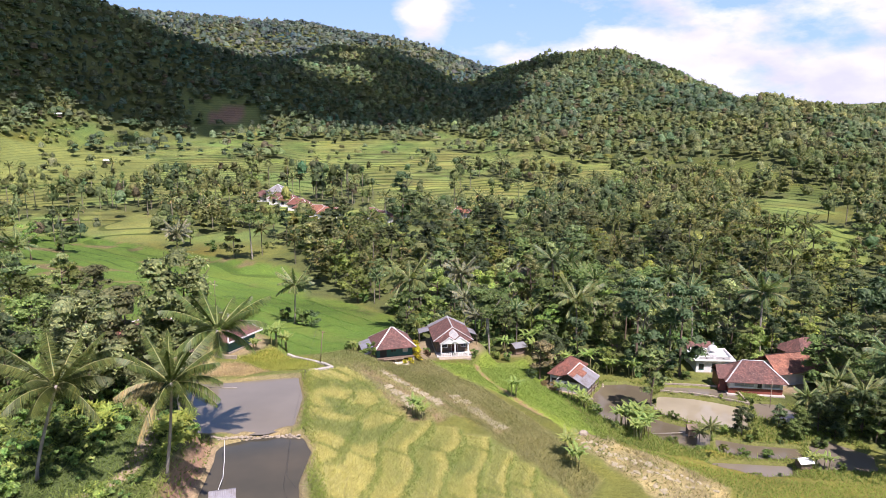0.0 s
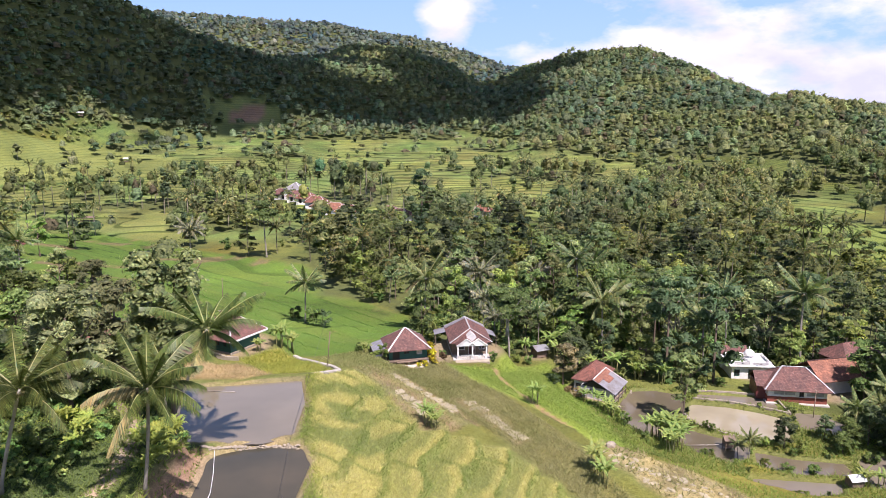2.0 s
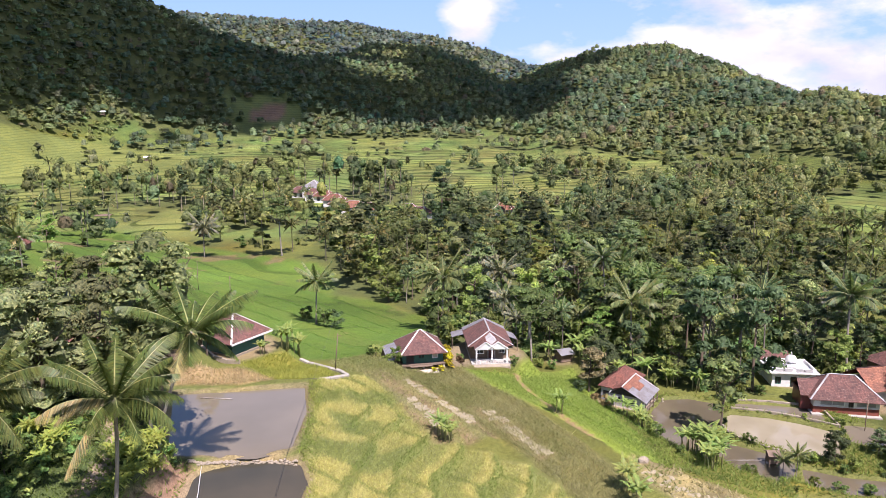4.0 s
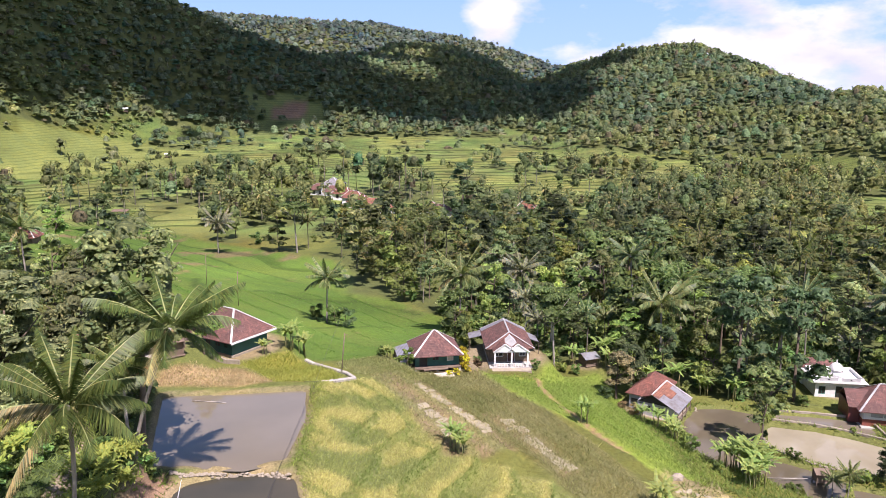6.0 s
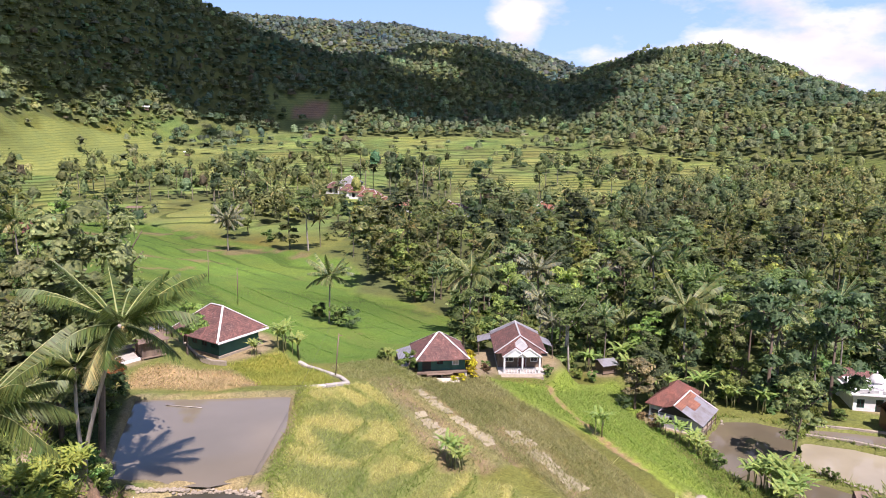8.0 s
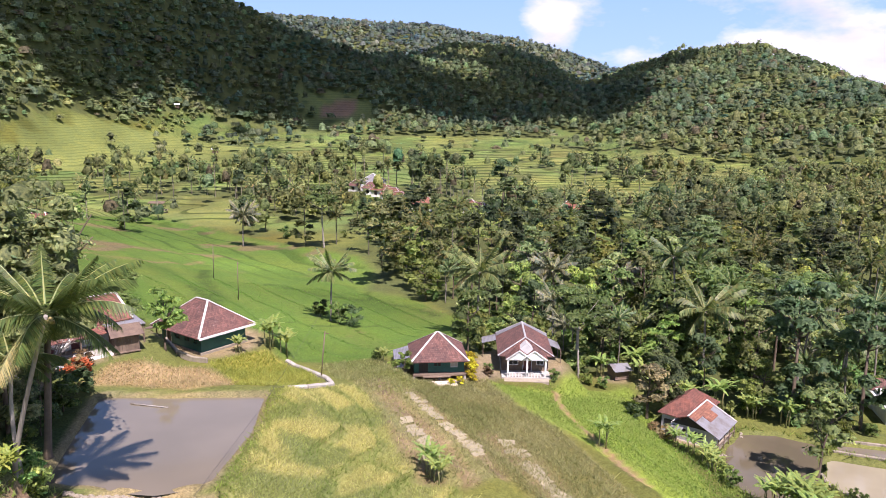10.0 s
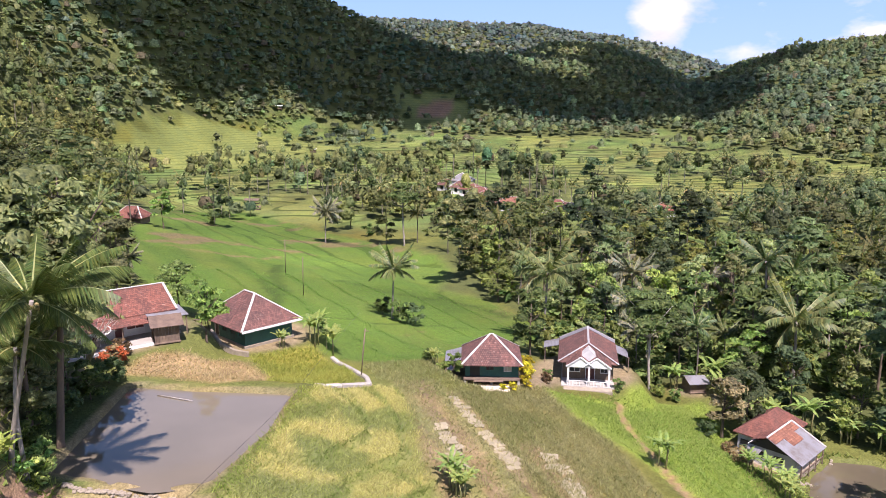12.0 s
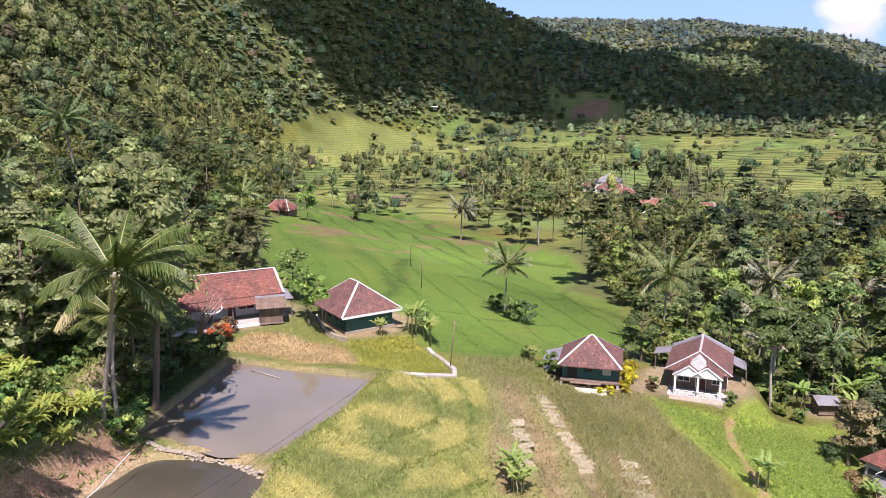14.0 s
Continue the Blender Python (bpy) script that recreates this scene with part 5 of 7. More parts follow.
def long_house():
    o = thing("house", pose(-58.2, 83.8, 1.7, rz=68), "long red-tiled house with white front and terrace", "house")
    part("plinth", box(12.6, 7.4, 0.5, z=-0.25, bevel=0.04), CONCRETE, o)
    wall_box(o, 12.0, 5.6, 2.6, WHITE, 0.25, y=0.6, openings=((-4.6, -3.4, 0.7, 1.9), (-2.2, -1.2, 0.0, 2.1), (0.2, 1.2, 0.0, 2.1), (1.4, 3.2, 0.6, 1.9)))
    fill(o, "window", -4.6, -3.4, 0.95, 2.15, -2.13, WHITE, DARK)
    fill(o, "door", -2.2, -1.2, 0.25, 2.35, -2.13, WHITE, MAROON)
    fill(o, "door", 0.2, 1.2, 0.25, 2.35, -2.13, WHITE, MAROON)
    fill(o, "window", 1.4, 3.2, 0.85, 2.15, -2.13, WHITE, MAROON)
    bm = bmesh.new()
    slab([(-6.6, -3.3, 2.55), (6.2, -3.3, 2.55), (6.2, 0.4, 4.6), (-6.6, 0.4, 4.6)], 0.1, bm)
    slab([(6.2, 4.2, 2.4), (-6.6, 4.2, 2.4), (-6.6, 0.4, 4.6), (6.2, 0.4, 4.6)], 0.1, bm)
    roof = part("roof", bm, TILE_RED, o)
    beam("ridge_cap", (-6.6, 0.4, 4.62), (6.2, 0.4, 4.62), 0.25, 0.08, CAP, roof, 0.03)
    beam("bargeboard", (6.2, -3.3, 2.55), (6.2, 0.4, 4.6), 0.25, 0.06, CAP, roof, 0.03)
    beam("bargeboard", (6.2, 4.2, 2.4), (6.2, 0.4, 4.6), 0.25, 0.06, CAP, roof, 0.03)
    part("porch_roof", slab([(-6.6, -4.6, 1.95), (3.4, -4.6, 1.95), (3.4, -3.2, 2.5), (-6.6, -3.2, 2.5)], 0.07), TILE_RED, o)
    part("side_roof", slab([(3.0, -4.6, 2.2), (6.9, -4.6, 2.1), (6.9, -1.8, 2.6), (3.0, -1.8, 2.9)], 0.05), IRON, o, "grey weathered sheet awning")
    posts(o, [(-5.8, -4.3), (-2.6, -4.3), (0.4, -4.3), (3.2, -4.3), (6.7, -4.4)], 0.0, 2.1, WOOD, 0.06)
    part("terrace", box(9.5, 2.6, 0.35, -1.5, -4.6, -0.2, 0.04), CONCRETE, o)
    part("terrace_edge", box(9.5, 0.25, 0.5, -1.5, -5.95, -0.25, 0.04), WHITE, o)
    tri = bmesh.new()
    q = [tri.verts.new(p) for p in ((5.9, -2.0, 2.85), (5.9, 3.2, 2.85), (5.9, 0.4, 4.4), (5.75, -2.0, 2.85), (5.75, 3.2, 2.85), (5.75, 0.4, 4.4))]
    for fc in ((0, 1, 2), (5, 4, 3), (0, 3, 4, 1), (1, 4, 5, 2), (2, 5, 3, 0)):
        tri.faces.new([q[i] for i in fc])
    part("gable", tri, GREY_WALL, o)
    return o


def pond_house():
    o = thing("house", pose(4.0, 119.5, -13.2, rz=70), "grey-walled house by the pond with patched red roof", "house")
    part("plinth", box(6.2, 6.4, 0.9, -0.4, -0.2, -0.75, 0.05), STONE, o)
    wall_box(o, 5.6, 5.2, 1.9, GREY_WALL, 0.15, -0.4, -0.4, openings=((-2.2, -1.2, 0.7, 1.5), (0.4, 1.4, 0.7, 1.5)))
    fill(o, "window", -2.6, -1.6, 0.85, 1.65, -2.93, WHITE, DARK)
    fill(o, "window", 0.0, 1.0, 0.85, 1.65, -2.93, WHITE, DARK)
    # closed near-black wedge: the shade under the gable put in as colour
    side = bmesh.new()
    q = [side.verts.new(p) for p in ((-3.2, -3.0, 2.0), (-3.2, 2.2, 2.0), (-3.2, 0, 3.3), (-3.05, -3.0, 2.0), (-3.05, 2.2, 2.0), (-3.05, 0, 3.3))]
    for fc in ((0, 1, 2), (5, 4, 3), (0, 3, 4, 1), (1, 4, 5, 2), (2, 5, 3, 0)):
        side.faces.new([q[i] for i in fc])
    part("gable", side, DARK, o, "gable filled near-black for the shade inside")
    part("window", box(0.06, 1.0, 0.7, -3.22, -1.2, 0.9), DARK, o)
    part("window", box(0.06, 0.9, 0.7, -3.22, 0.8, 0.9), DARK, o)
    main = hip_roof(o, 8.2, 5.0, 2.4, 4.5, 2.6, TILE_RED, None)
    main.location = (1.9, 1.9, 0)
    part("back_wall", box(6.6, 2.0, 2.35, 1.4, 2.9, 0.0), GREY_WALL, o)
    part("window_band", box(0.06, 1.3, 0.6, -1.94, 2.9, 1.1), DARK, o)
    front = part("front_roof", slab([(-3.8, -3.8, 1.72), (2.7, -3.8, 1.72), (2.7, 0, 3.55), (-3.8, 0, 3.55)], 0.06), IRON, o, "bare grey iron sheet roof")
    part("back_slope", slab([(2.7, 1.6, 2.9), (-3.8, 1.6, 2.9), (-3.8, 0, 3.55), (2.7, 0, 3.55)], 0.06), TILE_RED, o)
    part("tile_patch", slab([(-3.75, -0.95, 3.13), (2.4, -0.95, 3.13), (2.4, -0.02, 3.58), (-3.75, -0.02, 3.58)], 0.04), TILE_ORANGE, o)
    part("tile_patch", slab([(-1.6, -2.0, 2.63), (1.0, -2.0, 2.63), (1.0, -0.9, 3.16), (-1.6, -0.9, 3.16)], 0.04), TILE_ORANGE, o)
    beam("ridge_cap", (-3.8, 0, 3.58), (2.7, 0, 3.58), 0.2, 0.06, CAP, front, 0.03)
    beam("bargeboard", (2.72, -3.8, 1.72), (2.72, 0, 3.55), 0.16, 0.06, CAP, front, 0.03)
    posts(o, [(-3.4, -3.6), (-1.2, -3.6), (0.6, -3.6), (2.5, -3.6)], -0.7, 2.5, WOOD, 0.06)
    part("porch_rail", box(6.0, 0.08, 0.1, -0.5, -3.6, 0.6), WOOD, o)
    part("side_roof", slab([(-5.2, 0.6, 1.3), (-3.3, 0.6, 1.8), (-3.3, 2.4, 1.8), (-5.2, 2.4, 1.3)], 0.05), IRON, o, "pale sheet awning")
    posts(o, [(-5.0, 0.8), (-5.0, 2.2)], -0.5, 1.85, WOOD, 0.06)
    return o


def white_front_house():
    o = thing("house", pose(34.9, 123.9, -13.25, rz=2), "house with brown hip roof, white and red walls", "house")
    part("plinth", box(9.6, 7.0, 0.4, 0, -0.2, -0.25, 0.04), CONCRETE, o)
    part("base_wall", box(9.02, 6.02, 1.0, 0, 0, 0.1), RED_WALL, o, "red-painted lower wall")
    wall_box(o, 9.0, 6.0, 1.5, WHITE, 1.1, openings=((-3.6, -0.2, 0.2, 1.2), (0.3, 1.0, 0.1, 1.3), (1.4, 4.1, 0.2, 1.2)))
    fill(o, "window", -3.6, -0.2, 1.3, 2.3, -2.93, WHITE, GREY_WALL)
    fill(o, "window", 0.3, 1.0, 1.2, 2.4, -2.93, DARK, DARK)
    fill(o, "window", 1.4, 4.1, 1.3, 2.3, -2.93, WHITE, GREY_WALL)
    hip_roof(o, 10.4, 7.6, 2.4, 5.2, 3.6, TILE_BROWN, GREY_WALL)
    bm = bmesh.new()
    slab([(-6.2, -2.4, 2.5), (-4.2, -2.4, 2.5), (-2.2, 0.2, 4.2), (-6.2, 0.2, 4.2)], 0.1, bm)
    slab([(-4.2, 3.0, 2.4), (-6.2, 3.0, 2.4), (-6.2, 0.2, 4.2), (-2.2, 0.2, 4.2)], 0.1, bm)
    part("wing_roof", bm, TILE_BROWN, o)
    wall_box(o, 1.4, 4.4, 2.5, MAROON, 0.1, x=-5.25, y=0.3)
    return o


def orange_house():
    o = thing("house", pose(42.2, 129.2, -13.0, rz=24), "white-walled house with weathered orange tiled roof", "house")
    wall_box(o, 8.0, 6.0, 2.6, WHITE, 0.0, openings=((1.5, 2.9, 0.8, 1.9),))
    fill(o, "window", 1.5, 2.9, 0.8, 1.9, -2.93, WHITE, DARK)
    bm = bmesh.new()
    slab([(-4.8, -3.8, 2.5), (4.6, -3.8, 2.5), (4.6, 0, 4.9), (-4.8, 0, 4.9)], 0.1, bm)
    slab([(4.6, 3.8, 2.5), (-4.8, 3.8, 2.5), (-4.8, 0, 4.9), (4.6, 0, 4.9)], 0.1, bm)
    roof = part("roof", bm, TILE_ORANGE, o)
    beam("ridge_cap", (-4.8, 0, 4.92), (4.6, 0, 4.92), 0.22, 0.08, TILE_BROWN, roof, 0.03)
    beam("bargeboard", (4.6, -3.8, 2.5), (4.6, 0, 4.9), 0.22, 0.06, WHITE, roof, 0.03)
    return o


def brown_house():
    o = thing("house", pose(48.5, 138.5, -12.6, rz=30), "weathered house with sagging dark brown tiled roof", "house")
    wall_box(o, 8.4, 6.0, 2.6, WOOD, 0.0)
    hip_roof(o, 10.0, 7.6, 2.4, 4.9, 4.6, TILE_BROWN, None)
    return o


def mosque():
    o = thing("mosque", pose(29.9, 133.8, -13.4, rz=6), "small white mosque with flat parapet roof and dome", "mosque")
    wall_box(o, 8.4, 6.4, 3.1, WHITE, 0.0, openings=((-3.6, -2.4, 0.6, 2.2), (-0.6, 0.6, 0.0, 2.3), (2.2, 3.4, 0.6, 2.2)))
    fill(o, "window", -3.6, -2.4, 0.6, 2.2, -3.13, TEAL, DARK)
    fill(o, "door", -0.6, 0.6, 0.0, 2.3, -3.13, TEAL, DARK)
    fill(o, "window", 2.2, 3.4, 0.6, 2.2, -3.13, TEAL, DARK)
    part("flat_roof", box(9.6, 7.6, 0.22, 0, -0.2, 3.1, 0.03), WHITE, o)
    for x, y, w, d in ((0, -3.3, 8.4, 0.18), (0, 3.0, 8.4, 0.18), (-4.1, -0.15, 0.18, 6.1), (4.1, -0.15, 0.18, 6.1)):
        part("parapet", box(w, d, 0.7, x, y, 3.32, 0.02), WHITE, o)
    for x in (-2.0, 1.9):
        m = part("parapet_panel", box(3.2, 0.06, 0.6, x, -3.42, 3.45), GREY_WALL, o)
        tri = bmesh.new()
        v = [tri.verts.new(p) for p in ((x - 0.22, -3.46, 3.58), (x + 0.22, -3.46, 3.58), (x, -3.46, 3.92))]
        tri.faces.new(v)
        part("emblem", bmesh.ops.solidify(tri, geom=tri.faces[:], thickness=0.02) and tri, DARK, m)
    part("drum", tube([(0.2, -0.4, 3.3), (0.2, -0.4, 4.6)], [1.25, 1.15], 20), WHITE, o)
    prof = [(0.2, -0.4, 4.6 + 1.5 * math.sin(k * math.pi / 18)) for k in range(10)]
    part("dome", tube(prof, [1.15 * (1.06 * math.cos(k * math.pi / 18) + 0.02) for k in range(10)], 20), WHITE, o)
    part("finial", tube([(0.2, -0.4, 6.05), (0.2, -0.4, 6.35), (0.2, -0.4, 6.8)], [0.12, 0.14, 0.02], 8), WHITE, o)
    part("back_roof", slab([(-4.6, 3.2, 3.6), (1.6, 3.2, 3.6), (1.6, 6.0, 4.8), (-4.6, 6.0, 4.8)], 0.1), TILE_BROWN, o)
    part("back_wall", box(6.0, 2.6, 3.6, -1.5, 4.6, 0), WHITE, o)
    o.scale = (0.8, 0.8, 0.78)
    return o


green_house(), gable_house(), teal_house(), long_house(), pond_house(), white_front_house(), orange_house(), brown_house(), mosque()


# ---- standing rice and grass: thin blades on the fields, too many to count ----
def blades(name, label, poly, cell, tall, wide, colours, seed, per=3, keep=1.0, drop=0.9):
    rng = np.random.default_rng(seed)
    px, py = [p[0] for p in poly], [p[1] for p in poly]
    gx, gy = np.meshgrid(np.arange(min(px), max(px), cell), np.arange(min(py), max(py), cell))
    x, y = gx.ravel() + rng.uniform(-0.5, 0.5, gx.size) * cell, gy.ravel() + rng.uniform(-0.5, 0.5, gx.size) * cell
    k = (outside(x, y, poly) < 0.3 * rng.uniform(-1, 1, x.size)) & (rng.uniform(size=x.size) < keep)
    for level, pond in PONDS.values():
        k &= outside(x, y, pond) > 0.5
    k &= near_line(x, y, FURROW) > 0.5
    x, y = x[k], y[k]
    z, n = land(x, y), len(x)
    mix = ripe_green(x, y) + rng.normal(0, 0.12, n) if name == "ripe_rice" else 0.5 + 0.7 * fbm(x / 6, y / 9, seed) + rng.normal(0, 0.16, n)
    mix = np.clip(mix, 0, 1)[:, None]
    col = np.array(colours[0]) * (1 - mix) + np.array(colours[1]) * mix
    if name == "ripe_rice":
        lip = (bund(x, y) * 0.8)[:, None]
        col = col + (np.array((0.13, 0.185, 0.045)) - col) * lip
    col = col * rng.uniform(0.85, 1.15, (n, 1))
    a = rng.uniform(0, math.pi, (n, per)) + np.arange(per) * math.pi / per
    h = tall * rng.uniform(0.7, 1.25, (n, per))
    w = wide * rng.uniform(0.7, 1.3, (n, per))
    ca, sa = np.cos(a), np.sin(a)
    bx, by = x[:, None] + rng.normal(0, 0.1, (n, per)), y[:, None] + rng.normal(0, 0.1, (n, per))
    lx, ly = rng.normal(0, drop * tall, (n, per)), rng.normal(0, drop * tall, (n, per))
    zz = z[:, None] - 0.08
    v = np.stack([np.stack([bx - ca * w * 0.5, by - sa * w * 0.5, zz + 0 * h], -1), np.stack([bx + ca * w * 0.5, by + sa * w * 0.5, zz + 0 * h], -1),
                  np.stack([bx + lx + ca * w * 0.4, by + ly + sa * w * 0.4, zz + h], -1), np.stack([bx + lx - ca * w * 0.5, by + ly - sa * w * 0.5, zz + h * 0.92], -1)], 2)
    v = v[:, :, :3]
    f = np.arange(3 * n * per).reshape(-1, 3)
    t = np.clip(np.repeat(col, per, 0) * rng.uniform(0.8, 1.2, (n * per, 1)), 0.01, 0.8)
    return tagged(new(name, mesh_of(name, v.reshape(-1, 3), f, RICE, t)), label, "crop", kind="stuff")


blades("ripe_rice", "ripening golden-green rice on curved terraces", RIPE, 0.165, 0.3, 0.075, ((0.45, 0.415, 0.17), (0.255, 0.285, 0.1)), 11)
blades("green_rice", "bright light-green young rice beside the houses", RICE_GREEN, 0.16, 0.26, 0.065, ((0.26, 0.31, 0.09), (0.235, 0.29, 0.08)), 12)
blades("yellow_rice", "yellow-green ripening rice plot by the channel", RICE_YELLOW, 0.2, 0.42, 0.1, ((0.33, 0.30, 0.075), (0.24, 0.26, 0.06)), 13)
blades("bank_grass", "tall dry olive grass on the terrace bank", BANK, 0.22, 0.38, 0.09, ((0.26, 0.235, 0.12), (0.19, 0.19, 0.075)), 14)
blades("stubble_grass", "dry stubble and weeds on a harvested strip", STUBBLE, 0.3, 0.3, 0.13, ((0.33, 0.27, 0.15), (0.21, 0.21, 0.09)), 15, keep=0.7)
blades("stubble_grass", "dry stubble on the lower harvested strip", STUBBLE_LOW, 0.45, 0.3, 0.16, ((0.36, 0.28, 0.16), (0.22, 0.2, 0.1)), 25, keep=0.6)
blades("straw_weeds", "weeds among straw on the field edge", STRAW, 0.5, 0.4, 0.25, ((0.36, 0.29, 0.17), (0.2, 0.21, 0.08)), 16, keep=0.6)
blades("brown_stubble", "straw stubble on the harvested brown plot", BROWN, 0.3, 0.28, 0.13, ((0.38, 0.29, 0.17), (0.24, 0.19, 0.11)), 17)
NEAR_GREEN = ((-46.0, 104.0), (-42.5, 99.5), (-37.0, 106.0), (-33.0, 122.0), (-31.0, 140.0), (-39.0, 156.0), (-54.0, 167.0), (-70.0, 160.0), (-90.0, 135.0), (-84.0, 112.0), (-66.0, 102.0))
blades("green_rice", "even bright-green rice filling the large field", NEAR_GREEN, 0.3, 0.16, 0.1, ((0.115, 0.185, 0.036), (0.125, 0.195, 0.04)), 21, per=2)
WEEDS = ((-38.0, 100.5), (-33.0, 95.6), (-28.6, 94.6), (-25.4, 99.0), (-25.6, 108.6), (-33.4, 111.0), (-37.0, 106.0))
blades("weeds", "pale weeds and stubble before the green house", WEEDS, 0.3, 0.3, 0.14, ((0.31, 0.28, 0.14), (0.2, 0.22, 0.085)), 22)
SIDE = ((8.0, 91.0), (20.0, 89.0), (34.0, 90.5), (48.0, 94.0), (60.0, 92.0), (60.0, 74.0), (25.0, 70.0), (22.5, 82.0), (16.0, 88.0))
blades("bank_grass", "fresh green grass on the bank below the ponds", SIDE, 0.36, 0.32, 0.14, ((0.20, 0.25, 0.055), (0.15, 0.19, 0.05)), 18)
FLANK = ((-20.0, 114.0), (-8.0, 105.5), (0.0, 99.5), (7.5, 92.5), (8.4, 101.0), (7.6, 110.0), (3.5, 113.0), (-1.0, 117.5), (-4.0, 126.0))
blades("bank_grass", "green grass on the slope above the pond house", FLANK, 0.32, 0.28, 0.15, ((0.19, 0.26, 0.05), (0.15, 0.2, 0.045)), 19)
LOW_DIKES = ((7.0, 90.5), (46.0, 92.5), (47.0, 112.0), (34.0, 121.0), (18.0, 124.0), (8.0, 124.0), (5.0, 112.0))
blades("dike_grass", "rank green grass on the dikes between lower ponds", LOW_DIKES, 0.42, 0.55, 0.16, ((0.2, 0.255, 0.065), (0.13, 0.18, 0.05)), 26)
RIM = ((-28.2, 70.0), (-31.0, 77.0), (-33.3, 82.8), (-32.0, 85.0), (-26.8, 70.0), (-25.4, 66.4), (-20.5, 56.0), (-16.0, 46.0), (-17.2, 46.0), (-24.8, 61.0), (-27.0, 66.5))
blades("pond_reeds", "lush green grass along the pond edge", RIM, 0.24, 0.28, 0.1, ((0.26, 0.29, 0.06), (0.17, 0.23, 0.05)), 20)

# low growth under the trees of the grove
rng = np.random.default_rng(66)
ux, uy = scattered(rng, lambda x, y: woods(x, y) * np.where(np.hypot(x, y) < 165, 0.7, 0.06), -34, 86, 45, 260, 3.4)
uz = land(ux, uy)
low_v, low_f, low_t = crown(np.random.default_rng(3), 2.4, 3.2, 5, 8, 0.6, (0.125, 0.17, 0.055), 0.8, 0.1)
under = []
for x, y, z in zip(ux, uy, uz):
    s = rng.uniform(0.6, 1.7)
    under.append((turned(low_v * s, rng.uniform(0, 6.28)) + np.array((x, y, z)), low_f, np.clip(low_t * rng.uniform(0.6, 1.4) * np.array((rng.uniform(0.8, 1.3), 1, 1)), 0.004, 0.7)))
v, f, t = joined(under)
tagged(new("undergrowth", mesh_of("undergrowth", v, f, LEAF, t)), "tangled green undergrowth beneath the valley trees", "undergrowth", kind="stuff")

# ---- palms, trees and bushes that stand alone ----


def near_palm(seed, x, y, head, label, length=5.6):
    """A palm whose head hangs over that spot at that height."""
    a = math.atan2(head[1] - y, head[0] - x)
    bend = math.hypot(head[0] - x, head[1] - y)
    pat = palm_pattern(seed, head[2] - float(land(x, y)), 25, length, 84, (0.085, 0.106, 0.028), bend, 0.08)
    return plant("coconut_palm", pat, x, y, label, "palm tree", "coconut palms by the ponds", 1.0, a)


near_palm(250, -37.2, 60.8, (-33.0, 60.5, 14.0), "tall leaning coconut palm on the pond bank")
near_palm(251, -33.4, 50.2, (-31.5, 48.9, 13.1), "coconut palm with arching fronds beside the dark pond", 5.2)
near_palm(252, -44.5, 47.8, (-40.9, 47.0, 13.0), "leaning coconut palm above the footpath")
near_palm(253, -38.6, 62.6, (-39.6, 63.4, 9.5), "low coconut palm with dark stout trunk on the bank", 3.6)
plant("coconut_palm", PALMS[2], -52.0, 129.8, "lone coconut palm at the edge of the green rice", "palm tree", "", 1.0, 0.4)
plant("palm_tree", PALMS[2], -30.4, 139.6, "tall coconut palm behind the houses", "palm tree", "valley palms", 1.35, 1.0)
plant("palm_tree", PALMS[0], 22.6, 133.5, "coconut palm beside the white mosque", "palm tree", "valley palms", 0.95, 2.0)
plant("palm_tree", PALMS[1], 17.2, 139.0, "coconut palm beside the white mosque", "palm tree", "valley palms", 1.0, 2.6)
for x, y, s in ((43.5, 112.0, 0.6), (46.5, 115.5, 0.75), (50.5, 121.0, 0.9), (22.4, 101.6, 0.34), (56.0, 118.0, 0.8), (48.0, 110.0, 0.8), (39.6, 108.8, 0.62), (23.4, 99.6, 0.4)):
    plant("palm_tree", PALMS[2], x, y, "low spreading coconut palm beside the ponds", "palm tree", "pond palms", s, x)

FINE = [tree_pattern(400, 15.0, 9.5, 46, 84, 0.24, (0.25, 0.27, 0.135), flat=0.7, low=0.15, r0=0.3, folded=True), tree_pattern(401, 9.0, 7.0, 30, 60, 0.27, (0.16, 0.205, 0.07), flat=0.65, low=0.25, folded=True),
        tree_pattern(402, 7.5, 5.0, 22, 56, 0.25, (0.18, 0.145, 0.09), flat=0.7, low=0.3, folded=True), tree_pattern(403, 6.5, 4.0, 22, 54, 0.27, (0.16, 0.22, 0.06), flat=0.7, low=0.3, r0=0.14, folded=True),
        tree_pattern(404, 12.0, 8.0, 20, 54, 0.3, (0.13, 0.175, 0.065), PALE_BARK, flat=0.35, low=0.75, r0=0.2, fork=0.6), tree_pattern(405, 10.0, 6.5, 30, 60, 0.3, (0.10, 0.13, 0.065), flat=0.7, low=0.2, folded=True)]
TALL = tree_pattern(406, 19.5, 8.5, 60, 84, 0.26, (0.2, 0.225, 0.1), BARK, flat=0.75, low=0.45, r0=0.28, folded=True)
plant("tree", TALL, -41.0, 66.6, "very tall dense tree standing on the pond bank", "tree", "", 1.0, 0.6)
plant("tree", FINE[0], -45.6, 67.4, "large pale-leaved fruit tree on the pond bank", "tree", "bank trees", 0.75)
plant("tree", FINE[0], -51.5, 72.0, "large pale-leaved fruit tree beside the long house", "tree", "bank trees", 0.85, 1.0)
plant("tree", FINE[3], -137.0, 161.4, "lone leafy tree at the edge of the rice", "tree", "", 1.5, 1.0)
plant("palm_tree", GREY_PALM, -121.0, 206.0, "greyish sugar palm clump at the field edge", "palm tree", "valley palms", 1.3, 1.0)
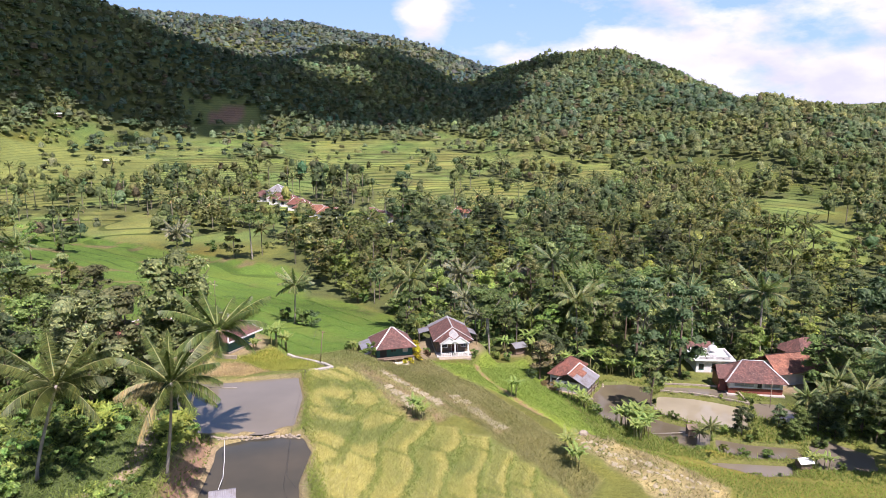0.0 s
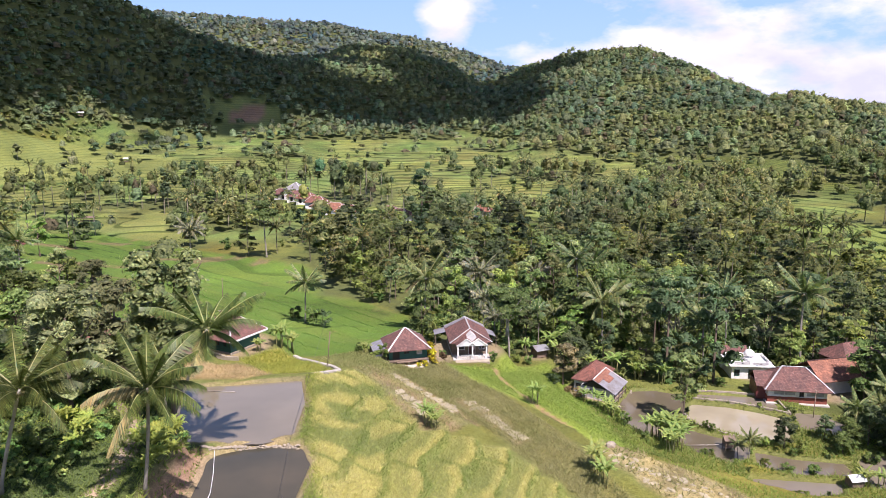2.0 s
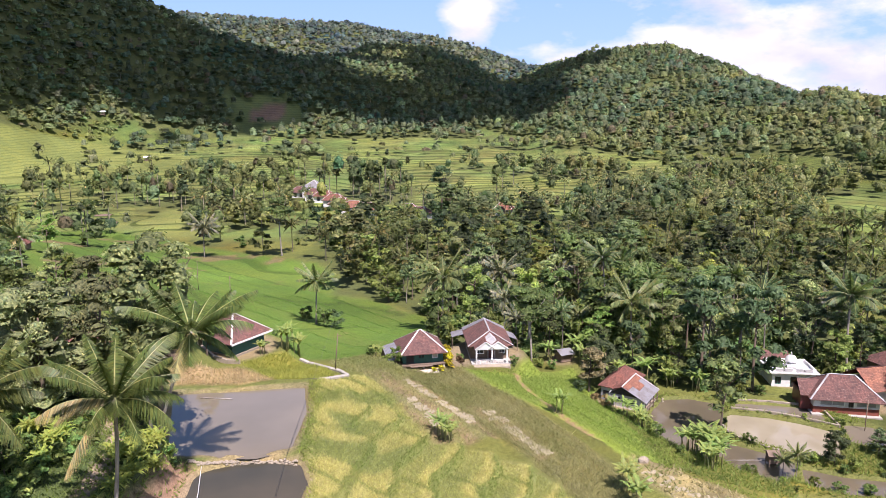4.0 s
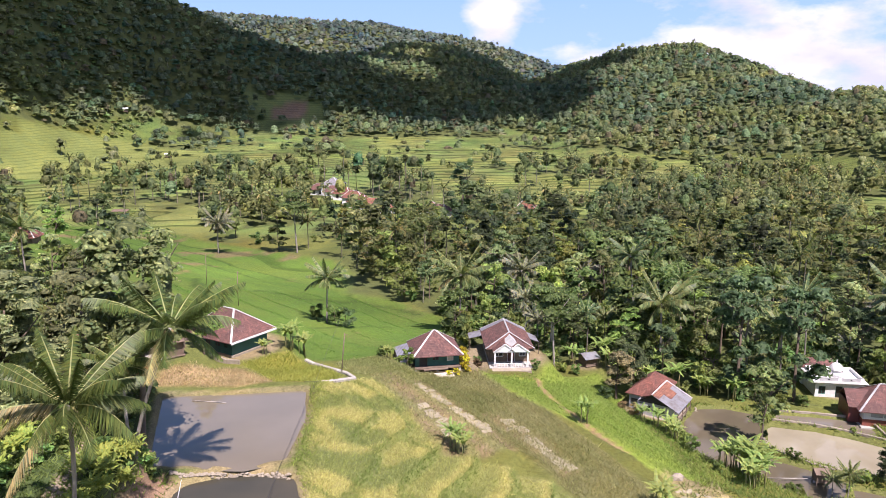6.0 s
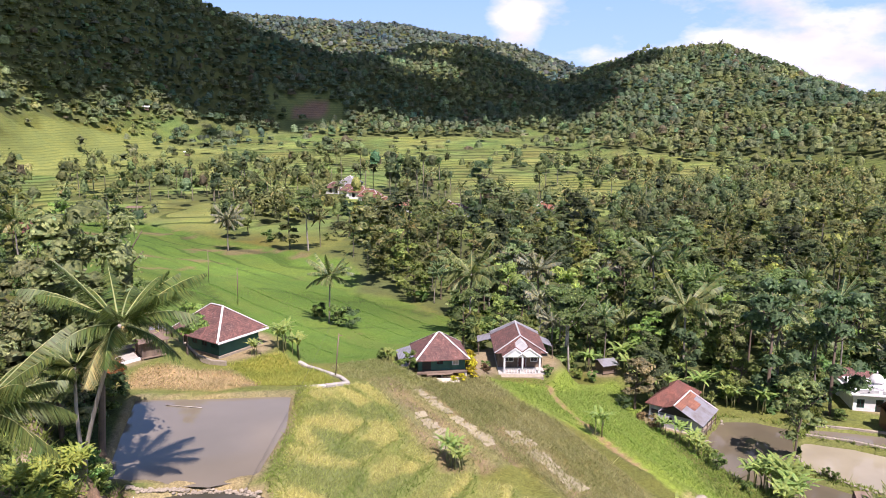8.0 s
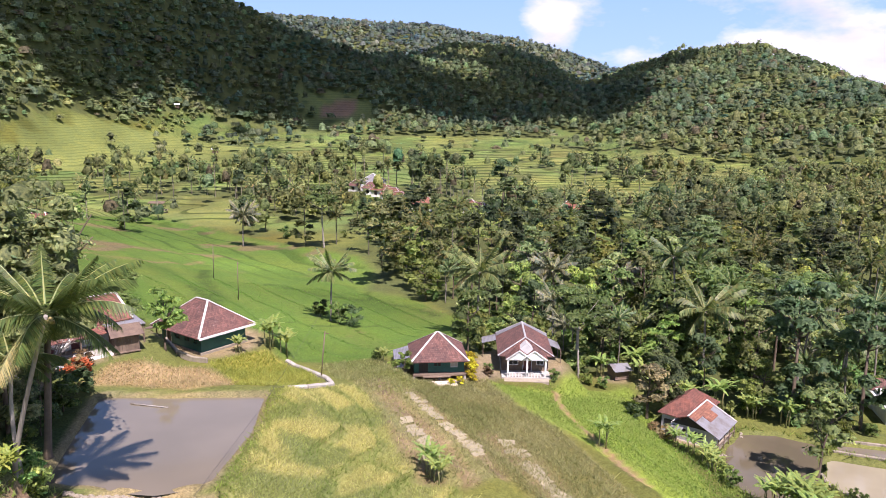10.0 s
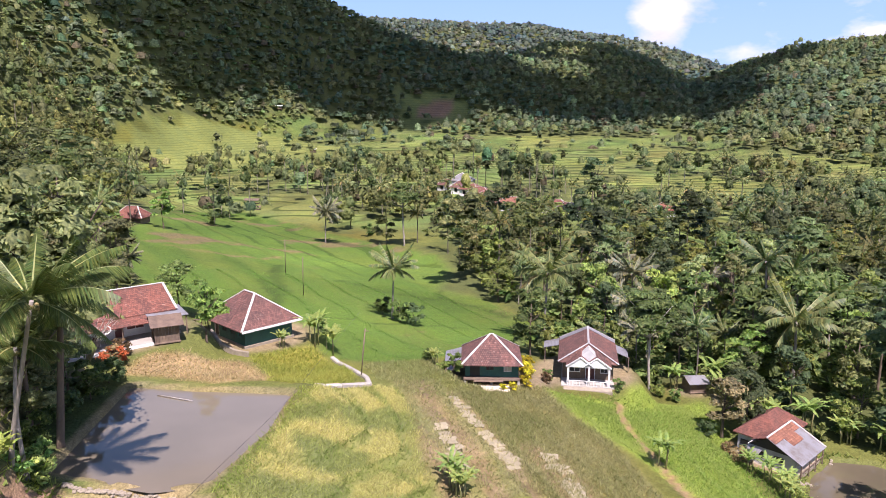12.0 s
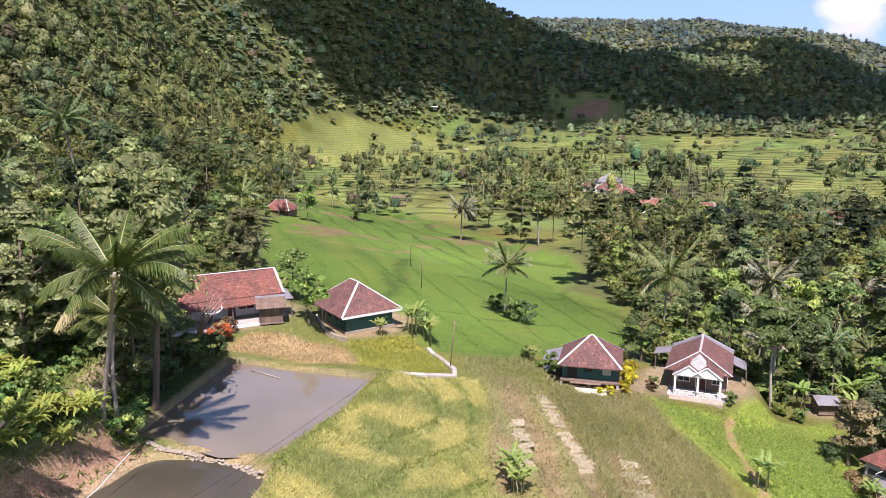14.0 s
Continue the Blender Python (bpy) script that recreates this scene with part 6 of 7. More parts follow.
plant("tree", FINE[4], -99.3, 214.5, "tall pale-trunked tree with flat crown", "tree", "pale trees", 1.5, 1.0)
plant("tree", BROADS[2], -66.0, 292.0, "big dark rounded tree below the far village", "tree", "", 1.7, 1.0)
plant("coconut_palm", PALMS[2], -105.2, 119.6, "lone coconut palm at the edge of the green rice", "palm tree", "", 1.0, 2.4)
plant("tree", FINE[0], -47.5, 60.0, "large dull-green tree beside the footpath", "tree", "bank trees", 0.8, 2.0)
plant("tree", FINE[3], -49.4, 88.8, "small rounded tree in the yard between houses", "tree", scale=1.0)
plant("tree", FINE[2], -2.2, 121.2, "brown-leaved tree beside the pond house", "tree", "", 1.0)
plant("tree", FINE[5], 0.2, 123.8, "dark grey-green tree beside the pond house", "tree", "", 0.75, 1.0)
plant("tree", FINE[3], -29.9, 107.0, "small leafy tree in front of the green house", "tree", "", 0.52, 1.0)
SPARSE = tree_pattern(407, 11.5, 6.0, 22, 46, 0.24, (0.15, 0.175, 0.07), BARK, flat=0.55, low=0.4, r0=0.16, fork=0.3, folded=True)
plant("tree", SPARSE, 16.3, 111.6, "slender branching tree on the dike between ponds", "tree", "", 1.0, 0.5)
plant("tree", FINE[4], -12.2, 129.0, "tall pale-trunked tree with flat crown", "tree", "pale trees", 1.0, 0.3)
plant("tree", FINE[4], -13.4, 133.5, "tall pale-trunked tree with flat crown", "tree", "pale trees", 1.1, 2.3)
plant("tree", FINE[3], -0.8, 138.0, "tree smothered in light-green creeper", "tree", "", 1.5, 2.3)
plant("tree", FINE[5], 29.0, 104.2, "thin grey-green shrub on the pond dike", "tree", "", 0.45, 2.3)
rng = np.random.default_rng(91)
for k, (x, y) in enumerate(((-50, 62), (-54, 66), (-57, 60), (-52, 56), (-60, 68), (-63, 62), (-53, 45), (-58, 52), (-66, 70), (-56, 72), (-70, 64), (-62, 56), (-64, 76), (-70, 80), (-68, 90), (-73, 97), (-77, 88),
                            (-47.5, 72.0), (-51.5, 73.5), (-62.5, 97.5))):
    plant("tree", FINE[(0, 1, 5, 3, 1)[k % 5]], x, y, "leafy tree in the dense growth above the ponds", "tree", "bank trees", float(rng.uniform(0.55, 0.95)), k * 1.3)
for k, (x, y, s) in enumerate(((46, 124, 0.9), (52, 128, 1.0), (55, 112, 0.8), (49, 109, 0.7), (53, 104, 0.7), (60, 114, 1.0), (47.5, 133, 0.8), (38, 137, 0.9), (22, 139, 0.9), (58, 98, 0.8), (48.5, 105.5, 0.5), (43.5, 108.6, 0.6), (46.0, 112.5, 0.7), (50.0, 115.0, 0.8), (35, 141, 0.9), (55, 135, 1.0), (12, 130, 0.8), (18, 128, 0.7))):
    plant("tree", (BROADS + FINE[3:])[(k * 4) % 9], x, y, "leafy tree between the ponds and houses", "tree", "pond trees", s, k * 0.9)
for k, (x, y, s) in enumerate(((38.0, 106.0, 0.5), (41.0, 107.6, 0.6), (44.2, 108.0, 0.6), (35.4, 108.4, 0.35), (40.6, 111.6, 0.55), (47.6, 108.4, 0.7), (36.6, 104.2, 0.35))):
    plant("tree", FINE[5 if k % 2 else 1], x, y, "dark bushy tree crowding the pond edge", "tree", "pond trees", s, k * 1.9)

# weeds and low bushes on the high bank, clear of the footpath
BANK_TOP = ((-34.2, 62.0), (-33.6, 55.0), (-32.6, 50.0), (-31.0, 43.0), (-48.0, 38.0), (-56.0, 60.0), (-48.0, 68.0))
blades("bank_weeds", "lush green weeds on the high pond bank", BANK_TOP, 0.36, 0.4, 0.2, ((0.23, 0.28, 0.07), (0.14, 0.19, 0.06)), 23, keep=0.8)
rng = np.random.default_rng(67)
gx, gy = np.meshgrid(np.arange(-70, -31, 1.9), np.arange(40, 78, 1.9))
gx, gy = gx.ravel() + rng.uniform(-0.7, 0.7, gx.size), gy.ravel() + rng.uniform(-0.7, 0.7, gx.size)
k = (np.minimum(outside(gx, gy, BANK_TOP), outside(gx, gy, BLUFF) + 1.5) < 0) & (near_line(gx, gy, PATHWAY) > 1.3) & (rng.uniform(size=gx.size) < np.where(near_line(gx, gy, PATHWAY[1:]) < 5.5, np.where(gx > -41 + 0.35 * (gy - 50), 0.3, 0.9), 0.8))
fine_v, fine_f, fine_t = crown(np.random.default_rng(4), 1.5, 2.2, 7, 18, 0.24, (0.17, 0.22, 0.07), 0.8, 0.1, True)
under = [(turned(fine_v * rng.uniform(0.4, 0.7) * (1.0 if x > -41 + 0.35 * (y - 50) else 1.7), rng.uniform(0, 6.28)) + np.array((x, y, float(land(x, y)))), fine_f, np.clip(fine_t * rng.uniform(0.6, 1.5) * np.array((rng.uniform(0.8, 1.25), 1, 1)), 0.004, 0.7)) for x, y in zip(gx[k], gy[k])]
v, f, t = joined(under)
tagged(new("undergrowth", mesh_of("undergrowth", v, f, LEAF, t)), "low tangled bushes covering the bank above the ponds", "undergrowth", kind="stuff")

GINGER = banana_pattern(310, 11, 2.3, (0.27, 0.31, 0.065))
BUSH = [tree_pattern(420 + k, 2.2, 2.8, 16, 46, 0.16, g, flat=0.8, low=0.1, r0=0.05, folded=True) for k, g in enumerate(((0.12, 0.165, 0.05), (0.2, 0.24, 0.065), (0.08, 0.115, 0.05), (0.45, 0.37, 0.03), (0.22, 0.15, 0.085)))]
del GINGER["stem"]
for k, (x, y) in enumerate(((-36.2, 58.6), (-36.8, 57.0), (-37.0, 55.4), (-35.2, 57.4), (-45.8, 59.0), (-46.6, 57.6), (-34.6, 52.0), (-35.6, 56.0), (-36.4, 59.6), (-37.4, 58.2), (-35.0, 54.4), (-43.6, 56.2), (-42.8, 54.2), (-44.4, 58.0))):
    plant("ginger_clump", GINGER, x, y, "yellow-green broad-leaved ginger clump by the path", "shrub", "ginger clumps", 0.66 + 0.08 * (k % 3), k * 1.1)
BAN = "green banana plant with torn leaves"
for x, y, s, k in ((-17.0, 80.6, 0.62, 0), (-15.9, 79.6, 0.55, 1), (2.6, 80.2, 0.8, 1), (3.4, 77.6, 0.7, 0), (-5.6, 103.0, 0.75, 0), (-43.4, 99.0, 0.85, 0), (-42.4, 100.6, 0.8, 1), (-45.4, 95.6, 0.5, 1), (12.4, 94.6, 0.8, 1), (13.8, 96.6, 0.9, 0),
                   (3.2, 110.6, 0.6, 0), (4.8, 109.2, 0.6, 1), (5.2, 107.0, 0.65, 1), (1.4, 111.8, 0.5, 0), (36.4, 95.4, 0.6, 1), (38.6, 96.0, 0.6, 0), (12.0, 100.6, 0.95, 1), (13.4, 99.6, 1.0, 0), (14.2, 101.0, 0.9, 1), (12.8, 101.8, 0.95, 0), (11.0, 101.6, 0.8, 1), (12.6, 99.4, 0.7, 1), (10.2, 100.4, 0.65, 0), (-33.4, 108.6, 0.5, 1),
                   (-53.2, 59.0, 1.1, 0), (-60.5, 93.5, 0.7, 1), (-9.4, 131.6, 0.8, 0), (-3.4, 131.4, 0.9, 1), (-4.8, 134.4, 1.0, 0), (2.4, 128.6, 0.9, 1), (6.6, 129.2, 1.0, 0), (10.4, 127.4, 0.9, 1), (-1.0, 129.6, 1.0, 1), (14.6, 126.2, 0.9, 0)):
    plant("banana_plant", BANANAS[k], x, y, BAN, "banana plant", "banana plants", s, x + y)
for k, (x, y, b, s) in enumerate(((-22.5, 110.6, 3, 0.45), (-22.9, 111.5, 3, 0.50), (-23.2, 112.5, 3, 0.55), (-23.6, 113.4, 3, 0.62), (-23.9, 114.4, 3, 0.70), (-24.3, 115.3, 3, 0.75), (-24.7, 116.2, 3, 0.70), (-23.6, 109.0, 3, 0.4), (-24.4, 108.4, 3, 0.35), (-22.3, 117.0, 4, 0.6), (-22.6, 118.4, 0, 0.6), (-31.2, 106.4, 1, 0.5), (-34.5, 109.0, 0, 0.6), (-14.0, 119.4, 0, 0.6), (-11.0, 128.6, 1, 0.8),
                                  (-8.6, 128.2, 0, 0.7), (-42.6, 65.8, 0, 1.0), (-44.6, 69.2, 2, 1.1), (-46.6, 73.2, 0, 1.1), (-48.2, 76.2, 2, 1.0), (-50.4, 78.6, 4, 0.8), (-51.8, 80.6, 4, 0.7), 
                                  (-44.6, 52.4, 0, 1.2), (-36.0, 44.0, 1, 0.9), (-47.6, 64.2, 2, 1.1), (-46.0, 44.6, 0, 1.1), (-1.2, 117.6, 4, 0.6), (0.4, 113.4, 4, 0.7), (1.0, 116.4, 2, 0.8), (-3.6, 119.4, 2, 0.8), (6.4, 105.2, 1, 0.8), (7.2, 103.2, 0, 0.7),
                                  (9.6, 98.4, 0, 0.6), (18.4, 101.6, 0, 0.7), (25.0, 97.6, 1, 0.6), (28.0, 98.2, 0, 0.7), (31.4, 98.4, 0, 0.8), (40.2, 103.4, 0, 1.0), (42.6, 105.2, 2, 1.1), (37.6, 104.8, 0, 0.9), (26.2, 104.4, 1, 0.7), (31.0, 103.4, 1, 0.8), (-48.6, 106.4, 0, 0.9), (-50.0, 129.0, 0, 1.4), (-49.0, 131.0, 2, 1.5), (-54.5, 131.0, 0, 1.1),
                                  (21.6, 125.6, 1, 0.9), (24.4, 126.8, 0, 0.7), (18.4, 124.2, 2, 0.9), (33.5, 130.5, 1, 0.9))):
    plant("bush", BUSH[b], x, y, ("dense green bush on the bank", "light-green leafy bush on a bank", "dark green bush in the shade", "yellow flowering croton hedge bush", "reddish-brown shrub by the houses")[b], "bush", ("green bushes", "light bushes", "dark bushes", "yellow hedge", "brown shrubs")[b], s, k * 1.7)

# weeds and shrubs along the dikes between the lower ponds
rng = np.random.default_rng(68)
gx, gy = rng.uniform(7, 47, 700), rng.uniform(89, 118, 700)
k = np.min([outside(gx, gy, poly) for level, poly in PONDS.values()], 0)
k = (k > 0.5) & (k < 1.6) & (np.min([np.hypot(gx - cx, gy - cy) - rad for cx, cy, rad, h in YARDS], 0) > 0) & (np.hypot(gx - 35.2, gy - 95.4) > 2)
for i in np.flatnonzero(k)[:34].tolist():
    b = (0, 1, 2, 1)[i % 4]
    plant("bush", BUSH[b], float(gx[i]), float(gy[i]), ("dense green bush on the bank", "light-green leafy bush on a bank", "dark green bush in the shade")[b], "bush", ("green bushes", "light bushes", "dark bushes")[b], float(rng.uniform(0.2, 0.5)), i * 1.7)


# ---- walls, dikes and small buildings ----
def strip(name, line, z_off, wide, high, mat, label, category, group="", level=None):
    """A low wall along a line, in lengths that follow the ground."""
    ob = thing(name, pose(*line[0], float(land(*line[0])) if level is None else level), label, category, group)
    inv = ob.matrix_world.inverted()
    pts = []
    for (ax, ay), (bx, by) in zip(line, line[1:]):
        n = max(1, int(math.hypot(bx - ax, by - ay) / 1.5))
        pts += [(ax + (bx - ax) * k / n, ay + (by - ay) * k / n) for k in range(n)]
    pts.append(line[-1])
    for p, q in zip(pts, pts[1:]):
        zp, zq = (float(land(*p)), float(land(*q))) if level is None else (level, level)
        beam("wall_length", inv @ Vector((*p, zp + z_off)), inv @ Vector((*q, zq + z_off)), wide, high, mat, ob)
    return ob


strip("channel_wall", ((-35.0, 87.0), (-33.3, 89.7), (-31.8, 92.2), (-33.7, 94.6), (-38.4, 97.8), (-41.6, 99.6)), 0.1, 0.5, 0.5, CONCRETE, "pale concrete irrigation channel wall with a bend", "wall")
strip("pond_wall", ((18.8, 119.2), (24.0, 118.9), (28.0, 117.8), (32.8, 115.8), (32.0, 121.8)), 0.1, 0.32, 0.8, STONE, "weathered concrete wall between fish ponds", "wall", "", -13.2)
strip("pond_wall", ((19.6, 122.6), (24.7, 122.9), (31.4, 122.7)), 0.1, 0.3, 0.8, STONE, "weathered concrete wall of the fish pond", "wall", "", -13.2)
strip("garden_wall", ((-52.6, 92.6), (-50.0, 91.4), (-46.4, 91.6)), 0.2, 0.3, 0.7, STONE, "rough stone kerb before the green house", "wall")

STONES = []
for k in range(5):
    bm = bmesh.new()
    bmesh.ops.create_icosphere(bm, subdivisions=1, radius=0.5)
    for v in bm.verts:
        v.co *= 1 + 0.28 * noise.noise(v.co * 2.3 + Vector((k * 7, 0, 0)))
        v.co.z *= 0.6
    me = bpy.data.meshes.new("stone")
    bm.to_mesh(me)
    bm.free()
    me.materials.append(STONE)
    STONES.append(me)


def stone_row(label, line, n, size, group=""):
    ob = thing("stone_dike", pose(*line[0], float(land(*line[0]))), label, "dike", group)
    inv = ob.matrix_world.inverted()
    lengths = [math.dist(a, b) for a, b in zip(line, line[1:])]
    rng = np.random.default_rng(n)
    for k in range(n):
        s, i = sum(lengths) * k / (n - 1), 0
        while i < len(lengths) - 1 and s > lengths[i]:
            s -= lengths[i]
            i += 1
        a, b = Vector(line[i]), Vector(line[i + 1])
        p = a.lerp(b, s / lengths[i])
        x, y = p.x + rng.normal(0, 0.08), p.y + rng.normal(0, 0.08)
        st = new("stone", STONES[k % 5])
        st.parent = ob
        st.matrix_basis = inv @ Matrix.LocRotScale((x, y, float(land(x, y)) + 0.06), Euler((0, 0, k * 1.3)), Vector((1.3, 1, 1)) * size * float(rng.uniform(0.75, 1.3)))


stone_row("stone-edged mud dike dividing the two ponds", ((-36.0, 63.2), (-33.7, 64.2), (-31.0, 65.4), (-28.9, 65.9), (-27.0, 66.1)), 150, 0.29)
stone_row("mossy stones along the pond house footing", ((5.6, 112.6), (7.4, 116.0), (9.0, 119.6), (9.2, 122.4)), 34, 0.42)
stone_row("stones along the fish pond dike", ((17.0, 114.0), (17.6, 110.4), (22.0, 107.6), (26.0, 105.9)), 34, 0.4)

# straw bundles left on the harvested strips, and clods of earth
STRAWS = plain("straw", (0.36, 0.315, 0.2), (0.27, 0.235, 0.145), 2.5, 0.95, 0.8, fine=9.0)
BUNDLES = []
for k in range(4):
    bm = bmesh.new()
    bmesh.ops.create_icosphere(bm, subdivisions=2, radius=0.5)
    for v in bm.verts:
        v.co *= 1 + 0.35 * noise.noise(v.co * 3.1 + Vector((0, k * 5, 0)))
        v.co.z = max(v.co.z, -0.05) * 0.5
    me = bpy.data.meshes.new("straw_mound")
    bm.to_mesh(me)
    bm.free()
    me.materials.append(STRAWS)
    BUNDLES.append(me)
rng = np.random.default_rng(17)
MATS = []
for k in range(4):
    bm = box(0.74, 1.5, 0.07, bevel=0.02)
    bmesh.ops.subdivide_edges(bm, edges=bm.edges[:], cuts=1)
    for v in bm.verts:
        v.co += Vector((noise.noise(v.co * 3 + Vector((k * 3, 0, 0))) * 0.3, noise.noise(v.co * 3 + Vector((0, k * 3, 0))) * 0.3, noise.noise(v.co * 3 + Vector((0, 0, k * 3))) * 0.05))
    me = bpy.data.meshes.new("straw_mat")
    bm.to_mesh(me)
    bm.free()
    me.materials.append(STRAWS)
    MATS.append(me)
for line, step in ((((-26.6, 99.4), (-23.7, 96.6), (-20.4, 93.5), (-17.6, 90.8), (-14.3, 87.6)), 0.66), (((-23.2, 90.4), (-20.0, 86.4), (-17.4, 82.8)), 0.95), (((-14.2, 93.2), (-11.2, 90.0), (-8.4, 86.3), (-5.8, 83.4)), 0.64)):
    k = 0
    for a, b in zip(line, line[1:]):
        a, b = Vector(a), Vector(b)
        turn = math.atan2(b.y - a.y, b.x - a.x)
        for i in range(int((b - a).length / step)):
            p = a + (b - a).normalized() * (i + 0.5) * step + Vector((rng.normal(0, 0.16), rng.normal(0, 0.16)))
            ob = new("straw_mat", MATS[k % 4])
            s = float(rng.uniform(0.8, 1.15))
            ob.matrix_world = Matrix.LocRotScale((p.x, p.y, float(land(p.x, p.y)) - 0.01), Euler((0, 0, turn + rng.normal(0, 0.3))), (s * 1.05, s * float(rng.uniform(0.7, 1.1)), 1.0))
            tagged(ob, "flat pale rice-straw bundle laid in a row on the stubble", "straw", "straw rows")
            k += 1
for (ax, ay), (bx, by), n in (((3.6, 88.6), (20.6, 80.4), 26), ((4.6, 86.0), (17.6, 79.4), 22), ((6.6, 83.6), (14.6, 77.0), 14)):
    for k in range(n):
        x, y = ax + (bx - ax) * (k + 0.3) / n + rng.normal(0, 0.3), ay + (by - ay) * (k + 0.3) / n + rng.normal(0, 0.3)
        ob = new("straw_mound", BUNDLES[k % 4])
        s = rng.uniform(0.6, 1.25)
        ob.matrix_world = Matrix.LocRotScale((x, y, float(land(x, y)) - 0.02), Euler((0, 0, rng.uniform(0, 6))), (s * 1.0, s * 0.6, s * 0.4))
        tagged(ob, "pale rice-straw mound lying on the stubble", "straw", "straw mounds")
ob = new("boulder", STONES[1])
ob.matrix_world = Matrix.LocRotScale((4.8, 91.6, float(land(4.8, 91.6)) + 0.2), Euler((0, 0, 1)), (1.6, 1.3, 1.4))
tagged(ob, "pale boulder at the edge of the rice slope", "boulder")


def pole(x, y, tall, lean, rz, label, mat=WOOD, r=0.08):
    ob = thing("pole", pose(x, y, float(land(x, y)), 0, lean, rz), label, "pole", "poles")
    part("shaft", tube([(0, 0, -0.4), (0, 0, tall * 0.5), (0.05, 0, tall)], [r, r * 0.9, r * 0.75], 8), mat, ob)
    part("crossarm", box(0.5, 0.06, 0.06, 0.2, 0, tall - 0.25), mat, ob)
    return ob


pole(-34.6, 95.0, 5.2, 5, 20, "grey wooden power pole by the channel")
pole(-69.0, 129.4, 6.5, 1, 0, "thin grey power pole in the rice")
pole(-85.0, 144.3, 6.5, 1, 0, "thin grey power pole in the rice")
pole(-17.6, 44.6, 5.0, 2, 0, "thin wooden pole at the pond edge")
pole(36.4, 116.8, 5.5, 0, 0, "thin pole before the brown-roofed house")


def hut(x, y, z, w, d, h, rz, label, roof_mat, wall_mat, open_sides=False, group="pond huts"):
    o = thing("hut", pose(x, y, z, rz=rz), label, "hut", group)
    posts(o, [(sx * w * 0.42, sy * d * 0.42) for sx in (-1, 1) for sy in (-1, 1)], -0.9, h + 0.8, WOOD, 0.06)
    part("floor_deck", box(w * 0.95, d * 0.95, 0.1, z=0.15), WOOD, o)
    if not open_sides:
        for k in range(7):
            part("board", box(w * 0.8 / 7 * 0.94, 0.05, h * 0.68, -w * 0.4 + w * 0.8 * (k + 0.5) / 7, -d * 0.4, 0.25), wall_mat, o)
        part("side_wall", box(0.05, d * 0.8, h * 0.68, w * 0.4, 0, 0.25), wall_mat, o)
        part("side_wall", box(0.05, d * 0.8, h * 0.68, -w * 0.4, 0, 0.25), wall_mat, o)
    bm = slab([(-w * 0.6, -d * 0.62, h * 0.9), (w * 0.6, -d * 0.62, h * 0.9), (w * 0.6, 0, h * 1.25), (-w * 0.6, 0, h * 1.25)], 0.06)
    slab([(w * 0.6, d * 0.62, h * 0.9), (-w * 0.6, d * 0.62, h * 0.9), (-w * 0.6, 0, h * 1.25), (w * 0.6, 0, h * 1.25)], 0.06, bm)
    part("roof", bm, roof_mat, o)
    return o


hut(35.2, 95.4, -13.8, 1.8, 1.5, 1.5, 20, "small plank hut with white sheet roof over a pond", WHITE, WOOD)
hut(21.6, 103.8, -13.6, 1.5, 1.4, 1.4, 10, "tiny plank hut on the pond dike", WOOD, WOOD)
hut(-28.8, 51.4, 0.4, 2.0, 1.6, 1.3, 25, "little grey-roofed hut standing over the dark pond", IRON, GREY_WALL)
hut(-7.0, 132.4, -12.0, 2.4, 2.7, 1.7, 35, "small shed with bright and dark iron sheet roof", IRON, WOOD, group="sheds")
hut(-51.6, 85.6, 1.7, 2.6, 2.8, 2.2, 55, "weathered wooden hut with bark roof in the yard", THATCH, WOOD, group="sheds")
hut(-206.0, 270.0, float(land(-206, 270)), 5.6, 3.6, 1.8, 15, "long open field hut with weathered thatch roof", THATCH, WOOD, True, "field huts")
hut(-191.0, 255.0, float(land(-191, 255)), 3.6, 3.0, 1.3, 30, "low thatched field hut in the rice", THATCH, WOOD, True, "field huts")
hut(-378.0, 496.0, float(land(-378, 496)), 4.5, 4.0, 2.6, 30, "white-roofed hut on the hillside", WHITE, WOOD, False, "field huts")
hut(-300.0, 436.0, float(land(-300, 436)), 4.0, 3.5, 2.4, 30, "white-roofed hut among the far terraces", WHITE, WOOD, False, "field huts")

o = thing("satellite_dish", pose(-54.6, 80.4, 2.0, rz=40), "white satellite dish on the house terrace", "satellite dish")
part("mast", tube([(0, 0, 0), (0, 0, 1.2)], [0.05, 0.05], 8), IRON, o)
bm = bmesh.new()
bmesh.ops.create_uvsphere(bm, u_segments=20, v_segments=10, radius=1.3)
bmesh.ops.delete(bm, geom=[v for v in bm.verts if v.co.z > -0.75], context="VERTS")
bmesh.ops.solidify(bm, geom=bm.faces[:], thickness=0.03)
bmesh.ops.transform(bm, matrix=pose(0, 0, 2.4, 15, 0, 0), verts=bm.verts)
part("dish", bm, WHITE, o)

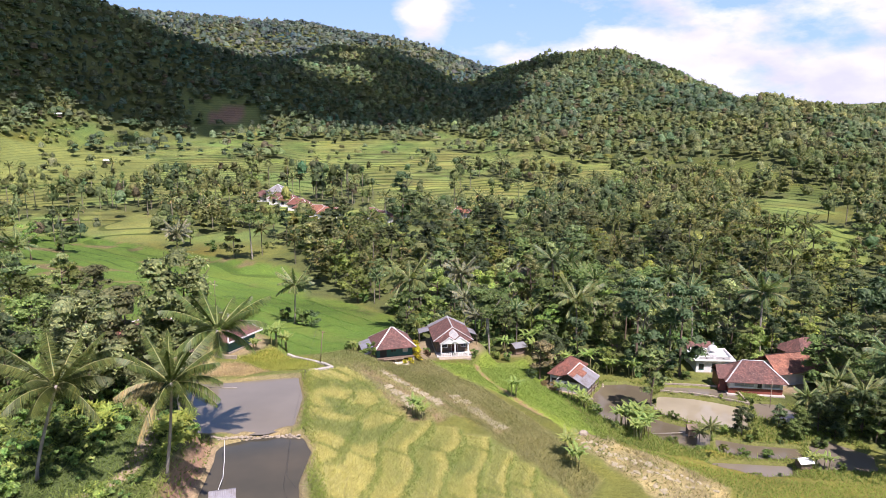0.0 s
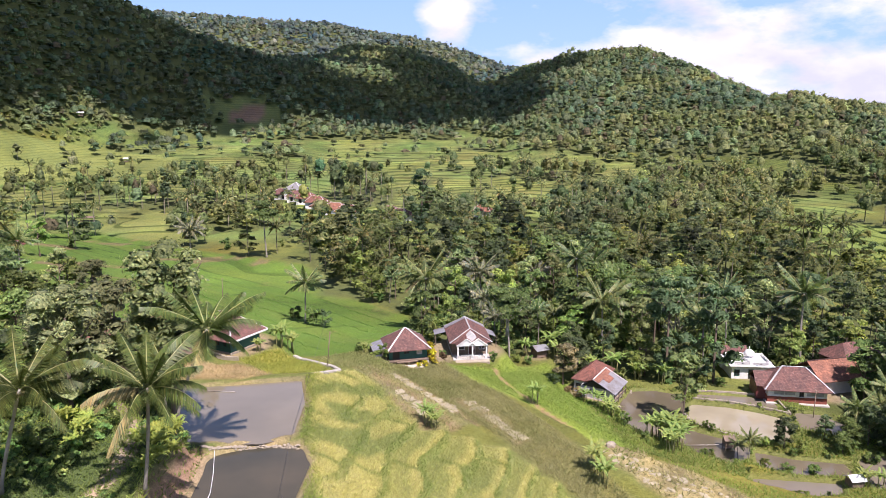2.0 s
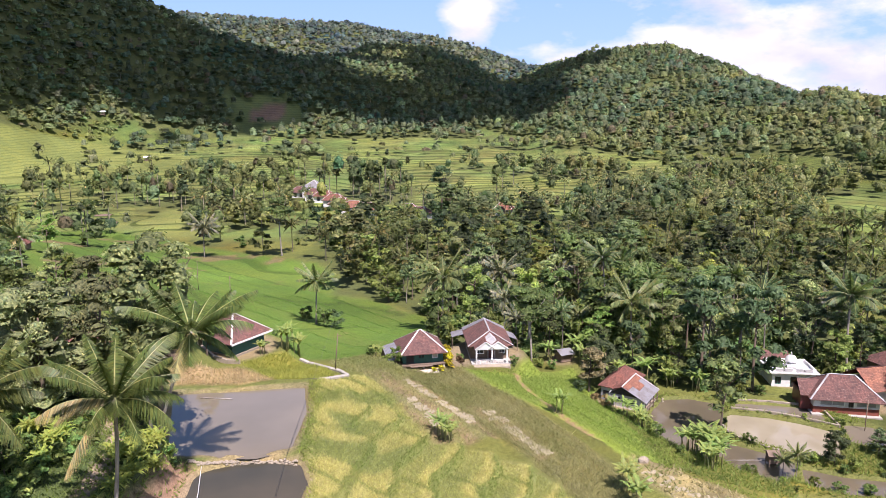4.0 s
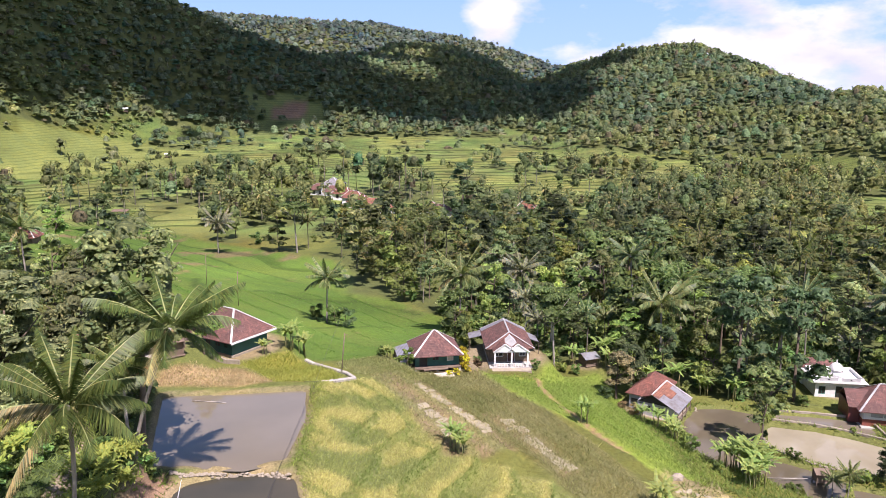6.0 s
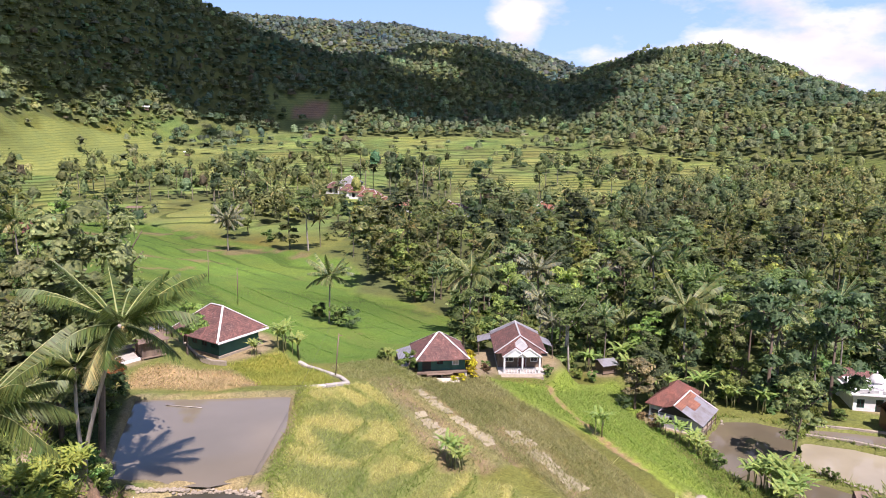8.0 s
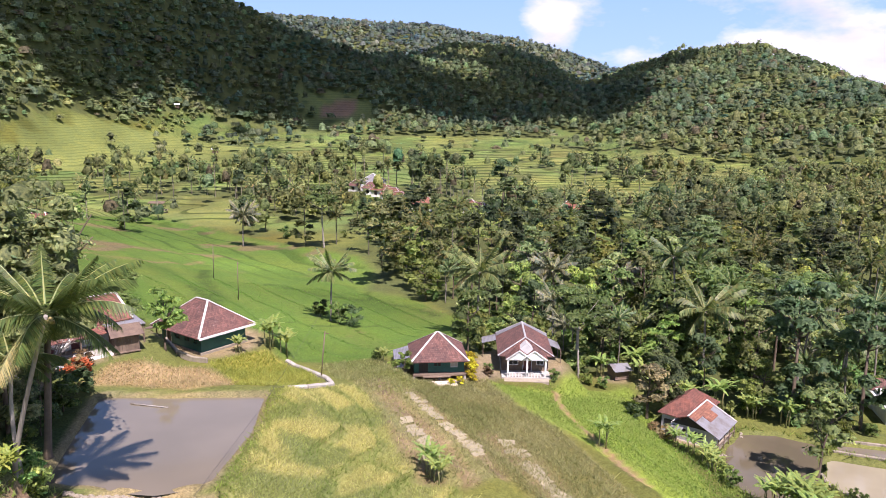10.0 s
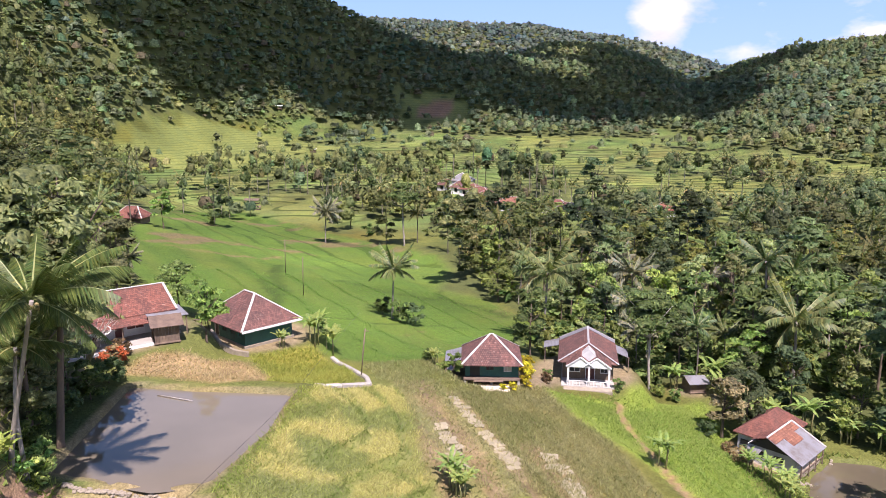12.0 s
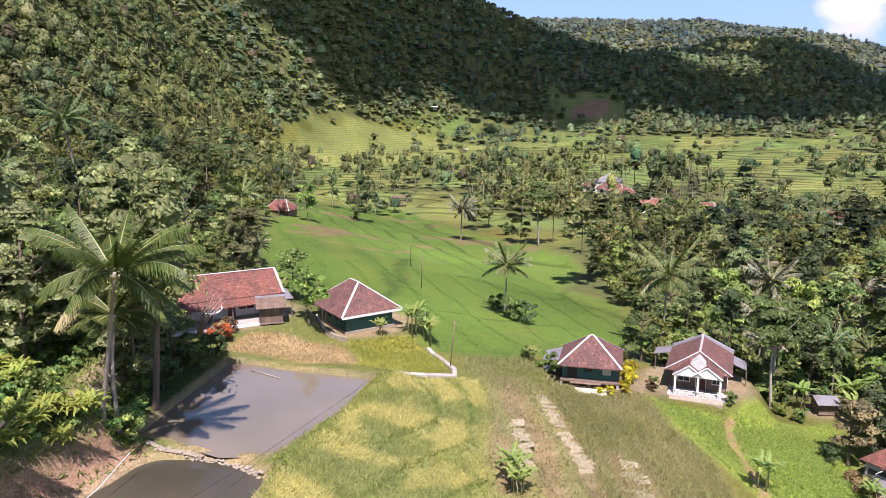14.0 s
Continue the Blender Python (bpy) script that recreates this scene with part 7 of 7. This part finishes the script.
PIPE = thing("pipe", pose(-33.0, 60.5, 0.4), "white plastic pipe sagging over the dark pond", "pipe")
part("pipe_run", tube([(0, 0, 1.8), (1.2, -2.6, 0.9), (2.2, -5.0, 0.5), (3.2, -8.6, 0.5), (4.4, -12.0, 0.6)], [0.026] * 5, 6), WHITE, PIPE)
ROD = thing("bamboo_pole", pose(-41.4, 77.0, 0.62), "pale bamboo pole floating on the pond", "bamboo pole")
part("cane", tube([(-1.8, 0, 0.03), (1.8, 0.4, 0.05)], [0.05, 0.04], 6), PALE_BARK, ROD)
ROD = thing("bamboo_pole", pose(18.3, 103.3, -13.7, rz=8), "pale bamboo walkway pole across the pond", "bamboo pole")
part("cane", tube([(-2.8, 0, 0.2), (2.8, 0.3, 0.3)], [0.07, 0.06], 6), PALE_BARK, ROD)

WIRE = thing("wire", pose(-34.6, 95.0, 4.6), "thin black wire sagging over the pond", "wire")
part("strand", tube([(0, 0, 0), (3.2, -16.0, -3.4), (6.6, -28.6, -3.6), (10.5, -40.0, -2.6), (17.0, -50.4, 0.6)], [0.013] * 5, 5), DARK, WIRE)
DRY = thing("dead_branches", pose(-52.6, 77.4, float(land(-52.6, 77.4))), "bare grey branches in front of the long house", "branches")
rng = np.random.default_rng(31)
for k in range(9):
    a, up = rng.uniform(-0.6, 1.2), rng.uniform(3.0, 5.0)
    e = Vector((rng.uniform(1.0, 3.6) * math.cos(a), rng.uniform(1.0, 3.6) * math.sin(a), up))
    bm = tube([(0, 0, -0.3), e * 0.45 + Vector((0, 0, 0.5)), e], [0.09, 0.05, 0.015], 5)
    for j in range(3):
        s0 = e * (0.5 + 0.15 * j) + Vector((0, 0, 0.3))
        tube([s0, s0 + Vector((rng.normal(0, 0.6), rng.normal(0, 0.6), 0.3))], [0.035, 0.01], 4, bm)
    part("branch", bm, PALE_BARK, DRY)
FLOWER = tree_pattern(431, 2.2, 2.8, 16, 46, 0.15, (0.5, 0.12, 0.06), flat=0.8, low=0.3, r0=0.05, folded=True)
plant("flowering_bush", FLOWER, -50.2, 78.4, "red and orange flowering bush by the house yard", "bush", "", 0.9)


# ---- the village across the valley ----
def far_house(x, y, w, d, h, rz, label, roof_mat, wall_mat):
    z = float(land(x, y))
    o = thing("house", pose(x, y, z, rz=rz), label, "house", "far village")
    wall_box(o, w, d, h, wall_mat, -0.5, openings=((-w * 0.3, -w * 0.12, 0.9, h - 0.6), (w * 0.1, w * 0.28, 0.9, h - 0.6)))
    hip_roof(o, w, d, h - 0.6, h + 2.0, w * 0.45, roof_mat, CAP, 0.8)
    return o


for x, y, w, d, rz, k in ((-122.0, 318.0, 10, 8, 10, 0), (-116.0, 312.0, 10, 8, -15, 0), (-109.0, 308.0, 11, 8, 5, 1), (-101.5, 303.0, 11, 9, 8, 1), (-130.0, 326.0, 9, 8, 0, 0), (-137.0, 331.0, 9, 8, 10, 2), (-83.0, 303.0, 10, 8, 10, 0), (-76.0, 297.0, 9, 7, -10, 2), (-147.0, 338.0, 10, 8, 0, 2), (-44.0, 318.0, 8, 7, 0, 1)):
    far_house(x, y, w * 0.88, d * 0.88, 3.3, rz, ("house with red tiled roof in the far village", "house with orange-red roof in the far village", "pale house with brown roof in the far village")[k], (TILE_RED, TILE_ORANGE, TILE_BROWN)[k], WHITE)
o = thing("mosque", pose(-140.0, 338.0, float(land(-140, 338))), "white village mosque with pointed silver roof", "mosque")
wall_box(o, 9, 9, 5.0, WHITE, -0.5)
hip_roof(o, 10, 10, 4.5, 8.0, 0.2, IRON, WHITE)
far_house(-146.0, 160.0, 6.5, 4.5, 1.8, 20, "low red-roofed house under trees beyond the rice", TILE_RED, WOOD)


# ---- cloud overhead, whose shade lies on the hills, and clouds far off ----
def cloud():
    """A broad, lumpy cloud with one upper and one lower side."""
    up = SUN_DIR * (1050 / SUN_DIR.z)
    puffs = [(-math.sin(math.radians(az)) * r, math.cos(math.radians(az)) * r, s) for az, r, s in (
        (40, 752, 122), (47, 708, 104), (34, 757, 117), (29, 702, 98), (25, 760, 100), (21, 700, 75), (22, 850, 85), (14, 800, 80), (16, 700, 75), (10, 780, 80), (8, 700, 60), (20.5, 990, 60), (12, 980, 75), (8, 930, 70), (5, 860, 45), (24, 900, 60),
        (49, 645, 72), (52, 705, 80), (45, 625, 58), (52, 760, 110), (40, 830, 120), (48, 800, 130), (29, 820, 110), (11, 880, 75), (5.5, 760, 40), (23.5, 960, 60))]
    g = np.arange(-900, 160, 12.0)
    gx, gy = np.meshgrid(g, np.arange(330, 1150, 12.0))
    gap = np.maximum(0, 62 - np.hypot((gx + 240) / 1.25, gy - 765)) * 3
    deep = np.max([s - np.hypot(gx - x, gy - y) for x, y, s in puffs], 0) - gap + 22 * fbm(gx / 45, gy / 45, 19)
    thick = 1.6 * np.sqrt(np.maximum(deep, 0) * 30) + 6 * fbm(gx / 25, gy / 25, 29) * (deep > 0)
    idx = np.arange(gx.size).reshape(gx.shape)
    cell = np.stack([idx[:-1, :-1], idx[:-1, 1:], idx[1:, 1:], idx[1:, :-1]], -1).reshape(-1, 4)
    cell = cell[(deep.ravel()[cell] > 0).any(1)]
    flat = np.stack([gx.ravel(), gy.ravel(), np.full(gx.size, 60.0)], 1) + np.array(up)
    top = flat + np.stack([0 * gx.ravel(), 0 * gx.ravel(), np.maximum(thick.ravel(), 0) + 1], 1)
    v = np.concatenate([flat, top])
    f = np.concatenate([cell[:, ::-1], cell + gx.size])
    me = mesh_of("cloud", v, f, CLOUDY, smooth=True)
    return tagged(new("cloud", me), "white cumulus cloud drifting high over the valley", "cloud", kind="structure")


cloud()


def backdrop():
    m, n, l, s = material("sky_clouds")
    tc = n.new("ShaderNodeTexCoord")
    mp = socket(n, l, "ShaderNodeMapping", Vector=tc.outputs["Object"])
    mp.inputs["Scale"].default_value = (1, 1, 2.2)
    a = socket(n, l, "ShaderNodeTexNoise", Vector=mp.outputs[0], Scale=0.0011, Detail=7.0, Roughness=0.56)
    sep = socket(n, l, "ShaderNodeSeparateXYZ", Vector=tc.outputs["Object"])
    side = ranged(n, l, sep.outputs[0], -1400, 700, -0.06, 0.15)
    add = n.new("ShaderNodeMath")
    l.new(a.outputs[0], add.inputs[0])
    l.new(side, add.inputs[1])
    low = ranged(n, l, sep.outputs[2], 120, 420, 0.05, 0.0)
    add2 = n.new("ShaderNodeMath")
    l.new(add.outputs[0], add2.inputs[0])
    l.new(low, add2.inputs[1])
    puff = n.new("ShaderNodeVectorMath")
    puff.operation = "DISTANCE"
    l.new(tc.outputs["Object"], puff.inputs[0])
    puff.inputs[1].default_value = (-900, 4510, 560)
    add3 = n.new("ShaderNodeMath")
    l.new(add2.outputs[0], add3.inputs[0])
    l.new(ranged(n, l, puff.outputs["Value"], 30, 230, 0.2, 0.0), add3.inputs[1])
    cover = ranged(n, l, add3.outputs[0], 0.53, 0.66, 0.0, 1.0)
    em = n.new("ShaderNodeEmission")
    shade = socket(n, l, "ShaderNodeTexNoise", Vector=mp.outputs[0], Scale=0.002, Detail=5.0)
    blue = mixed(n, l, ranged(n, l, sep.outputs[2], 100, 1300, 0.0, 1.0), (0.31, 0.47, 0.68), (0.15, 0.32, 0.6))
    white = mixed(n, l, ranged(n, l, shade.outputs[0], 0.35, 0.65, 0, 1), (0.47, 0.50, 0.58), (0.66, 0.68, 0.73))
    l.new(mixed(n, l, cover, blue, white), em.inputs[0])
    em.inputs[1].default_value = 0.88
    l.new(em.outputs[0], n["Material Output"].inputs[0])
    az = np.radians(np.arange(-75, 106, 3.0))
    v = np.concatenate([np.stack([-np.sin(az) * 4600, np.cos(az) * 4600, np.full(az.shape, z)], 1) for z in (-200.0, 2200.0)])
    k, c = len(az), np.arange(len(az) - 1)
    f = np.stack([c, c + 1, c + 1 + k, c + k], 1)
    me = mesh_of("backdrop", v, f, m)
    return tagged(new("backdrop", me), "bank of soft white clouds along the horizon", "sky", kind="structure")


backdrop()
